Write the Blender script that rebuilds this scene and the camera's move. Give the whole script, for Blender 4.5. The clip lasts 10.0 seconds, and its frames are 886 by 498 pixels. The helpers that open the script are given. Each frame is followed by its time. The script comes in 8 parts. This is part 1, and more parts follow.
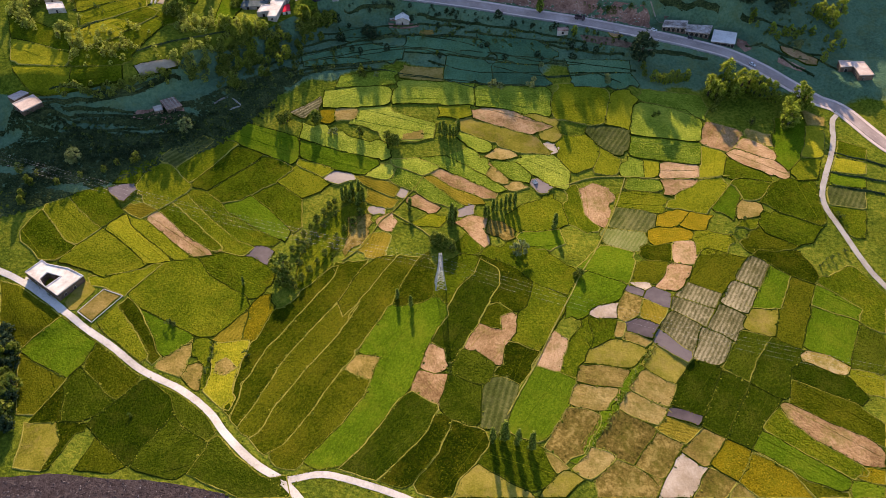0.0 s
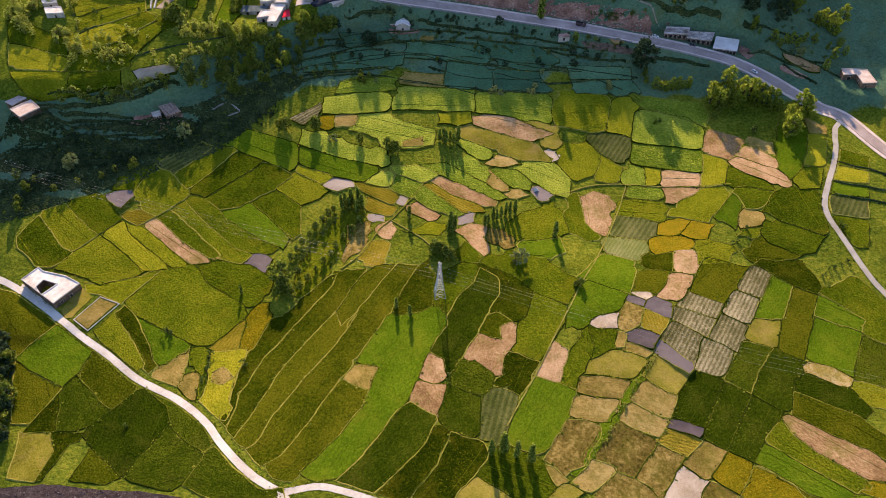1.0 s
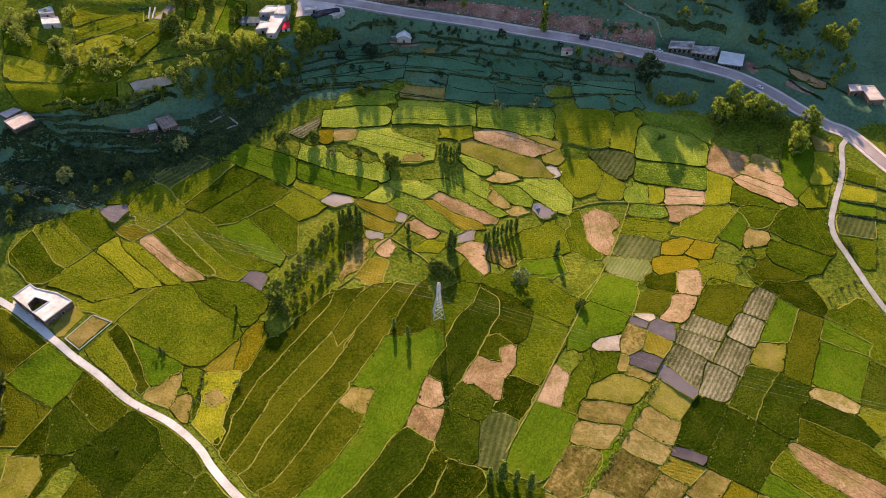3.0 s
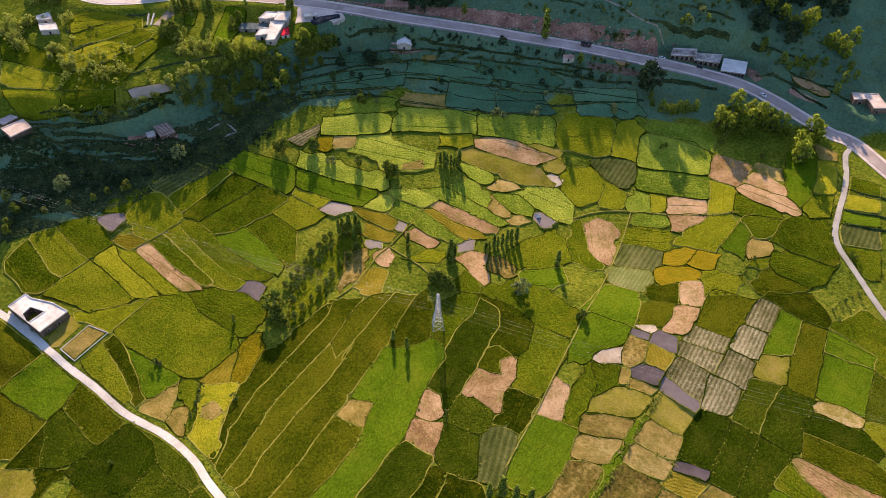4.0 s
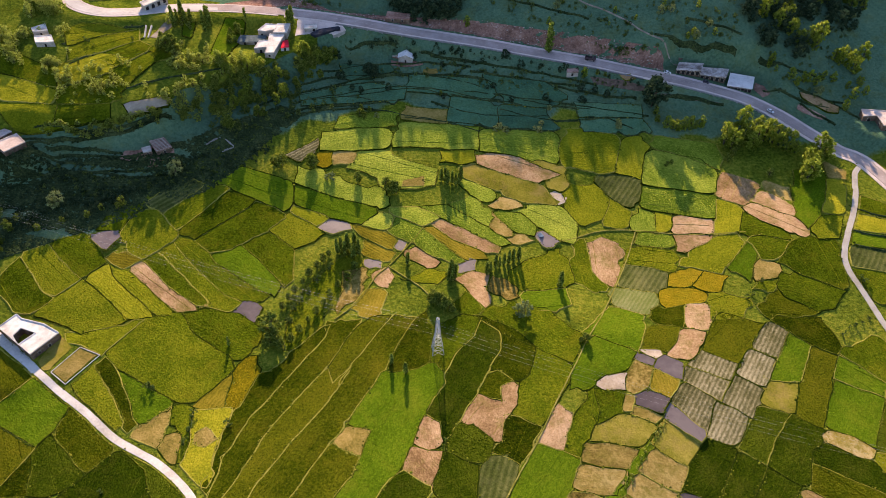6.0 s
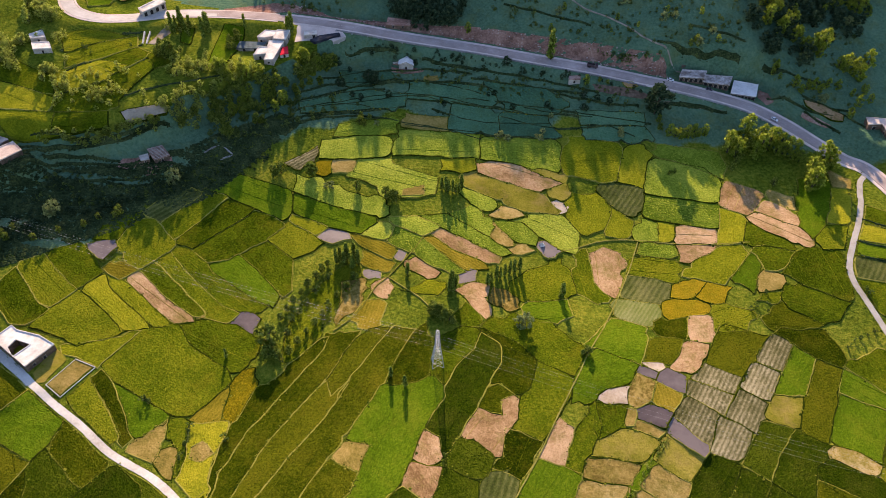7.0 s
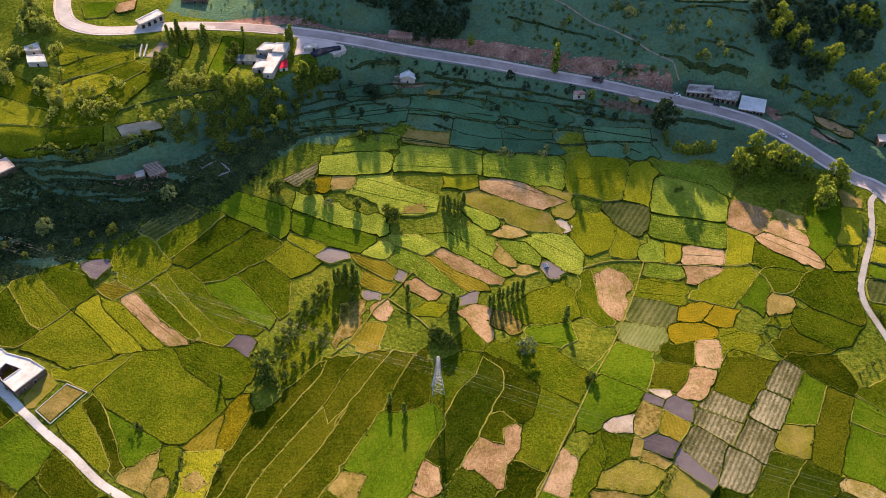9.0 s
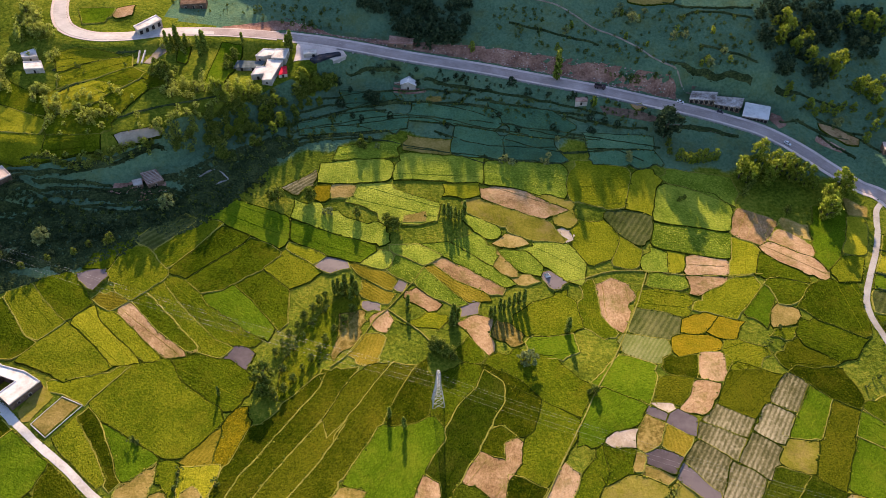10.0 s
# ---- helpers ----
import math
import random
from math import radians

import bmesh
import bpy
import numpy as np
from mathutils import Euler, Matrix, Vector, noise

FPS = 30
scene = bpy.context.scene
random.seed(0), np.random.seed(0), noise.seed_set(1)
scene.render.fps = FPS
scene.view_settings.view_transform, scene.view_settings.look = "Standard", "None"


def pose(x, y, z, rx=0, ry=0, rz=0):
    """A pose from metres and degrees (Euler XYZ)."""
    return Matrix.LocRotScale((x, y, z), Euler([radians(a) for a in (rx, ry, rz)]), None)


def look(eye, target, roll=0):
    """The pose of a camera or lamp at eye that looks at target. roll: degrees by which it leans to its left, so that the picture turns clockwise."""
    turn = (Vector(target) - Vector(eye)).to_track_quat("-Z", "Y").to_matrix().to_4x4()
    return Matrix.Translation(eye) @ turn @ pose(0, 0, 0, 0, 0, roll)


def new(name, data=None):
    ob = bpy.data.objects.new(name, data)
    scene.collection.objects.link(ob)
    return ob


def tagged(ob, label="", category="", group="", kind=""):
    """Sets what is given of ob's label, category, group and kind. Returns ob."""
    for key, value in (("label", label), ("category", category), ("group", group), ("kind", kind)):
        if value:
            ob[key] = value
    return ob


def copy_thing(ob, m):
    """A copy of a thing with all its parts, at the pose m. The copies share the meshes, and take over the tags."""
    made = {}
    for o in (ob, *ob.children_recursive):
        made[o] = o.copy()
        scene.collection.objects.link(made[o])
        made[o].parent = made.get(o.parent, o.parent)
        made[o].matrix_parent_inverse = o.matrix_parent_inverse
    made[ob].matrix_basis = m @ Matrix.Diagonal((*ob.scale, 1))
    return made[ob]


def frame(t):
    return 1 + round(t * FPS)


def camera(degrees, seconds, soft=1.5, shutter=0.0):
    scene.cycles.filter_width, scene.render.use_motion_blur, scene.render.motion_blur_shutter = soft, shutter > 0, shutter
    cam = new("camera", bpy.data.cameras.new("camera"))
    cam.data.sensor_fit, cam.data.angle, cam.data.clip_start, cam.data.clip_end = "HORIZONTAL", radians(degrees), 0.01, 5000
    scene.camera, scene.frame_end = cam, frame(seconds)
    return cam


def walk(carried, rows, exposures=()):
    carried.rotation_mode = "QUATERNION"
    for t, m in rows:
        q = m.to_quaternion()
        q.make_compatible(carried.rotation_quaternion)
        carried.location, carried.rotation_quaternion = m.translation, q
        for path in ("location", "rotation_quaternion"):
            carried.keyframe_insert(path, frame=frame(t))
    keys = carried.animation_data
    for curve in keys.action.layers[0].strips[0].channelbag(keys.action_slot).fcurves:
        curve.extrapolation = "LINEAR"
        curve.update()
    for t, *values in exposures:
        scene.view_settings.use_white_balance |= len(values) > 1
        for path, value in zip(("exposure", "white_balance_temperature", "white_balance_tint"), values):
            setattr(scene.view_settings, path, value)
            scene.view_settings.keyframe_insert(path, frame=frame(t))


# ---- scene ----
cam = camera(58.65, 10.0, soft=0.45)
PATH = [
    (0, look((0.00, 0.00, 287.30), (-0.00, 69.60, 215.49), 0.12)),
    (0.5, look((0.22, 2.10, 287.31), (0.20, 71.81, 215.62), 0.22)),
    (1, look((0.44, 4.30, 287.25), (0.38, 74.11, 215.65), 0.30)),
    (1.5, look((0.71, 6.62, 287.25), (0.61, 76.53, 215.75), 0.40)),
    (2, look((0.96, 9.19, 287.22), (0.81, 79.18, 215.79), 0.48)),
    (2.5, look((1.19, 11.83, 287.28), (0.99, 81.91, 215.94), 0.56)),
    (4, look((2.12, 20.10, 287.30), (1.69, 90.46, 216.24), 0.66)),
    (4.5, look((2.35, 23.07, 287.28), (1.84, 93.50, 216.29), 0.70)),
    (5, look((2.57, 26.07, 287.22), (1.98, 96.57, 216.30), 0.73)),
    (5.5, look((2.70, 29.05, 287.19), (2.04, 99.63, 216.35), 0.76)),
    (7, look((3.27, 38.67, 287.33), (2.37, 109.40, 216.65), 0.81)),
    (7.5, look((3.53, 41.87, 287.28), (2.50, 112.67, 216.66), 0.78)),
    (8, look((3.71, 45.07, 287.28), (2.56, 115.94, 216.73), 0.77)),
    (8.5, look((3.79, 48.31, 287.25), (2.56, 119.22, 216.74), 0.81)),
    (9, look((3.76, 51.59, 287.25), (2.49, 122.54, 216.79), 0.83)),
    (9.5, look((3.74, 54.95, 287.31), (2.41, 125.91, 216.86), 0.84)),
    (10, look((3.68, 58.38, 287.49), (2.31, 129.33, 217.03), 0.84)),
]
walk(cam, PATH, [(0.0, 1.28, 6500, 25), (10.0, 1.38, 6500, 25)])
# ---- sky, sun, exposure ----
SUN_UP, SUN_SIDE = radians(21), radians(-5)
sun_way = Vector((math.sin(SUN_SIDE) * math.cos(SUN_UP), math.cos(SUN_SIDE) * math.cos(SUN_UP), math.sin(SUN_UP)))
world = bpy.data.worlds.new("sky")
scene.world = world
world.use_nodes = True
sky = world.node_tree.nodes.new("ShaderNodeTexSky")
sky.sky_type, sky.sun_disc = "NISHITA", False
sky.sun_elevation, sky.sun_rotation = SUN_UP, SUN_SIDE
sky.air_density, sky.dust_density, sky.ozone_density = 1.0, 0.8, 2.6
world.node_tree.links.new(sky.outputs[0], world.node_tree.nodes["Background"].inputs[0])
world.node_tree.nodes["Background"].inputs[1].default_value = 0.116
sun = new("sun", bpy.data.lights.new("sun", "SUN"))
sun.data.energy, sun.data.angle, sun.data.color = 4.75, radians(0.5), (1.0, 0.79, 0.5)
sun.matrix_basis = look(tuple(sun_way * 600), (0, 0, 0))


# ---- the lie of the land ----
# Heights of the land every 90 m, from x = -360, y = 60.
LAND = [
    [-2.4, -0.2, 1.2, 4.2, -1.4, -7.5, -12.2, -14.5, -14.5],
    [3.1, -1.4, -1.4, 1.5, 1.6, -8.5, -7.1, -12.2, -14.8],
    [7.6, -4.2, 1.4, -2.3, -0.3, -3.6, -7.8, -6.7, -15.0],
    [9.5, 11.4, 7.7, -1.6, -2.1, -7.6, -2.6, -1.4, -8.3],
    [17.4, 26.1, 22.4, 11.4, 6.0, 5.1, 1.4, 4.8, 4.8],
    [37.8, 41.0, 28.1, 22.6, 31.6, 35.9, 41.4, 24.3, 29.1],
    [56.1, 56.1, 56.2, 73.6, 74.0, 73.9, 67.2, 66.9, 66.9],
    [90.9, 90.9, 91.2, 108.9, 109.1, 108.9, 102.0, 102.0, 102.0],
]
# Centre line of the highway: x, y, height.
HIGHWAY = [
    (-251.0, 538.7, 49.4), (-246.0, 512.9, 49.0), (-240.0, 492.7, 48.4), (-230.5, 477.8, 47.5),
    (-215.0, 472.4, 45.8), (-196.7, 476.5, 43.6), (-173.4, 487.9, 40.7), (-144.6, 495.5, 37.2),
    (-117.7, 499.2, 33.9), (-86.0, 498.7, 31.1), (-57.4, 495.0, 28.9), (-28.9, 490.0, 26.7),
    (20.4, 483.3, 23.1), (51.7, 477.4, 20.9), (89.5, 470.7, 18.2), (119.8, 463.7, 15.7),
    (143.2, 458.9, 13.7), (166.5, 453.6, 10.7), (185.8, 447.1, 8.2), (203.2, 434.8, 5.6),
    (218.9, 418.9, 2.9), (231.8, 407.0, 0.7), (244.5, 398.4, -0.7), (259.9, 366.3, -2.2),
    (280.6, 341.8, -4.1),
]
# Foot of the bluff under the upper village: x, y.
BLUFF = [
    (-360.0, 350.0), (-237.8, 361.9), (-210.4, 362.4), (-182.3, 373.7), (-159.3, 380.7), (-144.5, 401.0), (-125.4, 419.1), (-95.0, 441.9),
]

# Levelled plots for houses: x, y, height, radius.
PLOTS = [(147, 469, 13.4, 9), (160, 466, 11.6, 9), (172, 464, 10, 9), (190, 462, 7.3, 11), (-186, 489, 42.5, 9), (-112, 474, 28.5, 17), (-83, 487, 30, 12), (-27, 474, 15.5, 6), (-157, 377, 15.5, 8), (-230, 365, 25, 10), (-185, 243, 2.2, 14), (259, 423, 7, 11), (-237, 441, 43, 9), (-33, 499, 28.3, 6)]


def curve_weights(s):
    return ((-s + 2 * s**2 - s**3) / 2, (2 - 5 * s**2 + 3 * s**3) / 2, (s + 4 * s**2 - 3 * s**3) / 2, (s**3 - s**2) / 2)


def along(points, steps):
    """A smooth line through points, in steps a span."""
    p = np.array([points[0]] + list(points) + [points[-1]], float)
    rows = []
    for i in range(len(points) - 1):
        for k in range(steps):
            w = curve_weights(k / steps)
            rows.append(sum(w[j] * p[i + j] for j in range(4)))
    rows.append(p[-1])
    return np.array(rows)


def smooth(v):
    v = np.clip(v, 0, 1)
    return v * v * (3 - 2 * v)


HIGHWAY_LINE = along(HIGHWAY, 8)
HIGHWAY_WAY = np.gradient(HIGHWAY_LINE, axis=0)
HIGHWAY_WAY /= np.linalg.norm(HIGHWAY_WAY[:, :2], axis=1)[:, None]
LAND_GRID = np.array(LAND)


def terrain(x, y):
    """Height of the land at x, y (numbers or arrays)."""
    x, y = np.broadcast_arrays(np.asarray(x, float), np.asarray(y, float))
    ny, nx = LAND_GRID.shape
    u, v = np.clip((x + 360) / 90, 0, nx - 1.001), np.clip((y - 60) / 90, 0, ny - 1.001)
    i, j = u.astype(int), v.astype(int)
    wu, wv = curve_weights(u - i), curve_weights(v - j)
    z = 0.0
    for b in range(4):
        for a in range(4):
            z = z + wv[b] * wu[a] * LAND_GRID[np.clip(j - 1 + b, 0, ny - 1), np.clip(i - 1 + a, 0, nx - 1)]
    bluff = np.array(BLUFF)
    foot = np.interp(x, bluff[:, 0], bluff[:, 1])
    z = z + 14 * smooth((y - foot) / 22) * smooth((-70 - x) / 40) * smooth((560 - y) / 60)
    z = z - 0.22 * np.maximum(y - 690, 0) * smooth((y - 690) / 60) * smooth((1100 - y) / 300)
    for px, py, pz, r in PLOTS:
        z = pz + (z - pz) * smooth((np.hypot(x - px, y - py) - r) / (0.5 * r + 4))
    gap = np.hypot(x[..., None] - HIGHWAY_LINE[:, 0], y[..., None] - HIGHWAY_LINE[:, 1])
    k = gap.argmin(-1)
    ahead = (x - HIGHWAY_LINE[k, 0]) * HIGHWAY_WAY[k, 0] + (y - HIGHWAY_LINE[k, 1]) * HIGHWAY_WAY[k, 1]
    hz = HIGHWAY_LINE[k, 2] + HIGHWAY_WAY[k, 2] * np.clip(ahead, -6, 6)
    return hz + (z - hz) * smooth((gap.min(-1) - 7.5) / 11)

# ---- materials ----
def ramp(nodes, stops):
    r = nodes.new("ShaderNodeValToRGB")
    while len(r.color_ramp.elements) < len(stops):
        r.color_ramp.elements.new(0.5)
    for e, (at, col) in zip(r.color_ramp.elements, stops):
        e.position, e.color = at, (*col, 1)
    return r


def surface(name, stops, big=0.05, small=1.2, rough=0.9, bump=0.4, rows=0.0, pitch=1.0, vary=0.12, streak=1.0, thin=0.0, deep=0.25, gloss=0.0, island=False, metal=0.0, tint=None, relief_m=0.5, shade_tint=None):
    """A weathered surface. stops: colours from low to high; big, small: grains per metre of the two noises;
    rows: strength of crop rows, pitch metres apart; streak: how far the fine grain is drawn out along the rows; thin: light let through."""
    m = bpy.data.materials.new(name)
    m.use_nodes = True
    n, l = m.node_tree.nodes, m.node_tree.links
    p = n["Principled BSDF"]
    p.inputs["Roughness"].default_value = rough
    p.inputs["Specular IOR Level"].default_value = gloss
    p.inputs["Metallic"].default_value = metal
    at = n.new("ShaderNodeTexCoord")
    who = n.new("ShaderNodeObjectInfo")
    pick = who.outputs["Random"]
    if island:
        pick = n.new("ShaderNodeNewGeometry").outputs["Random Per Island"]
    wide = n.new("ShaderNodeTexNoise")
    wide.inputs["Scale"].default_value, wide.inputs["Detail"].default_value, wide.inputs["Roughness"].default_value = big, 4, 0.6
    l.new(at.outputs["Object"], wide.inputs["Vector"])
    squash = n.new("ShaderNodeMapping")
    squash.inputs["Scale"].default_value = (1 / streak, 1, 1)
    l.new(at.outputs["Object"], squash.inputs[0])
    fine = n.new("ShaderNodeTexNoise")
    fine.inputs["Scale"].default_value, fine.inputs["Detail"].default_value, fine.inputs["Roughness"].default_value = small, 5, 0.7
    l.new(squash.outputs[0], fine.inputs["Vector"])

    def mix(a, b, w):
        q = n.new("ShaderNodeMath")
        q.operation = "MULTIPLY_ADD"
        l.new(a, q.inputs[0])
        q.inputs[1].default_value = w
        if b is None:
            q.inputs[2].default_value = 0
        else:
            l.new(b, q.inputs[2])
        return q.outputs[0]

    value = mix(fine.outputs[0], mix(wide.outputs[0], None, 1 - deep), deep)
    relief = fine.outputs[0]
    if rows:
        wave = n.new("ShaderNodeTexWave")
        wave.bands_direction = "Y"
        wave.inputs["Scale"].default_value = 0.314 / pitch
        wave.inputs["Distortion"].default_value, wave.inputs["Detail"].default_value, wave.inputs["Detail Scale"].default_value = 0.7, 3, 0.5
        l.new(at.outputs["Object"], wave.inputs["Vector"])
        back = n.new("ShaderNodeMath")
        back.operation = "SUBTRACT"
        back.inputs[1].default_value = 0.5
        l.new(wave.outputs["Fac"], back.inputs[0])
        value = mix(back.outputs[0], value, rows)
        relief = mix(wave.outputs["Fac"], fine.outputs[0], rows * 2)
    shift = n.new("ShaderNodeMath")
    shift.operation = "SUBTRACT"
    shift.inputs[1].default_value = 0.5
    l.new(pick, shift.inputs[0])
    value = mix(shift.outputs[0], value, vary)
    r = ramp(n, stops)
    l.new(value, r.inputs[0])
    colour = r.outputs[0]
    if shade_tint:
        # the teal of shaded land takes over where the land's mask value is above zero
        grown = ramp(n, shade_tint)
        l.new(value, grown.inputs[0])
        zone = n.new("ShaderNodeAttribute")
        zone.attribute_name = "shade_tint"
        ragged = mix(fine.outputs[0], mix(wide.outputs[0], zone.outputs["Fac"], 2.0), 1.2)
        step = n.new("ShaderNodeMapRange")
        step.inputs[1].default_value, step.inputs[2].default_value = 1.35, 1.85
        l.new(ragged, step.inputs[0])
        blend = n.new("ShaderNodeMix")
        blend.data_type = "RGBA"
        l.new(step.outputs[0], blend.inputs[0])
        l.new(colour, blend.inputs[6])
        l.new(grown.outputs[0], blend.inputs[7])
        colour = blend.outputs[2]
    if tint:
        spot = n.new("ShaderNodeTexNoise")
        spot.inputs["Scale"].default_value, spot.inputs["Detail"].default_value, spot.inputs["Roughness"].default_value = 0.085, 6, 0.72
        far = n.new("ShaderNodeVectorMath")
        far.operation = "ADD"
        far.inputs[1].default_value = (37, 91, 13)
        l.new(at.outputs["Object"], far.inputs[0])
        l.new(far.outputs[0], spot.inputs["Vector"])
        mask = n.new("ShaderNodeMapRange")
        mask.inputs[1].default_value, mask.inputs[2].default_value, mask.inputs[4].default_value = 0.48, 0.68, tint[1]
        l.new(spot.outputs[0], mask.inputs[0])
        dye = n.new("ShaderNodeMix")
        dye.data_type = "RGBA"
        dye.inputs[7].default_value = (*tint[0], 1)
        l.new(mask.outputs[0], dye.inputs[0])
        l.new(colour, dye.inputs[6])
        colour = dye.outputs[2]
    l.new(colour, p.inputs["Base Color"])
    b = n.new("ShaderNodeBump")
    b.inputs["Strength"].default_value, b.inputs["Distance"].default_value = bump, relief_m
    l.new(relief, b.inputs["Height"])
    l.new(b.outputs[0], p.inputs["Normal"])
    if thin:
        t = n.new("ShaderNodeBsdfTranslucent")
        l.new(colour, t.inputs["Color"])
        s = n.new("ShaderNodeMixShader")
        s.inputs[0].default_value = thin
        l.new(p.outputs[0], s.inputs[1])
        l.new(t.outputs[0], s.inputs[2])
        l.new(s.outputs[0], n["Material Output"].inputs[0])
    return m


def three(lo, mid, hi, a=0.32, b=0.5, c=0.68):
    return [(a, lo), (b, mid), (c, hi)]


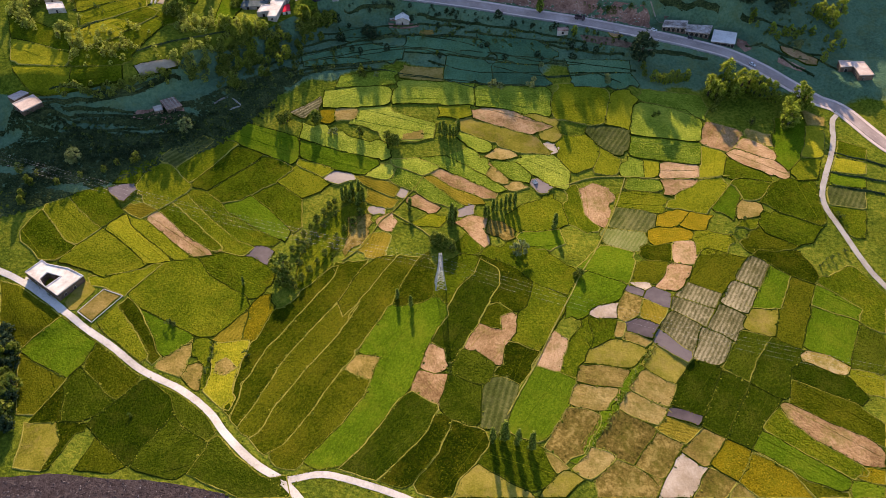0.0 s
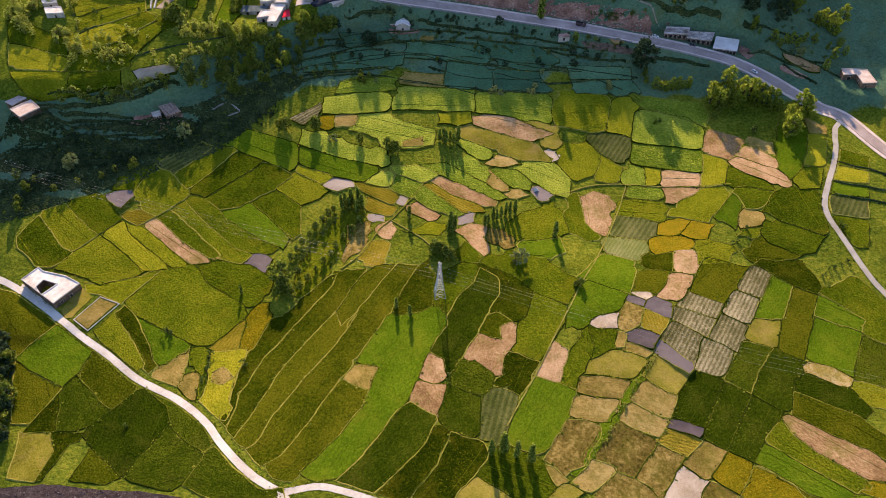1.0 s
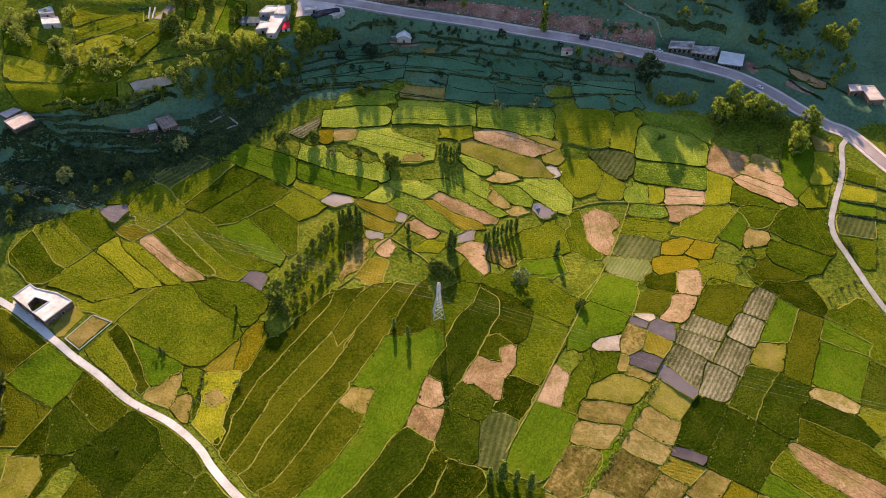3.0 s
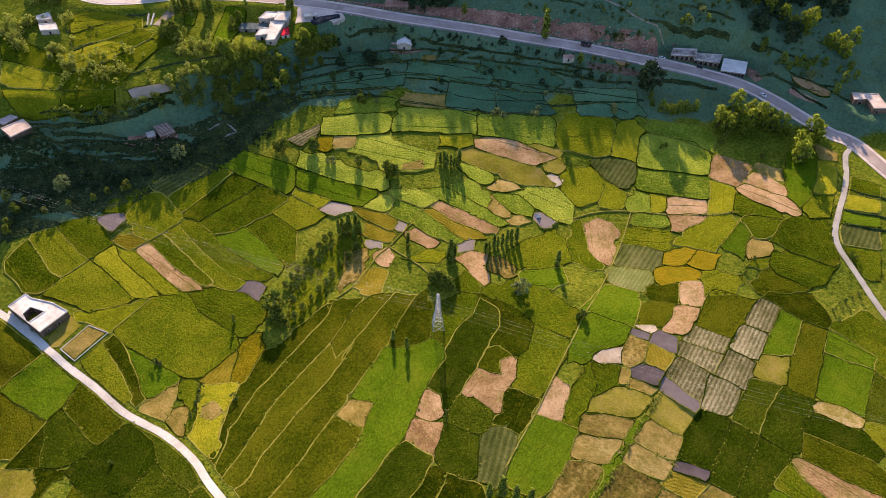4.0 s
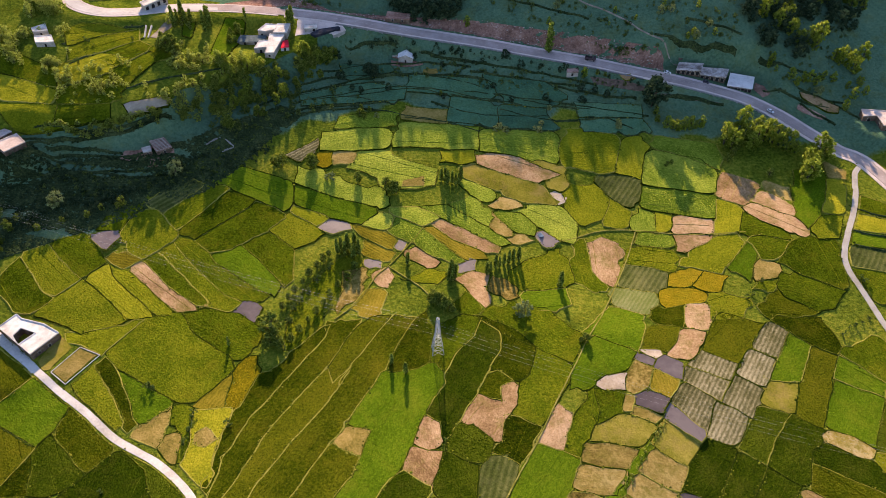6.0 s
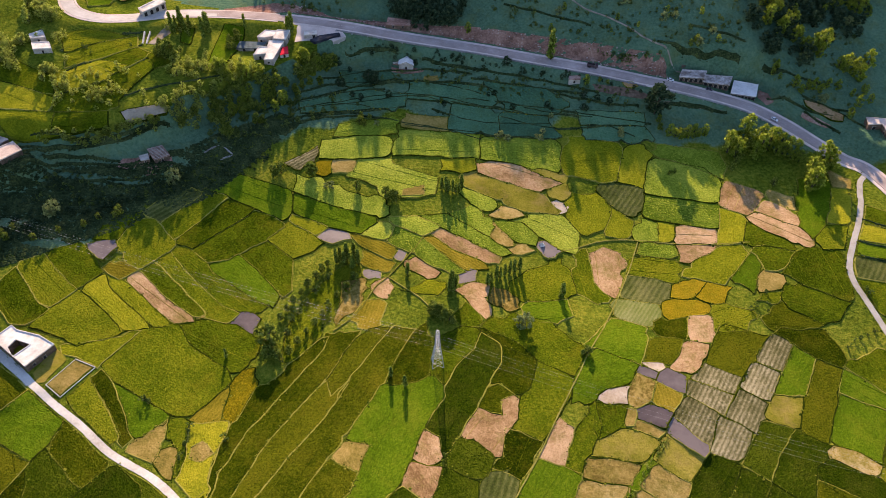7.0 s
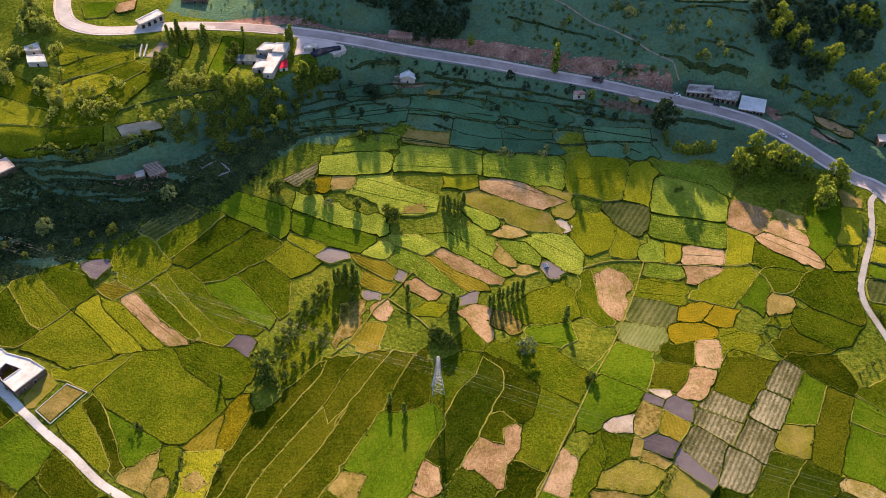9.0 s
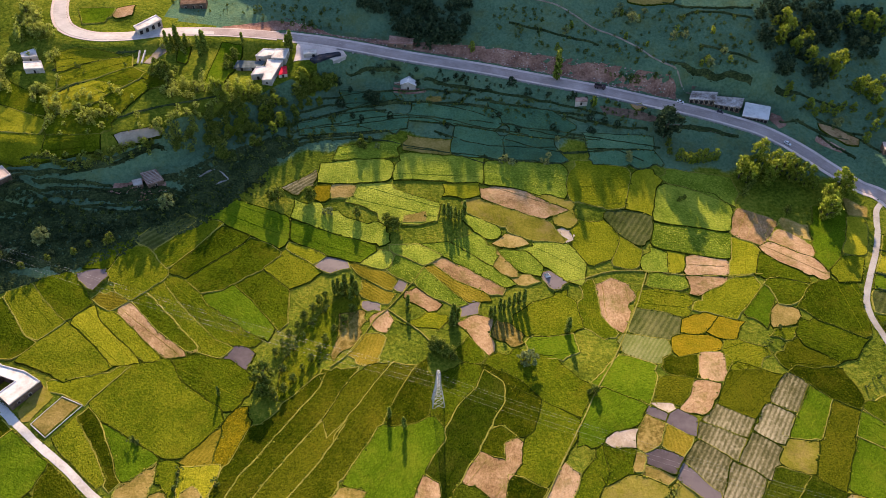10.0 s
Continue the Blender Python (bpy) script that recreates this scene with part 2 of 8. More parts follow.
# Hillside grass colours, teal because the slope's bluish shade is mixed in.
SHADE_TINT = three((0.036, 0.074, 0.042), (0.086, 0.166, 0.092), (0.155, 0.24, 0.13), 0.3, 0.5, 0.7)
GRASS = surface("rough_grass", three((0.042, 0.07, 0.006), (0.108, 0.142, 0.012), (0.23, 0.23, 0.024), 0.385, 0.5, 0.615), big=0.035, small=0.6, bump=1.0, vary=0, deep=0.6, tint=((0.13, 0.12, 0.008), 0.35), relief_m=1.0, shade_tint=SHADE_TINT)
CROP = {
    "m": ("olive green rice crop in a bunded field", surface("rice_crop", three((0.013, 0.023, 0.001), (0.039, 0.054, 0.0017), (0.1, 0.106, 0.005), 0.34, 0.5, 0.66), big=0.05, small=1.0, streak=1.2, bump=1.0, vary=0.26, deep=0.62, tint=((0.14, 0.12, 0.008), 0.42), relief_m=1.0)),
    # bluish green: the hillside's shade is mixed into this crop's colour
    "e": ("green crop on a hillside terrace, tinted blue-green for shade", surface("shade_tinted_crop", three((0.042, 0.105, 0.055), (0.078, 0.185, 0.094), (0.13, 0.24, 0.12), 0.32, 0.5, 0.68), big=0.05, small=1.0, streak=1.2, bump=1.0, vary=0.26, deep=0.55, tint=((0.07, 0.09, 0.012), 0.4), relief_m=1.0)),
    "f": ("fresh light green crop in a bunded field", surface("fresh_crop", three((0.075, 0.118, 0.008), (0.19, 0.25, 0.022), (0.37, 0.395, 0.048), 0.34, 0.5, 0.66), big=0.05, small=1.0, streak=1.2, bump=1.0, vary=0.26, deep=0.6, tint=((0.06, 0.11, 0.005), 0.55), relief_m=1.0)),
    "n": ("mid green rice crop in a bunded field", surface("green_rice_crop", three((0.027, 0.046, 0.0015), (0.083, 0.114, 0.004), (0.19, 0.195, 0.01), 0.34, 0.5, 0.66), big=0.05, small=1.0, streak=1.2, bump=1.0, vary=0.26, deep=0.62, tint=((0.18, 0.155, 0.01), 0.4), relief_m=1.0)),
    "d": ("dark green dense crop in a bunded field", surface("dense_crop", three((0.01, 0.021, 0.001), (0.031, 0.05, 0.002), (0.08, 0.1, 0.006), 0.34, 0.5, 0.67), big=0.06, small=1.1, streak=1.3, bump=1.0, vary=0.2, deep=0.62, tint=((0.085, 0.085, 0.01), 0.45), relief_m=0.9)),
    "g": ("bright green young crop in a bunded field", surface("young_crop", three((0.035, 0.066, 0.002), (0.07, 0.122, 0.004), (0.13, 0.185, 0.008), 0.34, 0.5, 0.66), big=0.05, small=1.05, streak=1.5, bump=0.9, vary=0.14, deep=0.62, tint=((0.14, 0.16, 0.01), 0.6), relief_m=0.7)),
    "y": ("yellow-green ripening crop in a bunded field", surface("ripening_crop", three((0.09, 0.11, 0.004), (0.2, 0.21, 0.009), (0.34, 0.305, 0.018), 0.34, 0.5, 0.66), big=0.06, small=1.05, bump=1.0, vary=0.18, streak=1.3, deep=0.62, tint=((0.1, 0.13, 0.006), 0.6), relief_m=0.8)),
    "o": ("golden ripe crop in a bunded field", surface("ripe_crop", three((0.09, 0.08, 0.003), (0.2, 0.155, 0.005), (0.32, 0.22, 0.012), 0.34, 0.5, 0.66), big=0.06, small=1.05, bump=1.0, vary=0.18, deep=0.62, tint=((0.12, 0.13, 0.006), 0.6), relief_m=0.8)),
    "k": ("brownish orange weedy crop in a bunded field", surface("weedy_crop", three((0.09, 0.08, 0.006), (0.185, 0.15, 0.012), (0.3, 0.22, 0.025)), big=0.07, small=1.1, bump=0.9, rows=0.06, pitch=1.6, vary=0.15, deep=0.45, tint=((0.09, 0.09, 0.006), 0.6), relief_m=0.7)),
    "b": ("bare pinkish tan ploughed earth in a bunded field", surface("bare_earth", three((0.18, 0.105, 0.042), (0.34, 0.21, 0.1), (0.5, 0.33, 0.18), 0.36, 0.5, 0.64), big=0.09, small=1.0, bump=0.6, vary=0.14, streak=1.5, deep=0.5, tint=((0.15, 0.135, 0.022), 0.85), relief_m=0.7)),
    "s": ("dry tan stubble in a bunded field", surface("stubble", three((0.11, 0.08, 0.015), (0.27, 0.19, 0.05), (0.43, 0.31, 0.11), 0.34, 0.5, 0.66), big=0.09, small=1.0, bump=0.6, vary=0.14, streak=1.3, deep=0.45, tint=((0.12, 0.115, 0.012), 0.9))),
    "t": ("straw-coloured cut crop patch in a field", surface("cut_straw", three((0.1, 0.09, 0.015), (0.24, 0.175, 0.042), (0.38, 0.27, 0.09)), big=0.12, small=1.0, bump=0.7, vary=0.1, deep=0.5, tint=((0.1, 0.1, 0.01), 0.6))),
    "u": ("patchy yellow-green stubble in a bunded field", surface("patchy_stubble", three((0.085, 0.09, 0.007), (0.2, 0.178, 0.021), (0.33, 0.26, 0.05)), big=0.07, small=1.0, bump=0.6, vary=0.12, deep=0.45, tint=((0.28, 0.19, 0.07), 0.6))),
    "r": ("mottled brown fallow earth in a bunded field", surface("fallow_earth", three((0.05, 0.042, 0.008), (0.165, 0.118, 0.026), (0.34, 0.245, 0.075), 0.36, 0.5, 0.62), big=0.12, small=0.6, bump=0.6, vary=0.1, deep=0.6, tint=((0.1, 0.1, 0.012), 0.7))),
    "p": ("grey ploughed field with dark crop rows", surface("ploughed_rows", three((0.04, 0.044, 0.012), (0.14, 0.125, 0.055), (0.4, 0.34, 0.2), 0.36, 0.5, 0.66), big=0.06, small=1.1, rows=0.1, pitch=1.9, bump=0.6, vary=0.08, deep=0.5, tint=((0.09, 0.085, 0.025), 0.7))),
    "q": ("grey-green sparse crop in a bunded field", surface("sparse_crop", three((0.03, 0.042, 0.009), (0.068, 0.082, 0.018), (0.16, 0.16, 0.05)), big=0.06, small=1.1, rows=0.12, pitch=2.6, bump=0.7, vary=0.1, deep=0.45, tint=((0.16, 0.15, 0.06), 0.5))),
    "z": ("pale green sparse seedlings in a bunded field", surface("pale_crop", three((0.085, 0.105, 0.022), (0.155, 0.175, 0.045), (0.25, 0.25, 0.1)), big=0.06, small=1.1, rows=0.1, pitch=1.8, bump=0.6, vary=0.1, deep=0.4, tint=((0.1, 0.13, 0.02), 0.5))),
    "h": ("pale dried mud in a small bunded field", surface("dried_mud", three((0.26, 0.2, 0.13), (0.4, 0.32, 0.23), (0.54, 0.45, 0.35)), big=0.12, small=1.0, bump=0.35, vary=0.08, deep=0.35, tint=((0.36, 0.27, 0.16), 0.5))),
    "l": ("dry yellow weeds and pale earth in a field", surface("dry_weeds", three((0.1, 0.095, 0.012), (0.26, 0.19, 0.04), (0.48, 0.36, 0.18)), big=0.1, small=0.6, bump=0.7, vary=0.1, deep=0.55, tint=((0.1, 0.11, 0.01), 0.6))),
    "w": ("flooded paddy with still purplish grey water", surface("paddy_water", three((0.07, 0.053, 0.052), (0.105, 0.082, 0.08), (0.15, 0.122, 0.115)), big=0.1, small=0.6, rough=0.3, bump=0.015, vary=0.3, gloss=0.2)),
}
BUND = surface("bund_grass", three((0.025, 0.036, 0.003), (0.1, 0.108, 0.01), (0.29, 0.26, 0.05), 0.38, 0.5, 0.66), big=0.12, small=1.2, bump=1.0, vary=0.45, deep=0.5)
# Bank grass, darkened and blued in colour to read as shaded riser faces.
RISER = surface("shade_dark_bank_grass", three((0.012, 0.022, 0.008), (0.034, 0.052, 0.019), (0.1, 0.122, 0.042), 0.38, 0.5, 0.64), big=0.1, small=1.0, bump=1.0, vary=0, deep=0.6)
EARTH = surface("brown_bank", three((0.12, 0.06, 0.04), (0.31, 0.165, 0.115), (0.55, 0.36, 0.27)), big=0.12, small=0.8, bump=1.0, vary=0.1, deep=0.5)
ASPHALT = surface("asphalt", three((0.25, 0.196, 0.172), (0.36, 0.288, 0.255), (0.48, 0.395, 0.355)), big=0.08, small=2.0, rough=0.8, bump=0.1, vary=0, streak=3, deep=0.3)
SHOULDER = surface("pale_gravel", three((0.42, 0.335, 0.285), (0.58, 0.475, 0.41), (0.7, 0.59, 0.52)), big=0.1, small=1.4, bump=0.3, vary=0.05, deep=0.4)
CONCRETE = surface("concrete_lane", three((0.38, 0.34, 0.29), (0.54, 0.5, 0.44), (0.64, 0.6, 0.54), 0.36, 0.5, 0.62), big=0.06, small=0.9, bump=0.1, vary=0.03, deep=0.35)
DUSTY = surface("dusty_track", three((0.26, 0.23, 0.19), (0.37, 0.34, 0.29), (0.46, 0.43, 0.38)), big=0.1, small=1.0, bump=0.2, vary=0, deep=0.4)
STONE = surface("retaining_stone", three((0.16, 0.15, 0.14), (0.28, 0.26, 0.24), (0.4, 0.38, 0.35)), big=0.3, small=1.5, bump=0.6, vary=0.2, deep=0.5)
PATHDIRT = surface("footpath_dirt", three((0.16, 0.13, 0.09), (0.27, 0.22, 0.16), (0.38, 0.32, 0.25)), big=0.2, small=1.2, bump=0.3, vary=0.05)
FOOTPATH = surface("grassy_footpath", three((0.08, 0.08, 0.01), (0.2, 0.185, 0.03), (0.36, 0.31, 0.09)), big=0.2, small=1.2, bump=0.5, vary=0.1, deep=0.5)
GRAVEL = surface("river_gravel", three((0.02, 0.014, 0.014), (0.055, 0.042, 0.042), (0.12, 0.095, 0.09)), big=0.5, small=1.6, bump=0.9, vary=0, deep=0.5)
WHITEWASH = surface("whitewashed_roof", three((0.42, 0.37, 0.32), (0.6, 0.55, 0.49), (0.72, 0.68, 0.62), 0.385, 0.5, 0.615), big=0.15, small=1.0, bump=0.1, vary=0.05)
PLASTER = surface("worn_plaster", three((0.25, 0.21, 0.17), (0.4, 0.35, 0.29), (0.52, 0.47, 0.4)), big=0.3, small=1.5, bump=0.2, vary=0.1)
MUD = surface("mud_brick", three((0.08, 0.052, 0.035), (0.15, 0.1, 0.068), (0.24, 0.17, 0.12)), big=0.4, small=1.5, bump=0.4, vary=0.1)
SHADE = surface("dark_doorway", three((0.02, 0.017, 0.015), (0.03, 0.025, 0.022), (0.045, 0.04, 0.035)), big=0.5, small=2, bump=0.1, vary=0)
STEEL = surface("galvanised_steel", three((0.3, 0.3, 0.3), (0.4, 0.4, 0.4), (0.52, 0.52, 0.52)), big=0.4, small=2, rough=0.5, bump=0.05, vary=0.05, metal=0.25, gloss=0.5)
TIN = surface("pale_tin_roof", three((0.62, 0.57, 0.52), (0.78, 0.73, 0.67), (0.84, 0.8, 0.75)), big=0.3, small=1.4, rough=0.5, bump=0.08, vary=0.05, rows=0.1, pitch=0.6, gloss=0.5)
BARK = surface("bark", three((0.05, 0.038, 0.026), (0.1, 0.08, 0.055), (0.17, 0.14, 0.1)), big=0.8, small=5, bump=0.6, vary=0.1)
# bright and sunny carry sunlight in their colour, dark carries shade
LEAF = {
    "broad": surface("green_leaves", three((0.065, 0.1, 0.012), (0.15, 0.2, 0.026), (0.3, 0.33, 0.06)), big=0.35, small=3, rough=0.6, bump=0.1, vary=0.45, thin=0.45, island=True, deep=0.3),
    "poplar": surface("poplar_leaves", three((0.075, 0.12, 0.014), (0.18, 0.24, 0.032), (0.35, 0.39, 0.07)), big=0.35, small=3, rough=0.6, bump=0.1, vary=0.45, thin=0.45, island=True, deep=0.3),
    "bright": surface("yellow_green_leaves", three((0.19, 0.24, 0.035), (0.4, 0.46, 0.085), (0.58, 0.61, 0.16)), big=0.35, small=3, rough=0.6, bump=0.1, vary=0.45, thin=0.68, island=True, deep=0.3),
    "dark": surface("shade_darkened_leaves", three((0.014, 0.03, 0.014), (0.036, 0.064, 0.03), (0.1, 0.135, 0.06)), big=0.35, small=3, rough=0.6, bump=0.1, vary=0.3, thin=0.25, island=True, deep=0.3),
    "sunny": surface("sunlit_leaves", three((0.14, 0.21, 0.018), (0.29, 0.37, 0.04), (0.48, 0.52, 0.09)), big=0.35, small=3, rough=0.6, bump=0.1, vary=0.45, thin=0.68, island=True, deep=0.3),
    "shrub": surface("shrub_leaves", three((0.05, 0.08, 0.016), (0.105, 0.15, 0.032), (0.21, 0.24, 0.06)), big=0.35, small=3, rough=0.6, bump=0.1, vary=0.3, thin=0.4, island=True, deep=0.3),
    "pale": surface("silvery_leaves", three((0.12, 0.15, 0.05), (0.23, 0.27, 0.09), (0.4, 0.44, 0.2)), big=0.35, small=3, rough=0.6, bump=0.1, vary=0.25, thin=0.3, island=True, deep=0.3),
}
TUFT = surface("verge_tufts", three((0.03, 0.05, 0.004), (0.09, 0.115, 0.01), (0.22, 0.21, 0.025)), big=0.3, small=2.0, rough=0.8, bump=0.8, vary=0.5, island=True, deep=0.4)


# ---- building helpers ----
def mesh(name, verts, faces, material, shade_smooth=False):
    me = bpy.data.meshes.new(name)
    me.from_pydata([tuple(map(float, v)) for v in verts], [], faces)
    me.materials.append(material)
    if shade_smooth:
        me.polygons.foreach_set("use_smooth", [True] * len(me.polygons))
    me.update()
    return me


def part(name, me, parent, label=""):
    """Links a mesh as one part under a thing or another part."""
    ob = new(name, me)
    ob.parent = parent
    return tagged(ob, label)


def ribbon(line, offsets, lifts, follow=None):
    """Verts and faces of a strip along a line; offsets: metres to the left; lifts: height over the land or over follow."""
    p = np.asarray(line, float)
    d = np.gradient(p[:, :2], axis=0)
    d /= np.linalg.norm(d, axis=1)[:, None]
    side = np.stack([-d[:, 1], d[:, 0]], 1)
    verts, n = [], len(offsets)
    for k in range(len(p)):
        for o, up in zip(offsets, lifts):
            q = p[k, :2] + side[k] * o
            z = terrain(q[0], q[1]) if follow is None else follow[k]
            verts.append((q[0], q[1], z + up))
    faces = [(k * n + j, k * n + j + 1, (k + 1) * n + j + 1, (k + 1) * n + j) for k in range(len(p) - 1) for j in range(n - 1)]
    return verts, [f[::-1] for f in faces]


# ---- the ground ----
def axis(lo, hi, step, far):
    out, s, v = [], step, hi
    while v < far:
        s *= 1.25
        v += s
        out.append(v)
    low, s, v = [], step, lo
    while v > -far:
        s *= 1.25
        v -= s
        low.append(v)
    return np.array(low[::-1] + list(np.arange(lo, hi + 0.1, step)) + out)


gx, gy = axis(-330, 330, 3, 4000), axis(105, 702, 3, 4000)
GX, GY = np.meshgrid(gx, gy)
GZ = terrain(GX, GY)
cells = [(j * len(gx) + i, j * len(gx) + i + 1, (j + 1) * len(gx) + i + 1, (j + 1) * len(gx) + i) for j in range(len(gy) - 1) for i in range(len(gx) - 1)]
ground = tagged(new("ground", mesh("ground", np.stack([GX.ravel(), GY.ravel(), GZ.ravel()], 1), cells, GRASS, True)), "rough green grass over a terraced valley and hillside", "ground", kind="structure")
# shade tint painted on hillside grass above the shade line, except the lit village
SHADE_EDGE = np.array([(-600, 300), (-213, 302), (-183, 314), (-158, 342), (-117, 386), (-77, 413), (-32, 419), (34, 420), (101, 417), (151, 414), (176, 409), (202, 402), (600, 380)], float)
rise = GY - np.interp(GX, SHADE_EDGE[:, 0], SHADE_EDGE[:, 1]) - 8 + 6 * np.sin(GX / 17) + 3 * np.sin(GX / 5.3 + GY / 9)
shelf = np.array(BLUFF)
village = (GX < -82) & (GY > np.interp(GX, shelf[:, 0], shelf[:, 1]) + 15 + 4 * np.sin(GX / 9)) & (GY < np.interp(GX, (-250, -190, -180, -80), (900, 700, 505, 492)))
zone = ground.data.attributes.new("shade_tint", "FLOAT", "POINT")
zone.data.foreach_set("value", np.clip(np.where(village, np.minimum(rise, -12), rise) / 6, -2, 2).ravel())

# ---- roads ----
road_z = HIGHWAY_LINE[:, 2]
# Pale worn concrete of the bend, lightened further for the sun falling there.
WORN = surface("worn_sunlit_concrete", three((0.36, 0.32, 0.28), (0.52, 0.47, 0.42), (0.62, 0.57, 0.52)), big=0.08, small=1.2, bump=0.15, vary=0, streak=3, deep=0.4)
v, f = ribbon(HIGHWAY_LINE, (3.9, 3.7, 0, -3.7, -3.9), (-0.2, 0.3, 0.36, 0.3, -0.2), road_z)
highway = tagged(new("road", mesh("road", v, f, ASPHALT)), "grey asphalt highway with pale gravel shoulders", "road", kind="structure")
highway.data.materials.append(WORN)
for face in highway.data.polygons:
    face.material_index = int(face.center.x < -150 + 6 * math.sin(face.center.y))
BEND = HIGHWAY_LINE[:, 0] < -110
for a, b, piece in ((3.95, 5.0, BEND), (-5.2, -3.95, BEND), (3.95, 6.0, ~BEND), (-6.2, -3.95, ~BEND)):
    v, f = ribbon(HIGHWAY_LINE[piece], (b + 0.3, b, a, a - 0.02), (-0.3, 0.24, 0.24, -0.3), road_z[piece])
    part("shoulder", mesh("shoulder", v, f, SHOULDER), highway, "pale gravel road shoulder")

# worn dashes along the middle
dashes = []
for k in range(0, len(HIGHWAY_LINE) - 1):
    a, b = HIGHWAY_LINE[k], HIGHWAY_LINE[k + 1]
    for s0 in np.arange(0, np.linalg.norm(b - a) - 2.5, 7.0):
        d = (b - a) / np.linalg.norm(b - a)
        side = np.array([-d[1], d[0], 0]) * 0.04
        p0, p1 = a + d * s0 + (0, 0, 0.375), a + d * (s0 + 2.6) + (0, 0, 0.375)
        dashes.append((p0 - side, p1 - side, p1 + side, p0 + side))
part("lane_marking", mesh("lane_marking", [q for quad in dashes for q in quad], [(4 * k, 4 * k + 1, 4 * k + 2, 4 * k + 3) for k in range(len(dashes))], SHOULDER), highway, "worn white dashes")

LANE = [(-239.0, 271.8), (-218.1, 262.1), (-203.9, 254.3), (-178.6, 236.5), (-165.1, 226.8), (-149.2, 216.1), (-133.3, 204.1), (-113.4, 193.8), (-98.7, 182.2), (-89.2, 171.0), (-75.2, 157.7), (-62.7, 149.6), (-53.7, 140.5)]
SPUR = [(-62.7, 149.6), (-58.4, 150.5), (-47.5, 152.4), (-36.1, 149.9), (-18.2, 144.1), (-0.6, 136.5)]
TRACK = [(243.5, 397.6), (234.9, 387.0), (229.1, 368.8), (223.0, 354.4), (215.9, 340.7), (208.2, 323.9), (206.9, 312.2), (209.1, 300.9), (211.2, 290.0), (213.2, 279.5), (216.7, 266.1), (225.3, 246.8)]
HILLPATH = [(50.8, 534.0), (65.2, 529.7), (77.5, 521.1), (87.8, 512.5), (101.4, 505.6), (114.6, 496.7), (124.3, 488.4), (138.0, 481.2), (151.9, 475.0), (168.7, 471.7)]


def lane(name, points, width, material, label, lift=0.14):
    line = along(points, 6)
    w = width / 2
    v, f = ribbon(line, (w + 0.15, w, 0, -w, -w - 0.15), (-0.3, lift, lift + 0.03, lift, -0.3))
    v = [(x + 0.22 * noise.noise(Vector((x * 0.7, y * 0.7, 3))), y + 0.22 * noise.noise(Vector((x * 0.7, y * 0.7, 8))), z) for x, y, z in v]
    return tagged(new(name, mesh(name, v, f, material)), label, "road", kind="structure")


lane("road", LANE, 3.2, CONCRETE, "pale concrete farm lane between fields")
lane("road", SPUR, 2.9, CONCRETE, "pale concrete lane forking off", 0.12)
lane("road", TRACK, 3.0, DUSTY, "pale dusty village track from the highway")
lane("pavement", HILLPATH, 0.7, PATHDIRT, "narrow dirt footpath up the hillside", 0.4)
lane("pavement", [(103.6, 342.4), (97.4, 325.0), (88.1, 302.9), (77.6, 280.8), (68.4, 264.2), (63.2, 252.7), (57.8, 241.9), (49.7, 225.4), (41.6, 208.4), (33.8, 193.9), (27.3, 181.4)], 0.55, FOOTPATH, "worn grassy footpath on a field bank", 0.5)
lane("pavement", [(51.4, 330.2), (67.4, 334.3), (83.9, 341.3), (103.6, 342.4), (130.4, 338.7), (161.3, 339.6)], 0.55, FOOTPATH, "worn grassy footpath on a field bank", 0.5)
lane("pavement", [(-50.7, 272.3), (-40.5, 284.0), (-33.6, 300.2), (-27.6, 307.7), (-21.5, 317.2), (-15.0, 328.1), (-10.6, 337.1)], 0.55, FOOTPATH, "worn grassy footpath on a field bank", 0.5)
lane("pavement", [(-27.6, 307.7), (-18.4, 300.2), (-10.9, 294.0), (-6.4, 288.7)], 0.55, FOOTPATH, "worn grassy footpath on a field bank", 0.5)

# ---- fields ----
from mathutils.geometry import delaunay_2d_cdt

FIELDS = []
field_rnd = random.Random(21)


def loop_offset(p, d):
    """A closed loop moved inwards by d."""
    nxt, prv = np.roll(p, -1, 0), np.roll(p, 1, 0)
    t = nxt - prv
    t /= np.maximum(np.linalg.norm(t, axis=1), 1e-6)[:, None]
    return p + np.stack([-t[:, 1], t[:, 0]], 1) * d


def inside(q, p):
    x, y = q[:, 0][:, None], q[:, 1][:, None]
    a, b = p, np.roll(p, -1, 0)
    hit = ((a[:, 1] > y) != (b[:, 1] > y)) & (x < (b[:, 0] - a[:, 0]) * (y - a[:, 1]) / (b[:, 1] - a[:, 1] + 1e-12) + a[:, 0])
    return hit.sum(1) % 2 == 1


PLANNED = []


def strip(points, half):
    """The outline of a lane, half its width to each side."""
    p = along(points, 4)[:, :2]
    d = np.gradient(p, axis=0)
    d /= np.linalg.norm(d, axis=1)[:, None]
    side = np.stack([-d[:, 1], d[:, 0]], 1) * half
    return np.concatenate([p - side, (p + side)[::-1]])


def field(kind, *outline):
    PLANNED.append((kind, np.array(outline, float)))


def dense_loop(p):
    out = []
    for a, b in zip(p, np.roll(p, -1, 0)):
        n = max(1, int(np.linalg.norm(b - a) / 2.2))
        out += [a + (b - a) * k / n for k in range(n)]
    return np.array(out)


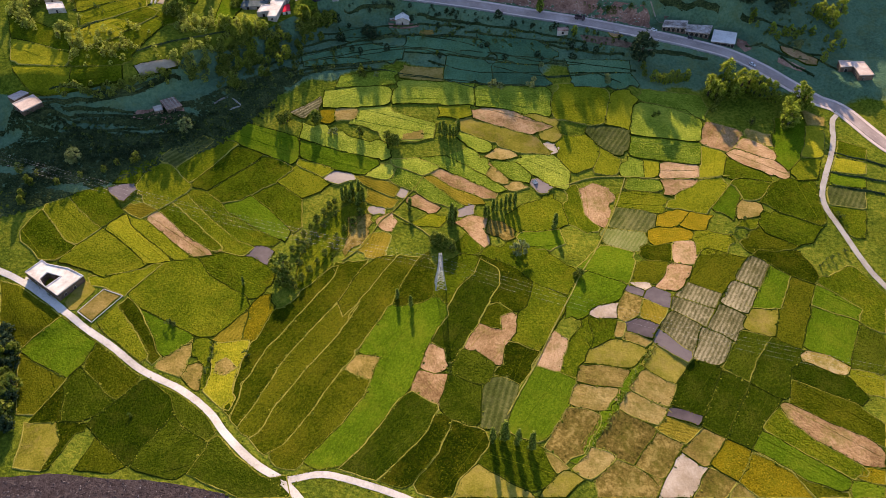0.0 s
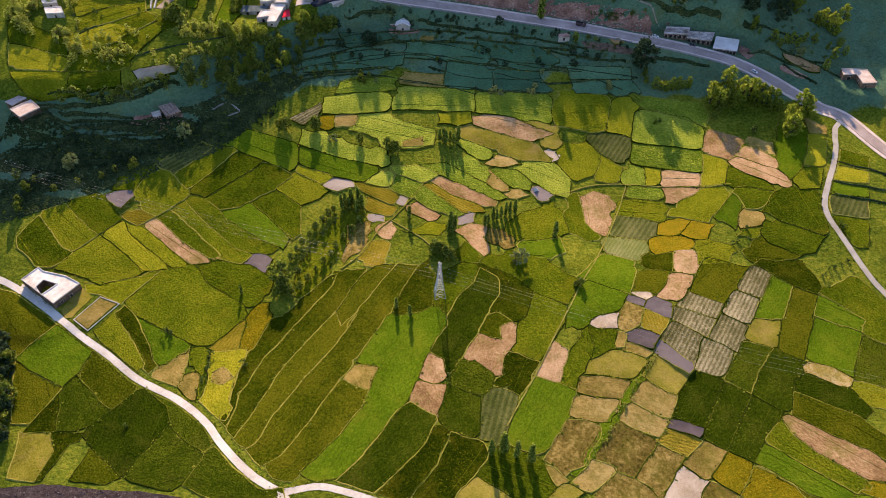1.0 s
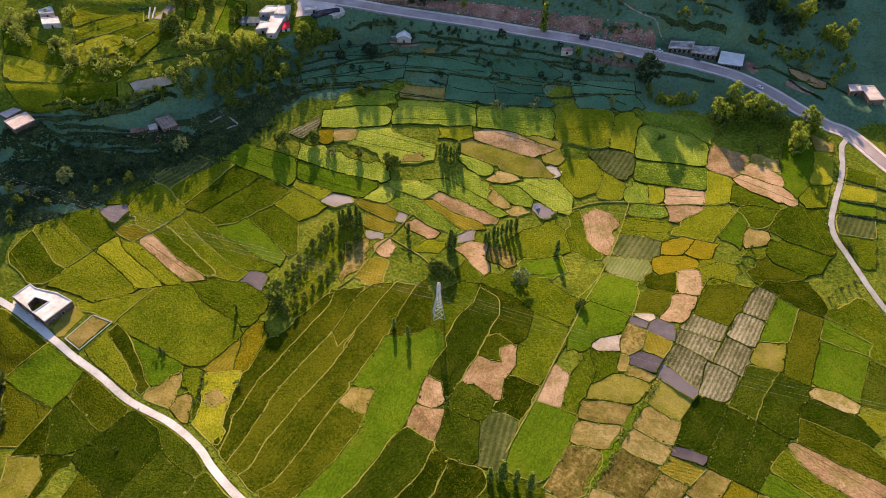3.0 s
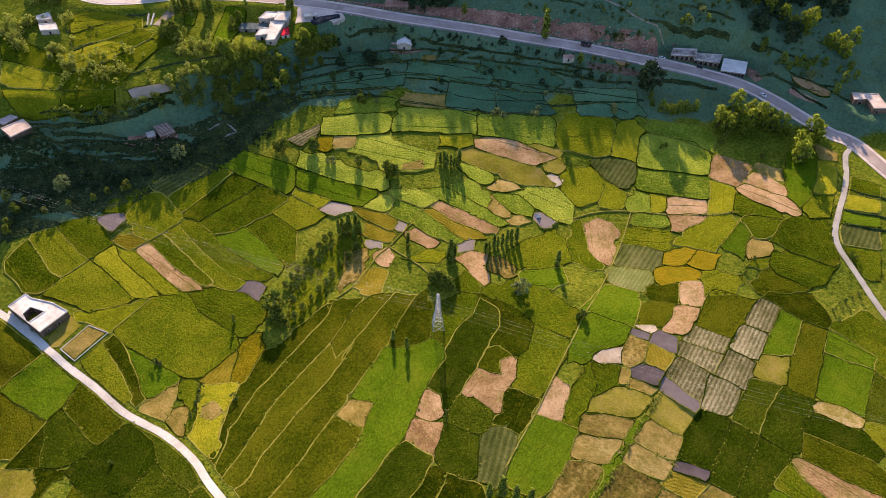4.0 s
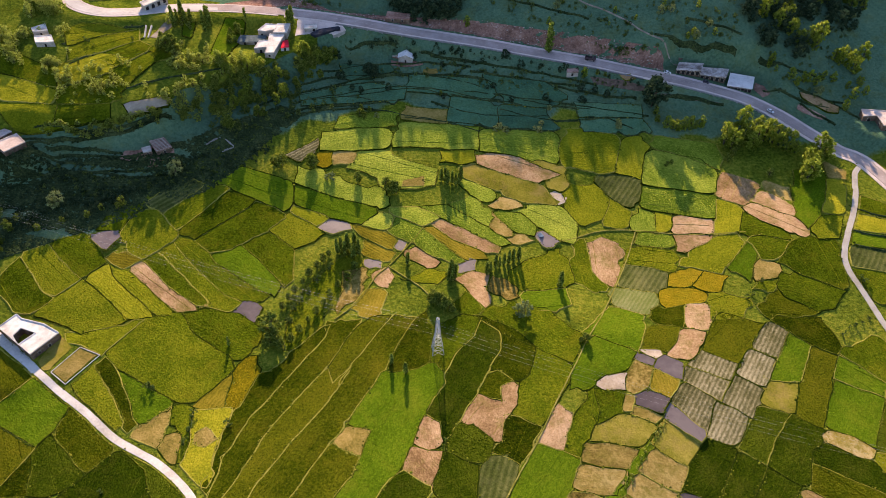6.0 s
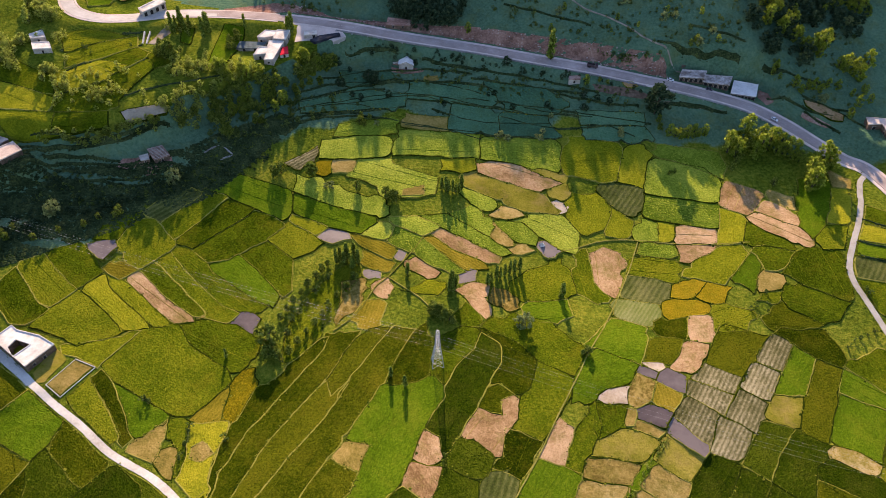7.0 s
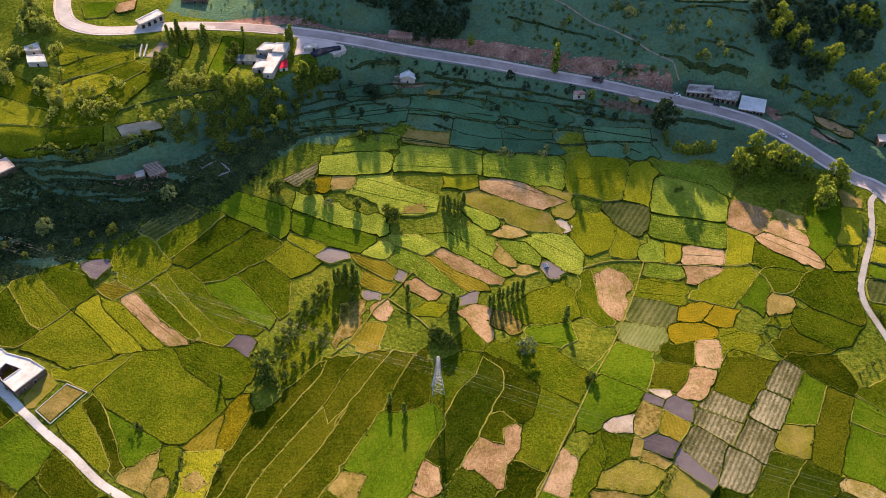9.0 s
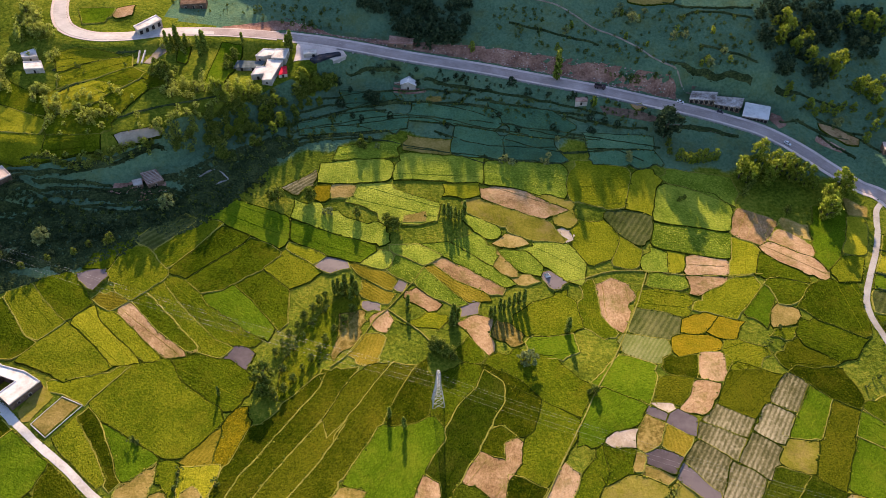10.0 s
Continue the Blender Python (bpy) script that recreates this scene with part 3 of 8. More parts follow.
def meet(loops, fixed, reach=8.0):
    """Neighbouring plots grow towards each other until they share one bank."""
    grown, loops, count = [], loops + fixed, len(loops)
    boxes = [(p.min(0) - reach, p.max(0) + reach) for p in loops]
    for i, p in enumerate(loops[:count]):
        out = p - loop_offset(p, 1.0)
        best = np.full(len(p), np.inf)
        for j, q in enumerate(loops):
            if i == j or (boxes[i][0] > q.max(0)).any() or (boxes[i][1] < q.min(0)).any():
                continue
            a, b = q, np.roll(q, -1, 0)
            e = b - a
            # where the outward ray of each point meets the other plot's edges
            cross = out[:, None, 0] * e[None, :, 1] - out[:, None, 1] * e[None, :, 0]
            w = a[None] - p[:, None]
            cross = np.where(np.abs(cross) < 1e-9, 1e-9, cross)
            s = (w[..., 0] * e[None, :, 1] - w[..., 1] * e[None, :, 0]) / cross
            u = (w[..., 0] * out[:, None, 1] - w[..., 1] * out[:, None, 0]) / cross
            s = np.where((s > 0) & (u >= 0) & (u <= 1), s, np.inf).min(1)
            s[inside(p, q)] = np.inf
            best = np.minimum(best, s)
        own = np.full(len(p), 0.0)
        near = best < reach
        own[near] = best[near] / 2
        for _ in range(1):
            own = np.minimum(own, 0.5 * own + 0.25 * (np.roll(own, 1) + np.roll(own, -1)))
        wide = p + out * (own + 0.6)[:, None]
        for j, q in enumerate(loops):
            if i != j and not (boxes[i][0] > q.max(0)).any() and not (boxes[i][1] < q.min(0)).any():
                own[inside(wide, q) & (own > 1.5)] = 0
        grown.append(p + out * own[:, None])
    return grown


def build_field(kind, loop, raised=0.0):
    """A bunded plot, filled nearly level, with its crop. loop: its outline; raised: laid over another plot."""
    loop = 0.92 * loop + 0.04 * (np.roll(loop, 1, 0) + np.roll(loop, -1, 0))
    wob = np.array([noise.noise_vector(Vector((q[0] * 0.16, q[1] * 0.16, 0.3)))[:2] for q in loop])
    ragged = np.array([noise.noise_vector(Vector((q[0] * 0.55, q[1] * 0.55, 7.7)))[:2] for q in loop])
    loop = loop_offset(loop + wob * 0.6 + ragged * 0.3, 0.08)
    land = terrain(loop[:, 0], loop[:, 1])
    top = float(np.percentile(land, 90))
    # the far terraces step up the slope on higher risers
    level, cap = (1.0, 4.0) if kind == "w" else (0.65, float(np.interp(loop[:, 1].mean(), (230, 320, 400), (0.17, 0.3, 0.5))))

    def height(q):
        z = terrain(q[:, 0], q[:, 1])
        return np.maximum(z + np.clip(level * (top - z), 0, cap), z) + (0.06 if kind == "w" else 0.1) + raised

    lo, hi = loop.min(0), loop.max(0)
    step = 2.4
    gx_, gy_ = np.meshgrid(np.arange(lo[0], hi[0], step), np.arange(lo[1], hi[1], step))
    grid = np.stack([gx_.ravel(), gy_.ravel()], 1)
    grid = grid[inside(grid, loop_offset(loop, 0.9))] if len(grid) else grid
    pts = np.concatenate([loop, grid])
    n = len(loop)
    vs, _, fs, *_ = delaunay_2d_cdt([Vector(q) for q in pts], [], [list(range(n))], 1, 1e-4)
    xy = np.array([tuple(q) for q in vs])
    z = height(xy)
    if kind != "w":
        z = z + np.array([0.1 * noise.noise(Vector((q[0] * 0.3, q[1] * 0.3, 0))) for q in xy])
    label, material = CROP[kind]
    mid = loop.mean(0)
    long_way = np.linalg.eigh(np.cov((loop - mid).T))[1][:, 1]
    turn = math.atan2(long_way[1], long_way[0])
    if kind in "pqz" and mid[0] > 50:
        turn = radians(58)
    back = np.array([[math.cos(turn), -math.sin(turn)], [math.sin(turn), math.cos(turn)]])
    ob = new("paddy" if kind == "w" else "field", mesh("field", np.c_[(xy - mid) @ back, z], [tuple(q) for q in fs], material, True))
    ob.matrix_basis = pose(mid[0], mid[1], 0, 0, 0, math.degrees(turn))
    tagged(ob, label, "paddy" if kind == "w" else "field", "terraced fields")
    # the earth bank round it
    rings, zl = [], height(loop)
    jig = np.array([noise.noise(Vector((q[0] * 0.5, q[1] * 0.5, 5))) for q in loop])
    for d, up in ((-0.55, None), (-0.18, 0.05), (0.1, 0.1), (0.34, -0.06)):
        r = loop_offset(loop, d)
        zr = np.minimum(terrain(r[:, 0], r[:, 1]) - 0.12, zl - 0.15) if up is None else zl + up + jig * (0.16 if up > 0 else 0)
        rings.append(np.c_[(r - mid) @ back, zr])
    verts = np.concatenate(rings)
    faces = [(k * n + i, k * n + (i + 1) % n, (k + 1) * n + (i + 1) % n, (k + 1) * n + i) for k in range(3) for i in range(n)]
    # hillside bunds take the shade-dark bank colour
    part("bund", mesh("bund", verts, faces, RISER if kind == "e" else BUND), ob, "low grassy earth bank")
    # furrows and foot tracks along it
    area = abs(np.sum(loop[:, 0] * np.roll(loop[:, 1], -1) - loop[:, 1] * np.roll(loop[:, 0], -1))) / 2
    if area > 260 and kind in "mnfdgybsk" and field_rnd.random() < 0.75:
        flat = (loop - mid) @ back
        half = np.abs(flat[:, 1]).max()
        at = -half + field_rnd.uniform(3, 8)
        while at < half - 2:
            xs = np.arange(flat[:, 0].min(), flat[:, 0].max(), 1.5)
            bend = field_rnd.uniform(-1.2, 1.2)
            row = np.stack([xs, at + bend * np.sin(xs / 17) + 0.07 * np.sin(xs * 0.9 + at)], 1)
            row = row[inside(row, loop_offset(flat, 1.0))]
            at += field_rnd.uniform(5, 13)
            if len(row) < 6:
                continue
            jumps = np.where(np.diff(row[:, 0]) > 2)[0]
            row = row[: jumps[0] + 1] if len(jumps) else row
            if len(row) < 6:
                continue
            zr = height(row @ back.T + mid)
            v, f = [], []
            for k, (q, zq) in enumerate(zip(row, zr)):
                wide = 0.22 + 0.14 * noise.noise(Vector((q[0] * 0.4, q[1], 3)))
                v += [(q[0], q[1] + wide, zq - 0.05), (q[0], q[1], zq + 0.12), (q[0], q[1] - wide, zq - 0.05)]
                if k:
                    b0 = 3 * k
                    f += [(b0 - 3, b0 - 2, b0 + 1, b0), (b0 - 2, b0 - 1, b0 + 2, b0 + 1)]
            part("furrow_ridge", mesh("furrow_ridge", v, f, CROP["s"][1] if kind in "bs" else material), ob)
    FIELDS.append((kind, loop, zl, height, area))
    return ob


field("m", (-203.7, 224.4), (-190.9, 215.0), (-177.3, 232.1), (-200.3, 251.5), (-215.3, 254.9))
field("g", (-190.9, 215.0), (-182.0, 208.1), (-164.5, 199.2), (-161.4, 206.6), (-157.3, 219.8), (-171.0, 229.9), (-177.3, 232.1))
field("m", (-187.5, 202.3), (-180.2, 181.0), (-172.5, 181.0), (-164.5, 199.2), (-182.0, 208.1), (-190.9, 215.0))
field("m", (-158.0, 203.6), (-144.2, 190.6), (-140.2, 189.2), (-132.7, 201.9), (-157.0, 218.9))
field("d", (-164.3, 198.6), (-163.7, 190.6), (-160.0, 178.2), (-150.3, 178.9), (-140.7, 186.9), (-144.2, 190.6), (-153.4, 200.7), (-160.9, 205.1))
field("m", (-173.4, 176.9), (-166.4, 177.4), (-160.0, 178.2), (-164.1, 198.0), (-172.0, 181.0))
field("u", (-172.7, 156.4), (-160.8, 155.0), (-157.4, 168.9), (-162.1, 177.4), (-174.4, 176.4))
field("m", (-157.4, 168.9), (-160.8, 155.0), (-157.8, 156.2), (-155.1, 163.7), (-150.6, 176.2), (-161.7, 177.4))
field("d", (-142.7, 170.0), (-133.7, 163.4), (-126.1, 156.9), (-123.3, 163.2), (-113.6, 179.8), (-117.5, 190.7), (-128.9, 198.9), (-139.3, 186.1), (-148.2, 176.2))
field("m", (-147.3, 155.5), (-132.0, 153.8), (-127.1, 156.7), (-133.5, 162.6), (-143.2, 169.2))
field("d", (-117.0, 190.7), (-108.9, 175.1), (-96.5, 168.2), (-92.1, 173.6), (-104.6, 187.2), (-119.0, 196.6), (-128.9, 198.9))
field("d", (-125.3, 156.6), (-121.9, 154.3), (-105.1, 150.4), (-101.5, 154.0), (-95.7, 166.9), (-113.5, 179.3), (-123.3, 163.2))
field("d", (-101.2, 152.8), (-79.0, 142.4), (-57.2, 142.3), (-62.3, 147.5), (-70.2, 155.0), (-89.3, 171.4), (-95.3, 166.9))
field("y", (-169.7, 251.5), (-162.9, 250.8), (-152.1, 245.7), (-147.7, 254.5), (-139.4, 266.9), (-148.4, 262.4), (-172.5, 256.2))
field("n", (-146.4, 254.5), (-151.2, 247.2), (-141.1, 239.1), (-115.6, 225.1), (-105.4, 225.4), (-96.9, 235.9), (-92.9, 243.0), (-95.3, 249.4), (-102.8, 252.9), (-115.4, 261.1), (-123.2, 272.0), (-138.9, 268.0))
field("n", (-115.0, 261.9), (-102.9, 253.6), (-93.8, 248.4), (-84.1, 255.9), (-82.8, 265.5), (-97.0, 275.0), (-117.4, 274.1), (-122.8, 272.8))
field("n", (-151.7, 220.6), (-135.3, 207.0), (-131.9, 213.3), (-143.7, 228.9), (-154.0, 240.2), (-159.5, 230.0))
field("m", (-143.2, 227.3), (-130.0, 208.6), (-127.8, 211.8), (-140.6, 234.0), (-150.4, 244.4), (-154.0, 240.2))
field("g", (-133.5, 224.4), (-127.7, 213.4), (-123.1, 213.5), (-116.3, 219.1), (-113.9, 223.2), (-141.5, 237.4))
field("t", (-115.9, 202.1), (-114.0, 212.1), (-115.2, 220.8), (-126.7, 205.6))
field("t", (-113.2, 201.2), (-108.1, 192.2), (-105.4, 193.1), (-106.6, 207.5), (-112.5, 205.9))
field("n", (-112.7, 212.1), (-106.3, 208.5), (-105.1, 193.7), (-103.2, 194.3), (-103.0, 204.4), (-105.5, 220.1), (-113.5, 221.2))
field("y", (-102.5, 204.4), (-102.6, 193.7), (-90.3, 182.6), (-90.7, 196.7), (-90.0, 206.0), (-89.1, 221.6), (-105.1, 219.4))
field("t+", (-101.4, 202.9), (-95.8, 201.3), (-91.3, 206.0), (-97.4, 211.7), (-101.1, 208.5))
field("o", (-92.2, 221.6), (-85.3, 222.3), (-82.1, 239.5), (-83.2, 250.4), (-91.7, 239.5))
field("k", (-98.7, 218.2), (-92.2, 221.6), (-92.2, 239.5), (-104.2, 222.1))
field("m", (-81.0, 236.0), (-86.2, 220.0), (-91.3, 206.0), (-91.2, 183.4), (-88.9, 181.1), (-87.0, 196.7), (-80.3, 215.7), (-65.6, 241.1), (-54.1, 261.2), (-52.1, 269.0), (-62.1, 257.6), (-76.4, 241.3))
field("m", (-53.6, 261.2), (-65.6, 241.1), (-80.3, 215.7), (-87.0, 196.7), (-88.7, 180.6), (-85.7, 176.9), (-79.3, 187.7), (-71.6, 209.0), (-62.3, 225.4), (-49.9, 246.1), (-38.1, 272.6), (-52.2, 269.8))
field("m", (-49.7, 244.3), (-47.2, 235.3), (-41.5, 243.0), (-33.7, 256.8), (-24.0, 275.4), (-34.2, 273.3), (-40.5, 265.5))
field("m", (-62.3, 225.4), (-71.6, 209.0), (-79.3, 187.7), (-84.1, 174.9), (-77.2, 169.4), (-70.5, 186.1), (-59.8, 205.6), (-47.8, 225.0), (-38.9, 245.1), (-41.4, 242.2), (-47.2, 234.6), (-49.7, 243.9))
field("m", (-39.0, 245.8), (-47.8, 225.0), (-59.8, 205.6), (-70.5, 186.1), (-77.2, 169.4), (-71.5, 162.7), (-65.0, 165.2), (-55.5, 181.5), (-45.6, 202.2), (-34.8, 224.7), (-22.8, 249.0), (-12.5, 274.1), (-22.3, 275.8))
field("m", (-55.5, 181.5), (-65.0, 165.2), (-70.2, 162.1), (-65.9, 156.2), (-59.1, 156.1), (-53.1, 162.4), (-42.9, 174.3), (-34.6, 188.4), (-32.3, 197.3), (-42.7, 203.0), (-45.6, 202.2))
field("t", (-42.5, 203.7), (-31.6, 198.2), (-28.2, 210.7), (-37.6, 210.9))
field("g", (-32.3, 226.3), (-36.6, 214.1), (-27.7, 210.7), (-31.1, 198.2), (-33.4, 188.4), (-42.9, 174.3), (-54.9, 158.6), (-49.9, 154.8), (-41.1, 156.0), (-32.8, 164.9), (-29.7, 170.2), (-19.9, 184.0), (-15.4, 192.7), (-12.0, 201.8), (-9.7, 208.0), (-6.1, 220.9), (1.7, 236.3), (-2.4, 246.3), (-11.7, 240.9), (-25.1, 240.0))
field("m", (-22.3, 249.0), (-22.5, 241.8), (-9.1, 244.4), (-5.2, 256.3), (-6.9, 278.1), (-12.0, 274.0))
field("n", (-2.1, 248.1), (1.7, 243.0), (5.8, 251.9), (15.1, 263.6), (17.5, 275.8), (3.1, 272.9), (-3.3, 264.0))
field("d", (-28.6, 170.2), (-32.7, 163.6), (-41.0, 154.7), (-26.1, 149.4), (-18.7, 157.3), (-7.7, 170.3), (-3.2, 179.9), (-3.2, 184.7), (-13.0, 192.1), (-18.7, 188.3))
field("m", (-7.2, 169.8), (-17.4, 158.6), (-25.0, 149.2), (-18.3, 147.6), (-11.7, 148.9), (-1.9, 162.7), (3.4, 177.1), (1.6, 178.7), (-2.7, 179.7))
field("m", (-1.4, 162.2), (-11.3, 148.1), (-9.4, 145.4), (3.7, 142.9), (6.4, 150.6), (17.7, 166.1), (19.0, 170.9), (10.9, 175.0), (4.4, 177.1))
field("b", (-8.0, 212.8), (-9.6, 204.9), (-3.4, 201.8), (1.6, 203.5), (0.3, 215.1), (-6.1, 218.3))
field("b", (-13.0, 192.1), (-2.0, 185.6), (0.4, 192.9), (1.6, 200.7), (-11.3, 203.3))
field("d", (7.2, 251.9), (3.0, 233.9), (-5.6, 219.6), (1.1, 215.8), (2.1, 208.1), (4.1, 208.2), (8.0, 217.2), (14.7, 228.6), (20.5, 242.0), (27.9, 256.2), (27.1, 266.8), (19.3, 271.8), (15.7, 262.8))
field("m", (27.9, 255.1), (21.1, 243.4), (26.5, 244.3), (32.4, 238.8), (39.3, 240.8), (43.8, 257.6), (28.9, 264.9))
field("b", (10.5, 214.7), (19.3, 210.3), (26.7, 206.6), (28.6, 218.6), (34.2, 225.3), (34.9, 235.4), (32.3, 237.7), (26.9, 235.1), (27.8, 226.7), (17.4, 229.7), (12.0, 221.2))
field("m", (27.3, 227.7), (26.6, 235.1), (32.1, 238.1), (25.9, 243.5), (21.8, 240.2), (17.4, 230.8))
field("d", (4.6, 202.0), (16.3, 196.4), (20.8, 198.1), (23.0, 208.2), (14.4, 214.8), (8.0, 213.0))
field("d", (1.6, 192.9), (-1.5, 185.6), (3.9, 178.8), (11.0, 175.8), (15.7, 177.9), (15.8, 194.9), (2.8, 200.4))
field("q", (17.7, 193.6), (16.1, 175.3), (22.6, 173.0), (26.3, 175.9), (32.1, 191.5), (33.1, 196.8), (29.0, 201.5), (20.9, 200.2))
field("m", (27.2, 206.6), (22.0, 202.1), (33.7, 197.4), (39.2, 205.1), (42.6, 215.4), (28.0, 221.1))
field("n", (40.7, 241.9), (35.4, 234.7), (28.8, 221.8), (42.7, 216.7), (48.4, 222.6), (56.3, 236.2), (60.3, 248.1), (44.6, 256.9))
field("b", (42.0, 208.3), (52.0, 205.8), (57.6, 223.1), (51.5, 227.7))
field("n", (52.5, 205.9), (57.9, 202.4), (60.6, 210.8), (70.0, 223.6), (68.2, 234.7), (59.0, 223.8))
field("g", (33.0, 194.4), (26.8, 175.9), (34.4, 172.5), (42.5, 170.5), (49.6, 181.6), (55.7, 193.1), (57.9, 201.8), (40.6, 206.7))
field("g", (59.0, 236.4), (65.8, 236.6), (69.1, 242.0), (85.0, 248.0), (90.2, 257.7), (72.4, 267.0), (66.8, 262.7), (58.8, 246.9))
field("n", (14.0, 158.3), (26.2, 151.7), (37.2, 147.7), (45.8, 155.6), (40.9, 165.2), (28.4, 170.2), (19.5, 166.2))
field("u", (6.4, 150.6), (3.7, 142.9), (36.9, 144.9), (26.1, 150.5), (14.0, 157.1))
field("t", (45.9, 156.1), (49.6, 158.9), (42.1, 165.3))
field("u", (38.1, 145.0), (48.3, 145.7), (56.0, 153.5), (46.5, 155.2))
field("r", (50.0, 162.1), (57.5, 166.5), (63.5, 175.9), (68.1, 183.7), (62.3, 186.3), (53.6, 185.4), (47.8, 176.1), (43.5, 168.0))
field("u", (65.8, 211.1), (74.2, 210.6), (85.6, 209.0), (93.6, 218.3), (85.1, 222.7), (77.4, 224.0), (67.3, 217.2))
field("s", (59.6, 201.3), (66.4, 199.4), (78.9, 198.6), (84.0, 207.2), (73.9, 208.5), (62.5, 208.8))
field("s", (55.2, 189.1), (62.4, 187.4), (72.3, 187.2), (78.2, 197.1), (66.3, 198.2), (58.3, 198.9))
field("u", (89.7, 210.6), (98.5, 202.7), (103.4, 201.4), (110.7, 212.8), (98.3, 223.2))
field("s", (82.0, 198.7), (93.9, 190.8), (98.6, 189.5), (103.2, 200.3), (88.1, 209.1))
field("s", (75.5, 188.7), (88.7, 181.7), (92.1, 180.5), (97.6, 188.1), (93.8, 190.0), (80.7, 197.3))
field("r", (67.3, 177.5), (61.5, 169.8), (70.8, 167.9), (78.3, 162.2), (90.6, 178.6), (74.8, 187.3))
field("s", (54.3, 158.7), (59.6, 154.2), (67.3, 159.6), (71.7, 165.7), (61.4, 168.8))
field("r", (61.2, 154.3), (62.0, 146.7), (85.1, 147.9), (90.0, 155.8), (80.3, 160.3), (71.9, 163.9))
field("r", (79.4, 161.8), (87.4, 154.5), (96.6, 165.9), (101.4, 172.3), (90.8, 177.0))
field("k", (91.2, 179.4), (102.5, 171.5), (109.6, 179.4), (98.1, 186.8))
field("w", (96.6, 184.9), (108.9, 180.5), (111.2, 184.8), (99.1, 189.3))
field("h", (92.8, 158.3), (86.2, 147.9), (100.0, 148.2), (108.0, 160.9), (100.1, 167.9))
field("s", (105.4, 174.2), (99.9, 168.4), (107.5, 161.9), (111.6, 164.7), (119.8, 174.4), (110.5, 178.9))
field("r", (100.6, 148.2), (113.5, 148.2), (118.7, 155.5), (109.5, 160.4))
field("r", (115.1, 148.2), (125.8, 148.1), (119.8, 154.5))
field("o", (111.8, 163.4), (119.9, 155.9), (125.8, 160.8), (129.1, 169.2), (120.2, 174.4))
field("o", (120.5, 155.4), (126.9, 148.1), (148.0, 147.7), (142.7, 160.0), (129.2, 167.9))
field("h", (94.9, 257.1), (99.4, 254.6), (103.3, 255.9), (102.4, 259.7), (91.7, 260.1))
field("w", (89.3, 253.8), (97.3, 250.3), (99.3, 253.8), (90.8, 257.7))
field("w", (97.2, 250.0), (104.9, 244.1), (109.2, 243.6), (111.1, 252.8), (103.6, 255.9), (100.2, 254.2))
field("r", (85.5, 247.3), (82.1, 238.0), (85.9, 234.7), (93.0, 238.4), (96.5, 249.2), (89.4, 252.7))
field("k", (93.4, 237.7), (101.7, 234.4), (107.5, 243.2), (97.6, 248.9))
field("h", (74.8, 243.6), (70.0, 238.5), (73.6, 235.3), (81.5, 237.3), (84.3, 245.5))
field("w", (86.6, 229.2), (97.3, 225.0), (101.4, 232.7), (92.6, 236.3), (86.8, 233.8))
field("s", (79.7, 225.6), (84.0, 225.8), (85.9, 233.1), (81.5, 234.2))
field("s", (84.1, 224.5), (92.7, 221.1), (95.8, 223.7), (85.4, 227.8))
field("w", (97.6, 223.5), (104.8, 215.7), (110.7, 212.8), (113.0, 217.5), (104.5, 227.9), (101.1, 231.3))
field("p", (131.5, 244.7), (136.7, 253.6), (121.6, 260.1), (113.5, 252.5))
field("p", (108.9, 243.6), (124.2, 233.4), (130.3, 243.2), (112.3, 250.6))
field("p", (103.5, 228.2), (114.1, 215.1), (121.7, 232.9), (110.6, 242.3), (102.0, 231.4))
field("p", (114.5, 214.8), (124.8, 211.7), (127.7, 213.3), (134.7, 225.6), (121.9, 232.9))
field("p", (145.9, 264.3), (157.1, 258.3), (165.4, 273.2), (161.1, 278.5), (154.9, 277.0))
field("p", (135.5, 248.8), (147.1, 241.9), (156.1, 256.8), (144.6, 262.4))
field("p", (124.9, 233.1), (136.4, 225.0), (145.8, 240.2), (134.2, 246.6))
field("d", (133.8, 219.8), (127.4, 209.7), (136.8, 203.6), (142.7, 213.8), (152.5, 227.0), (140.0, 230.8))
field("d", (143.6, 214.4), (137.7, 203.0), (147.4, 194.6), (152.3, 195.8), (158.2, 211.1), (166.4, 220.2), (153.8, 227.0))
field("d", (106.5, 203.2), (99.6, 190.9), (112.7, 186.2), (125.4, 209.0), (114.3, 213.8))
field("d", (112.1, 180.8), (120.0, 175.5), (136.1, 201.8), (126.0, 208.1))
field("d", (120.8, 175.0), (129.2, 169.7), (147.9, 193.7), (136.9, 200.9))
field("u", (141.8, 233.2), (155.7, 229.7), (160.9, 243.9), (145.0, 244.6))
field("g", (157.3, 257.9), (147.0, 246.8), (163.6, 245.7), (173.4, 265.9), (166.0, 273.2))
field("m", (165.1, 246.1), (157.1, 227.1), (165.9, 222.1), (169.0, 227.5), (180.4, 251.6), (184.5, 260.5), (175.4, 265.9))
field("g", (168.0, 223.5), (186.2, 213.2), (199.0, 237.9), (180.7, 246.4))
field("d", (186.6, 212.2), (200.7, 208.6), (208.1, 227.7), (199.0, 236.2))
field("g", (180.7, 248.2), (199.1, 239.5), (203.0, 245.3), (186.2, 260.5))
field("n", (203.8, 245.3), (199.6, 237.8), (209.3, 231.0), (217.4, 252.9), (205.3, 272.9), (187.9, 262.3))
field("l", (168.7, 211.3), (180.0, 206.8), (184.3, 211.6), (178.8, 217.9), (164.6, 218.9))
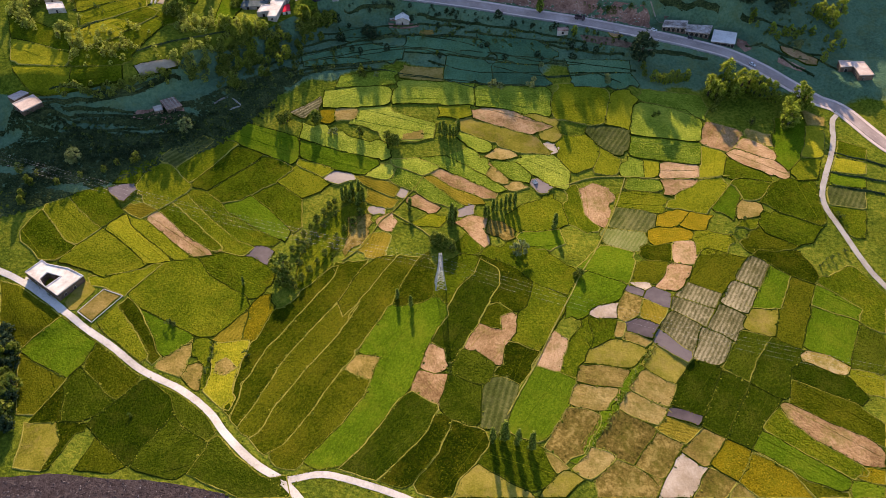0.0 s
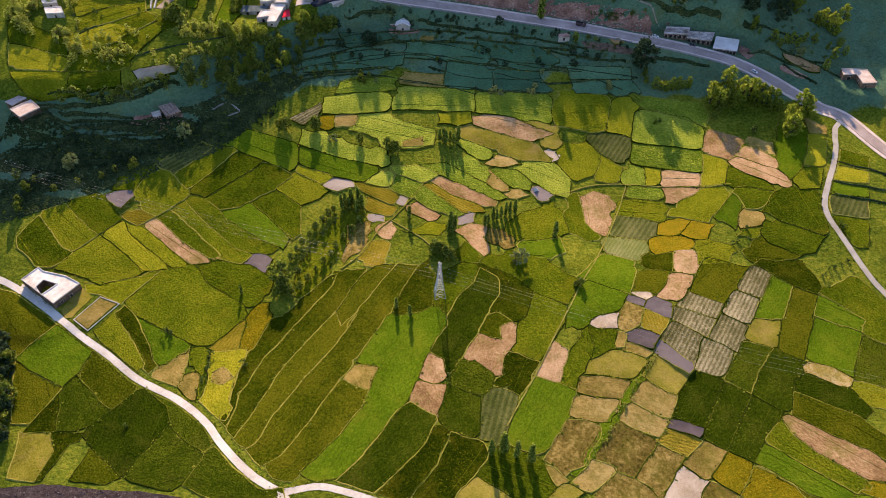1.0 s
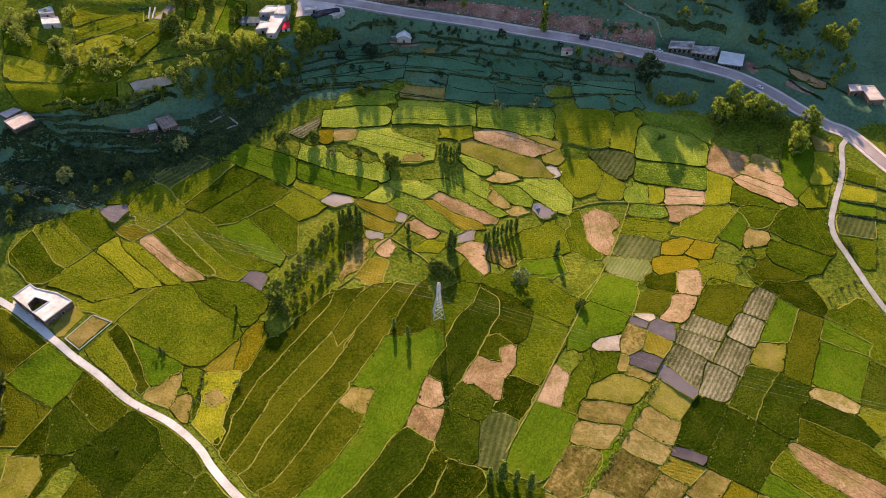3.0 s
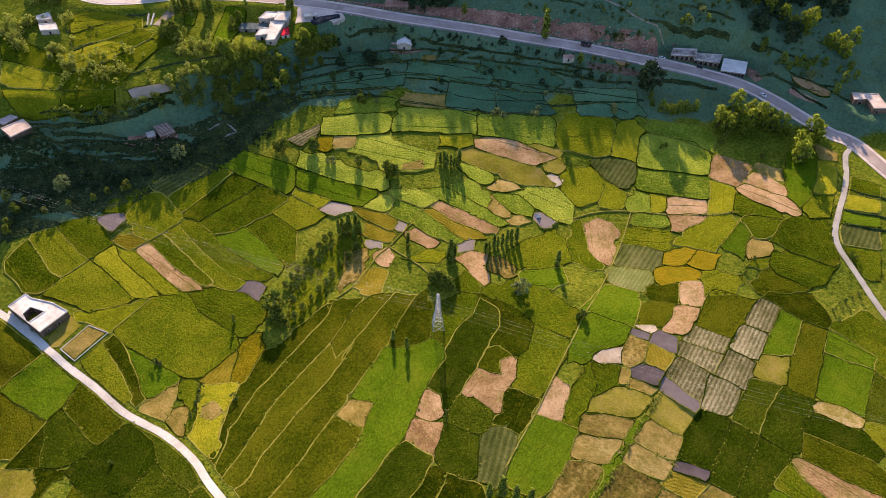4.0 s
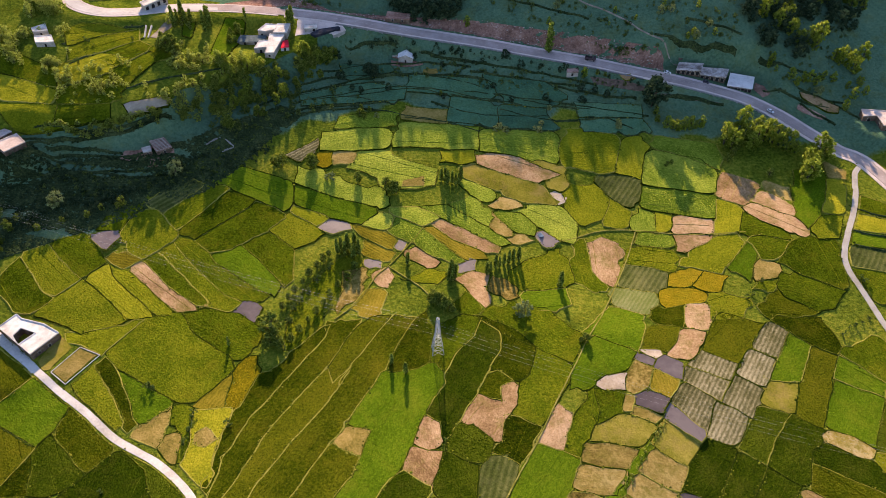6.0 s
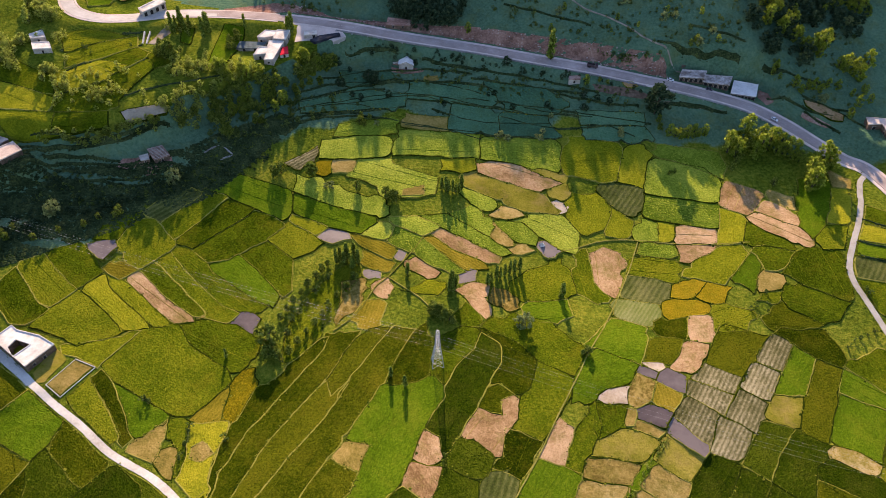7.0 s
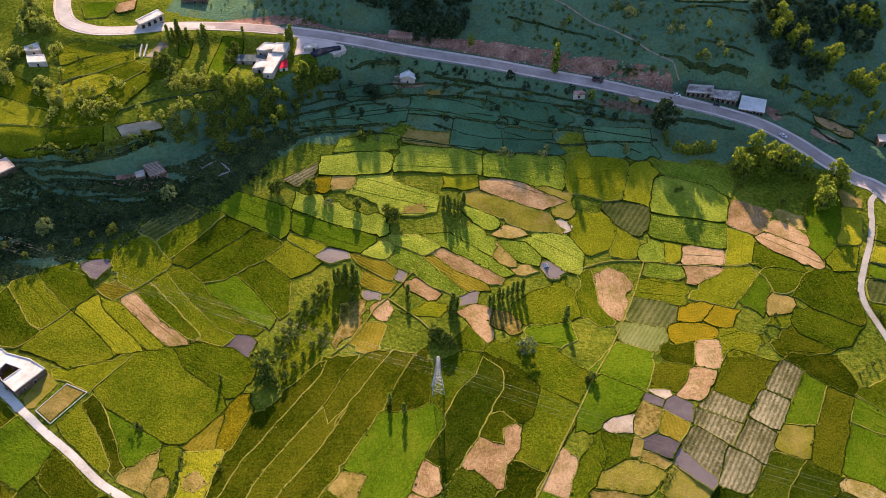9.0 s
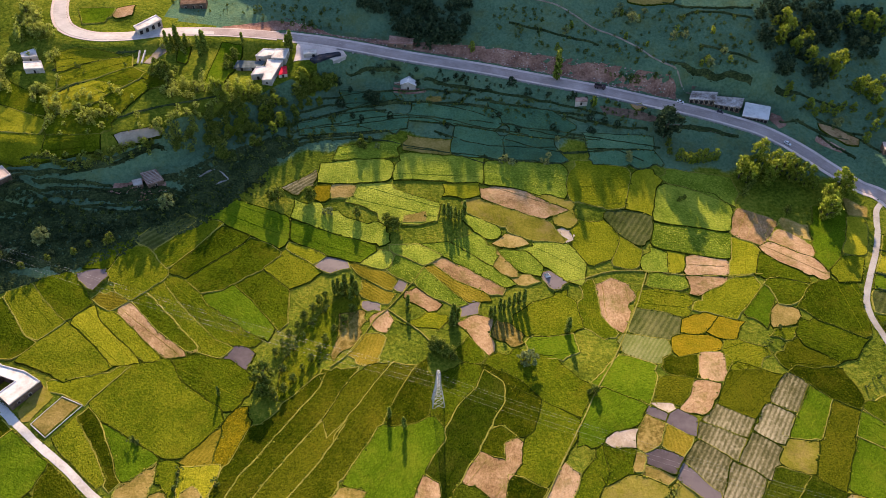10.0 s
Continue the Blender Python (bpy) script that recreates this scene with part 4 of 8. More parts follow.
field("d", (157.0, 205.5), (183.2, 191.4), (188.2, 194.7), (181.8, 204.6), (168.8, 213.2), (157.3, 210.4))
field("n", (186.8, 197.7), (195.2, 194.8), (199.2, 204.9), (184.3, 210.0))
field("m", (152.9, 192.3), (168.5, 181.5), (178.5, 176.0), (185.4, 170.2), (189.8, 181.2), (181.5, 190.2), (156.0, 203.9))
field("b", (149.6, 182.9), (156.6, 174.6), (166.1, 167.9), (173.4, 162.3), (181.7, 160.8), (184.5, 168.1), (178.2, 175.2), (167.9, 179.8), (160.1, 185.4), (152.3, 191.7), (147.5, 190.5))
field("n", (140.8, 184.3), (136.6, 179.7), (153.8, 166.0), (166.9, 155.7), (174.5, 159.0), (165.4, 165.9), (156.1, 173.3), (149.2, 181.5), (146.0, 188.8))
field("g", (130.6, 169.7), (148.3, 155.9), (160.1, 150.4), (166.0, 154.5), (153.3, 164.4), (135.1, 178.3))
field("m", (142.7, 160.0), (149.1, 147.7), (162.4, 147.5), (161.6, 148.5), (148.0, 155.0), (130.0, 168.4))
field("o", (168.4, 156.2), (178.6, 152.8), (181.3, 159.8), (175.4, 160.2))
field("g", (163.1, 147.5), (176.6, 147.5), (178.2, 151.8), (166.5, 154.7))
field("n", (-208.6, 300.7), (-190.3, 280.1), (-184.3, 278.5), (-176.8, 289.1), (-190.4, 301.1), (-199.0, 310.2), (-208.4, 304.3))
field("n", (-213.8, 280.0), (-206.3, 274.9), (-201.1, 268.2), (-192.5, 267.1), (-184.9, 276.4), (-190.3, 279.4), (-209.5, 301.7), (-216.5, 287.4))
field("n", (-189.9, 301.5), (-176.4, 290.6), (-168.5, 300.8), (-169.8, 305.2), (-179.2, 313.4), (-183.0, 318.4), (-198.1, 311.7))
field("w", (-171.6, 308.4), (-168.5, 307.6), (-163.5, 316.9), (-166.7, 321.2), (-180.0, 317.9))
field("n", (-162.2, 315.1), (-150.4, 305.8), (-144.3, 311.6), (-137.3, 324.3), (-151.7, 337.7), (-157.2, 337.3), (-162.5, 332.7), (-165.7, 319.8))
field("n", (-165.3, 321.4), (-162.7, 333.5), (-158.2, 339.2), (-161.6, 340.7), (-174.8, 335.1), (-176.9, 322.0))
field("q", (-148.7, 335.8), (-131.1, 358.4), (-139.3, 361.9), (-149.8, 354.2), (-158.1, 341.2))
field("n", (-139.0, 325.3), (-118.7, 357.0), (-128.1, 358.8), (-136.6, 348.3), (-147.8, 334.7))
field("n", (-131.5, 324.0), (-128.1, 321.7), (-104.8, 346.8), (-103.9, 351.0), (-118.3, 355.1), (-137.2, 323.6))
field("n", (-119.1, 313.0), (-109.6, 316.1), (-97.0, 327.5), (-85.6, 340.6), (-87.7, 344.5), (-102.2, 349.5), (-127.9, 320.9))
field("g", (-120.8, 360.8), (-104.6, 354.9), (-87.1, 347.0), (-82.6, 352.3), (-82.9, 361.3), (-91.1, 368.8), (-113.8, 374.2), (-121.9, 366.7), (-128.6, 361.6))
field("b", (-147.6, 292.2), (-135.1, 280.7), (-125.2, 273.2), (-117.7, 275.3), (-121.1, 278.6), (-133.8, 286.4), (-144.9, 297.4), (-151.7, 302.2), (-154.9, 298.8))
field("n", (-142.4, 298.4), (-131.8, 289.2), (-118.1, 279.6), (-112.5, 280.2), (-127.6, 294.6), (-144.3, 309.3), (-148.9, 304.5))
field("n", (-127.3, 295.8), (-111.1, 280.0), (-101.5, 275.6), (-97.2, 281.5), (-106.3, 285.6), (-127.1, 304.2), (-138.3, 315.9), (-143.5, 310.6))
field("n", (-125.7, 304.4), (-106.5, 286.3), (-97.1, 283.7), (-86.5, 283.2), (-84.8, 286.3), (-99.7, 294.1), (-116.1, 305.5), (-119.7, 311.8), (-133.7, 320.9), (-137.6, 316.8))
field("g", (-103.8, 301.0), (-81.4, 286.0), (-79.9, 294.1), (-105.0, 319.0), (-109.6, 315.7), (-118.3, 310.7))
field("n", (-92.9, 311.8), (-77.8, 293.0), (-74.0, 297.8), (-76.9, 317.9), (-92.0, 329.5), (-96.9, 326.7), (-104.0, 320.3))
field("n", (-76.5, 319.2), (-66.9, 325.2), (-63.1, 330.6), (-78.5, 344.3), (-85.5, 339.8), (-91.2, 331.6))
field("t", (-115.6, 278.1), (-111.2, 280.3), (-114.1, 283.7), (-118.3, 281.8))
field("w", (-94.8, 271.7), (-88.1, 269.6), (-85.8, 279.1), (-94.9, 283.8), (-99.4, 275.8))
field("k", (-157.9, 296.6), (-154.9, 298.8), (-151.9, 303.0), (-165.6, 307.1), (-168.3, 303.0))
field("y", (-161.4, 292.6), (-145.8, 280.3), (-133.9, 270.9), (-127.2, 270.8), (-131.2, 275.8), (-156.9, 296.0), (-164.6, 298.9))
field("y", (-172.0, 288.7), (-162.3, 281.6), (-147.3, 268.9), (-136.1, 269.2), (-141.5, 274.7), (-159.1, 289.1), (-165.2, 298.9), (-171.2, 293.1))
field("n", (-171.5, 260.3), (-165.0, 256.4), (-153.6, 261.5), (-148.4, 266.0), (-161.1, 277.8), (-174.6, 288.2), (-183.6, 276.4), (-190.4, 266.5))
field("f", (-71.6, 392.3), (-34.4, 396.2), (-33.7, 411.6), (-50.1, 411.0), (-73.0, 405.8))
field("f", (-66.1, 409.3), (-33.5, 413.9), (-30.3, 417.0), (-30.9, 428.4), (-64.4, 420.0))
field("p", (-84.8, 381.4), (-74.4, 388.5), (-75.0, 400.0), (-91.7, 384.9))
field("o", (-71.6, 380.9), (-64.6, 381.5), (-66.1, 389.8), (-73.1, 389.1))
field("s", (-63.5, 380.8), (-52.8, 383.4), (-51.1, 390.7), (-65.1, 389.9))
field("f", (-51.5, 383.5), (-56.6, 378.7), (-47.4, 377.1), (-34.0, 369.5), (-25.8, 364.5), (-14.7, 365.1), (-5.3, 368.9), (-4.0, 381.4), (-28.8, 390.2), (-34.0, 394.4), (-50.5, 391.2))
field("t+", (-24.3, 366.0), (-11.6, 367.5), (-11.9, 374.4), (-13.6, 377.9), (-21.7, 378.8))
field("f", (-83.5, 366.3), (-58.3, 357.4), (-45.4, 353.7), (-32.1, 349.8), (-30.1, 357.7), (-40.0, 363.9), (-53.0, 367.6), (-59.7, 371.5), (-82.8, 378.1))
field("g", (-81.5, 351.1), (-56.7, 341.9), (-44.2, 338.9), (-39.9, 342.3), (-37.6, 349.2), (-45.3, 351.5), (-61.2, 355.6), (-83.3, 364.6))
field("y", (-80.4, 342.6), (-67.6, 335.8), (-63.3, 340.9), (-74.2, 347.0), (-81.2, 348.7))
field("w", (-58.4, 329.5), (-49.8, 333.8), (-53.3, 338.7), (-61.1, 339.7), (-66.5, 334.2))
field("k", (-43.3, 328.9), (-26.5, 319.5), (-25.1, 325.3), (-40.9, 335.6), (-48.9, 336.7))
field("w", (-21.1, 318.4), (-20.5, 323.8), (-23.6, 325.8), (-25.7, 321.2))
field("k", (-40.9, 318.6), (-35.5, 313.3), (-27.2, 310.9), (-24.6, 317.1), (-27.7, 318.7), (-42.3, 327.2))
field("b", (-18.0, 313.5), (-8.1, 307.7), (-3.9, 311.9), (-14.5, 321.8), (-19.4, 319.2))
field("f", (-37.2, 335.6), (-28.7, 334.5), (-27.3, 342.6), (-29.3, 344.7), (-38.4, 343.2), (-43.1, 337.2))
field("f", (-25.6, 345.2), (-12.1, 337.5), (-7.0, 339.8), (-2.2, 344.4), (-14.8, 351.7), (-29.0, 350.3))
field("b", (4.7, 328.6), (16.7, 323.3), (28.5, 319.9), (30.2, 324.7), (16.8, 331.7), (-1.6, 342.3), (-7.0, 339.4))
field("f", (-1.6, 344.5), (13.7, 335.7), (30.2, 325.5), (36.3, 328.3), (25.9, 334.8), (1.3, 354.4), (-13.6, 352.2))
field("f", (18.7, 342.6), (23.6, 340.1), (26.8, 346.9), (13.9, 362.1), (1.9, 354.9))
field("k", (2.1, 322.6), (12.5, 313.4), (23.1, 316.0), (19.6, 319.8), (4.7, 327.4), (-6.0, 336.0), (-11.5, 336.2))
field("f", (-28.0, 334.1), (-18.7, 328.0), (-10.0, 319.9), (4.9, 310.3), (11.9, 312.5), (1.8, 321.7), (-12.1, 336.2), (-26.2, 344.3))
field("y", (-2.5, 388.4), (7.4, 387.3), (16.6, 390.2), (16.6, 399.0), (-2.6, 395.4))
field("b", (18.9, 388.1), (30.3, 384.3), (43.2, 379.3), (56.1, 377.1), (66.2, 382.1), (45.4, 391.9), (37.3, 397.8), (17.3, 395.3))
field("u", (47.0, 392.5), (66.9, 382.1), (56.7, 376.3), (64.3, 369.0), (70.0, 375.8), (66.6, 388.2), (39.0, 398.8))
field("u", (9.1, 378.2), (20.3, 372.2), (33.0, 366.5), (48.8, 361.3), (60.8, 360.1), (63.2, 362.0), (55.6, 368.3), (46.2, 374.2), (30.2, 379.7), (17.2, 385.7), (7.4, 384.5))
field("f", (14.5, 363.1), (23.9, 357.6), (29.1, 363.9), (18.7, 370.7), (4.2, 374.6))
field("s", (37.4, 354.5), (43.8, 356.4), (31.3, 360.5), (25.8, 356.0))
field("h", (63.1, 361.1), (68.2, 364.9), (62.1, 370.1), (58.2, 368.5))
field("s", (29.0, 335.5), (36.5, 333.4), (33.7, 339.0), (26.2, 349.0), (22.4, 343.0))
field("f", (35.9, 340.5), (47.4, 336.2), (49.2, 341.9), (41.3, 351.0), (28.4, 349.7))
field("w", (51.5, 328.3), (57.5, 328.0), (60.8, 331.7), (53.1, 339.3), (48.9, 336.4))
field("s", (40.2, 327.9), (48.0, 331.2), (42.7, 334.4), (36.5, 332.5), (31.2, 327.7))
field("f", (42.6, 352.0), (50.8, 342.5), (61.9, 333.0), (68.5, 331.5), (72.4, 341.0), (62.8, 356.8), (55.0, 358.8), (35.7, 352.6))
field("n", (33.6, 299.7), (50.6, 296.0), (61.8, 299.1), (65.7, 303.6), (60.3, 325.4), (43.3, 317.3), (33.1, 307.9))
field("n", (68.7, 303.9), (76.4, 296.2), (83.9, 300.8), (80.3, 304.3), (76.5, 311.2), (75.8, 332.1), (75.3, 336.2), (69.2, 329.9))
field("g", (41.1, 281.2), (55.1, 282.3), (64.0, 287.0), (61.7, 298.3), (50.5, 295.2), (38.8, 290.5))
field("y", (70.0, 388.8), (89.3, 384.1), (97.1, 386.6), (103.1, 411.3), (87.2, 416.9), (73.7, 418.5), (66.5, 401.7))
field("f", (21.3, 399.7), (43.8, 394.1), (63.5, 391.1), (66.5, 411.8), (20.1, 412.9))
field("f", (-29.9, 397.9), (17.3, 399.5), (18.1, 415.1), (-27.6, 416.8))
field("y", (97.9, 384.9), (110.4, 382.0), (118.5, 406.3), (115.9, 412.7), (104.3, 409.7))
field("q", (95.5, 366.3), (102.6, 359.1), (108.0, 364.4), (111.7, 379.4), (105.7, 384.0), (89.3, 383.7), (85.1, 380.9))
field("y", (92.0, 361.0), (86.5, 345.2), (95.8, 342.9), (100.5, 355.7), (94.9, 361.5), (84.0, 369.7))
field("y", (76.4, 344.2), (85.8, 350.2), (91.4, 361.4), (83.6, 375.7), (72.2, 375.5), (66.5, 364.4))
field("b", (77.2, 312.1), (81.1, 305.6), (85.9, 302.5), (93.2, 325.4), (93.7, 333.7), (84.4, 337.5), (76.5, 333.0))
field("f", (113.0, 377.7), (139.6, 372.3), (152.2, 371.4), (156.7, 387.9), (149.5, 399.0), (131.5, 402.4), (116.5, 403.5))
field("f", (131.7, 403.8), (158.4, 391.4), (163.3, 400.7), (160.4, 412.0), (128.3, 415.8), (119.5, 409.0))
field("f", (109.0, 360.0), (118.2, 358.3), (147.7, 350.8), (153.0, 368.0), (138.0, 372.3), (112.7, 375.4))
field("y", (115.4, 342.7), (122.0, 344.3), (124.5, 353.3), (116.5, 355.7))
field("b", (124.4, 340.3), (144.8, 339.8), (145.8, 349.1), (125.2, 352.0))
field("b", (123.7, 327.8), (139.1, 331.2), (143.5, 337.8), (123.7, 337.8))
field("f", (101.8, 342.1), (113.3, 342.8), (115.8, 355.2), (108.1, 357.9))
field("y", (148.1, 349.9), (144.8, 338.5), (158.8, 340.9), (163.4, 358.7), (152.0, 366.1))
field("n", (157.7, 338.8), (183.3, 333.8), (181.4, 339.9), (163.5, 354.0))
field("b", (152.2, 368.5), (165.7, 361.6), (176.7, 373.9), (177.0, 381.4), (164.1, 388.6), (156.4, 383.6))
field("s", (182.0, 373.4), (192.5, 365.7), (193.2, 375.7), (182.5, 382.4))
field("b", (185.4, 354.1), (193.5, 353.5), (191.8, 360.3), (178.0, 372.9), (171.3, 363.9))
field("b", (171.5, 348.2), (191.0, 335.9), (196.3, 342.4), (190.1, 349.3), (172.5, 362.5), (165.9, 358.7))
field("f", (101.5, 332.9), (121.8, 332.0), (123.4, 337.8), (104.7, 340.4))
field("n", (96.6, 320.0), (118.3, 314.0), (122.8, 325.8), (101.1, 330.4))
field("q", (89.3, 302.3), (108.3, 299.0), (118.8, 309.1), (105.4, 315.5), (95.4, 315.8))
field("z", (83.3, 290.0), (101.3, 283.2), (105.8, 292.9), (105.1, 296.9), (86.9, 299.7))
field("o", (114.8, 303.1), (124.6, 301.8), (133.2, 312.0), (127.2, 315.0), (114.8, 307.5))
field("o", (126.5, 303.0), (139.6, 299.2), (144.5, 308.5), (134.0, 311.6))
field("o", (110.4, 287.4), (122.4, 291.2), (132.9, 294.3), (123.8, 301.0), (108.9, 299.0))
field("y", (134.4, 329.4), (123.9, 317.6), (142.3, 311.3), (150.1, 320.5), (158.5, 332.0), (156.9, 338.0), (143.5, 335.2))
field("n", (130.4, 280.3), (146.5, 280.6), (152.6, 294.6), (140.6, 297.3), (132.1, 294.7))
field("g", (147.3, 314.7), (154.9, 306.6), (159.4, 317.0), (164.0, 324.0), (161.4, 331.8), (153.9, 324.4))
field("t", (158.1, 305.4), (168.7, 308.3), (172.1, 315.9), (164.3, 319.2), (159.9, 315.4))
field("n", (155.4, 300.2), (164.9, 298.9), (169.7, 306.4), (159.2, 304.2))
field("n", (165.2, 320.8), (173.1, 319.8), (182.1, 331.8), (168.9, 338.0), (162.1, 332.2))
field("n", (174.1, 317.8), (179.7, 312.0), (199.3, 300.7), (204.4, 308.1), (206.9, 325.5), (206.2, 332.8), (185.6, 333.4), (179.0, 325.7))
field("n", (167.9, 303.7), (169.6, 295.3), (183.9, 286.5), (192.8, 288.3), (200.2, 298.9), (178.5, 310.4), (171.9, 308.2))
field("m", (155.9, 285.4), (171.7, 282.1), (183.7, 285.8), (167.7, 298.5), (161.0, 294.5))
field("g", (192.4, 355.0), (194.4, 341.1), (213.8, 368.1), (218.0, 391.9), (201.3, 391.1))
field("y", (206.8, 353.8), (218.2, 355.9), (225.1, 381.6), (217.3, 381.9))
field("s", (219.6, 384.3), (227.0, 382.5), (228.6, 389.8), (219.2, 400.0))
field("n", (197.5, 333.7), (208.3, 334.9), (214.8, 350.4), (205.7, 350.5), (196.1, 342.0))
field("n", (222.8, 355.9), (241.1, 349.0), (245.4, 360.3), (228.2, 370.2))
field("y", (216.7, 342.2), (237.2, 338.0), (240.5, 347.2), (221.4, 353.6))
field("g", (211.6, 331.2), (233.3, 327.2), (236.2, 335.4), (216.0, 340.0))
field("q", (209.6, 315.7), (227.9, 311.9), (232.5, 324.8), (210.9, 329.1))
field("n", (211.6, 293.5), (220.4, 290.0), (227.2, 309.6), (209.5, 313.4))
field("m", (29.0, 265.7), (43.4, 258.8), (34.2, 268.4), (18.3, 275.9))
field("n", (18.9, 277.1), (35.1, 269.2), (44.7, 257.7), (60.8, 250.0), (65.7, 263.4), (62.4, 270.6), (51.3, 283.7), (35.3, 285.3))
field("g", (68.3, 270.1), (73.1, 267.8), (91.1, 259.7), (97.7, 280.6), (81.7, 287.2), (76.8, 281.2))
field("m", (102.1, 277.7), (116.9, 276.3), (118.3, 288.5), (102.2, 285.9))
field("m", (94.2, 261.0), (103.9, 260.1), (111.0, 265.9), (113.8, 274.2), (101.1, 275.5))
field("b", (117.4, 275.9), (127.7, 274.4), (134.4, 288.3), (120.4, 290.2))
field("b", (111.2, 264.4), (104.5, 256.3), (114.0, 254.8), (118.9, 258.0), (125.4, 271.9), (113.8, 272.5))
field("m", (123.7, 261.7), (137.0, 254.7), (146.4, 266.2), (154.6, 278.1), (136.6, 285.4), (128.5, 274.0))
field("m", (160.2, 280.8), (175.3, 267.7), (185.1, 262.3), (188.7, 269.5), (184.9, 280.7), (161.6, 289.5))
field("n", (-71.9, 253.2), (-65.9, 256.7), (-59.3, 267.2), (-51.1, 284.9), (-41.5, 308.0), (-45.8, 317.3), (-53.7, 313.2), (-67.1, 293.3), (-73.2, 272.5))
field("h", (-175.9, 389.7), (-168.3, 392.5), (-156.5, 399.4), (-155.1, 404.1), (-161.0, 402.7), (-176.0, 397.5), (-178.2, 394.2))
field("g", (78.0, 197.7), (62.5, 175.9), (51.9, 162.3), (55.0, 160.8), (66.2, 174.3), (81.7, 197.3), (98.0, 219.7), (95.4, 221.2))
field("n", (65.8, 223.4), (67.7, 217.9), (76.3, 223.9), (79.6, 225.0), (81.7, 235.3), (68.4, 236.1))
field("w", (-39.5, 307.8), (-31.1, 306.5), (-30.8, 311.6), (-39.9, 312.9))
field("b", (-33.3, 296.0), (-26.7, 292.7), (-23.7, 301.0), (-27.6, 307.3), (-34.3, 301.5))
field("k", (-36.8, 273.3), (-30.6, 272.0), (-26.6, 289.8), (-33.1, 292.8), (-41.8, 279.2))
field("r", (-49.8, 277.0), (-44.8, 284.0), (-37.4, 300.2), (-40.0, 307.0), (-50.5, 304.5))
field("w", (8.6, 306.1), (15.7, 307.9), (17.6, 313.7), (11.6, 316.7), (6.8, 312.9))
field("b", (13.7, 292.9), (20.7, 283.0), (24.6, 288.2), (21.0, 293.4), (23.9, 304.7), (19.8, 305.6), (5.0, 300.8))
field("r", (22.5, 294.3), (27.0, 290.5), (38.0, 290.5), (34.3, 298.7), (25.1, 303.9))
field("y", (-12.4, 296.9), (-2.2, 296.3), (2.7, 302.4), (-3.9, 306.3), (-19.8, 299.3))
field("n", (6.7, 279.5), (17.7, 276.8), (19.2, 281.7), (11.4, 291.1), (5.0, 283.4))
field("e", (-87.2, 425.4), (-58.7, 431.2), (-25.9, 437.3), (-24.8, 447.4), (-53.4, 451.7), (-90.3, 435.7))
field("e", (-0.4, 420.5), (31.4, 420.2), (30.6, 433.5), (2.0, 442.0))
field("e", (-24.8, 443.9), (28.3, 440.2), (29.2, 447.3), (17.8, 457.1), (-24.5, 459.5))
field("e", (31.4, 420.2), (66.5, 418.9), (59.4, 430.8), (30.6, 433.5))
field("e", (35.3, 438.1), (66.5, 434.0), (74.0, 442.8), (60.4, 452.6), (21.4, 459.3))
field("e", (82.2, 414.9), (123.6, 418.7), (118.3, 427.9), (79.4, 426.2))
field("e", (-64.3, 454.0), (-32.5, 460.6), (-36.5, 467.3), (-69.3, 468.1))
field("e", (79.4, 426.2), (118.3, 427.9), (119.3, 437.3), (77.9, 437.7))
field("y", (-249.0, 393.5), (-217.4, 390.0), (-220.2, 402.0), (-256.1, 414.1))
field("y", (-239.7, 379.1), (-227.8, 374.7), (-212.9, 375.9), (-213.3, 390.2), (-247.2, 388.3))
field("y", (-215.4, 404.0), (-193.2, 419.7), (-186.1, 431.9), (-202.9, 435.5), (-223.2, 422.3))
field("n", (-213.3, 390.2), (-186.0, 393.4), (-177.3, 416.8), (-190.8, 417.5), (-215.4, 404.0))
field("n", (-212.9, 375.9), (-185.0, 386.7), (-185.9, 393.8), (-213.3, 390.2))
field("n", (-256.1, 414.1), (-220.2, 402.0), (-226.7, 418.0), (-264.7, 438.5))
field("n", (-175.3, 441.1), (-170.8, 431.2), (-160.9, 438.5), (-176.2, 446.5), (-185.4, 451.1))
field("n", (-223.0, 437.8), (-212.7, 448.0), (-191.5, 460.8), (-221.0, 460.3), (-231.1, 455.4))
field("n", (-219.3, 424.8), (-202.6, 435.8), (-185.4, 451.1), (-188.3, 462.7), (-211.2, 448.9), (-223.0, 437.8))
field("n", (-191.3, 422.9), (-176.2, 446.5), (-185.4, 451.1), (-207.3, 432.6))
field("n", (-180.1, 409.4), (-170.8, 431.2), (-175.3, 441.1), (-193.2, 419.7))
field("g", (-143.2, 437.2), (-132.4, 445.3), (-129.9, 469.2), (-129.3, 486.6), (-141.6, 484.8), (-142.9, 463.4))
field("g", (-222.7, 483.0), (-213.1, 490.9), (-211.0, 506.3), (-231.7, 499.8))
field("b", (-207.8, 495.4), (-199.5, 501.9), (-201.4, 514.1), (-211.0, 506.3))
field("g", (-163.0, 461.4), (-156.8, 459.9), (-157.8, 478.1), (-165.3, 474.9))
field("t", (110.7, 530.3), (120.4, 527.1), (138.1, 527.8), (144.3, 536.2), (108.7, 537.7))
field("b", (219.3, 446.6), (232.6, 436.7), (239.1, 436.0), (241.0, 441.1), (228.8, 449.6), (218.8, 451.6))
field("b", (109.7, 453.4), (116.9, 456.1), (114.0, 460.3), (106.9, 459.2))
field("t", (-25.5, 422.3), (-0.5, 419.8), (0.2, 430.1), (-24.7, 431.8))

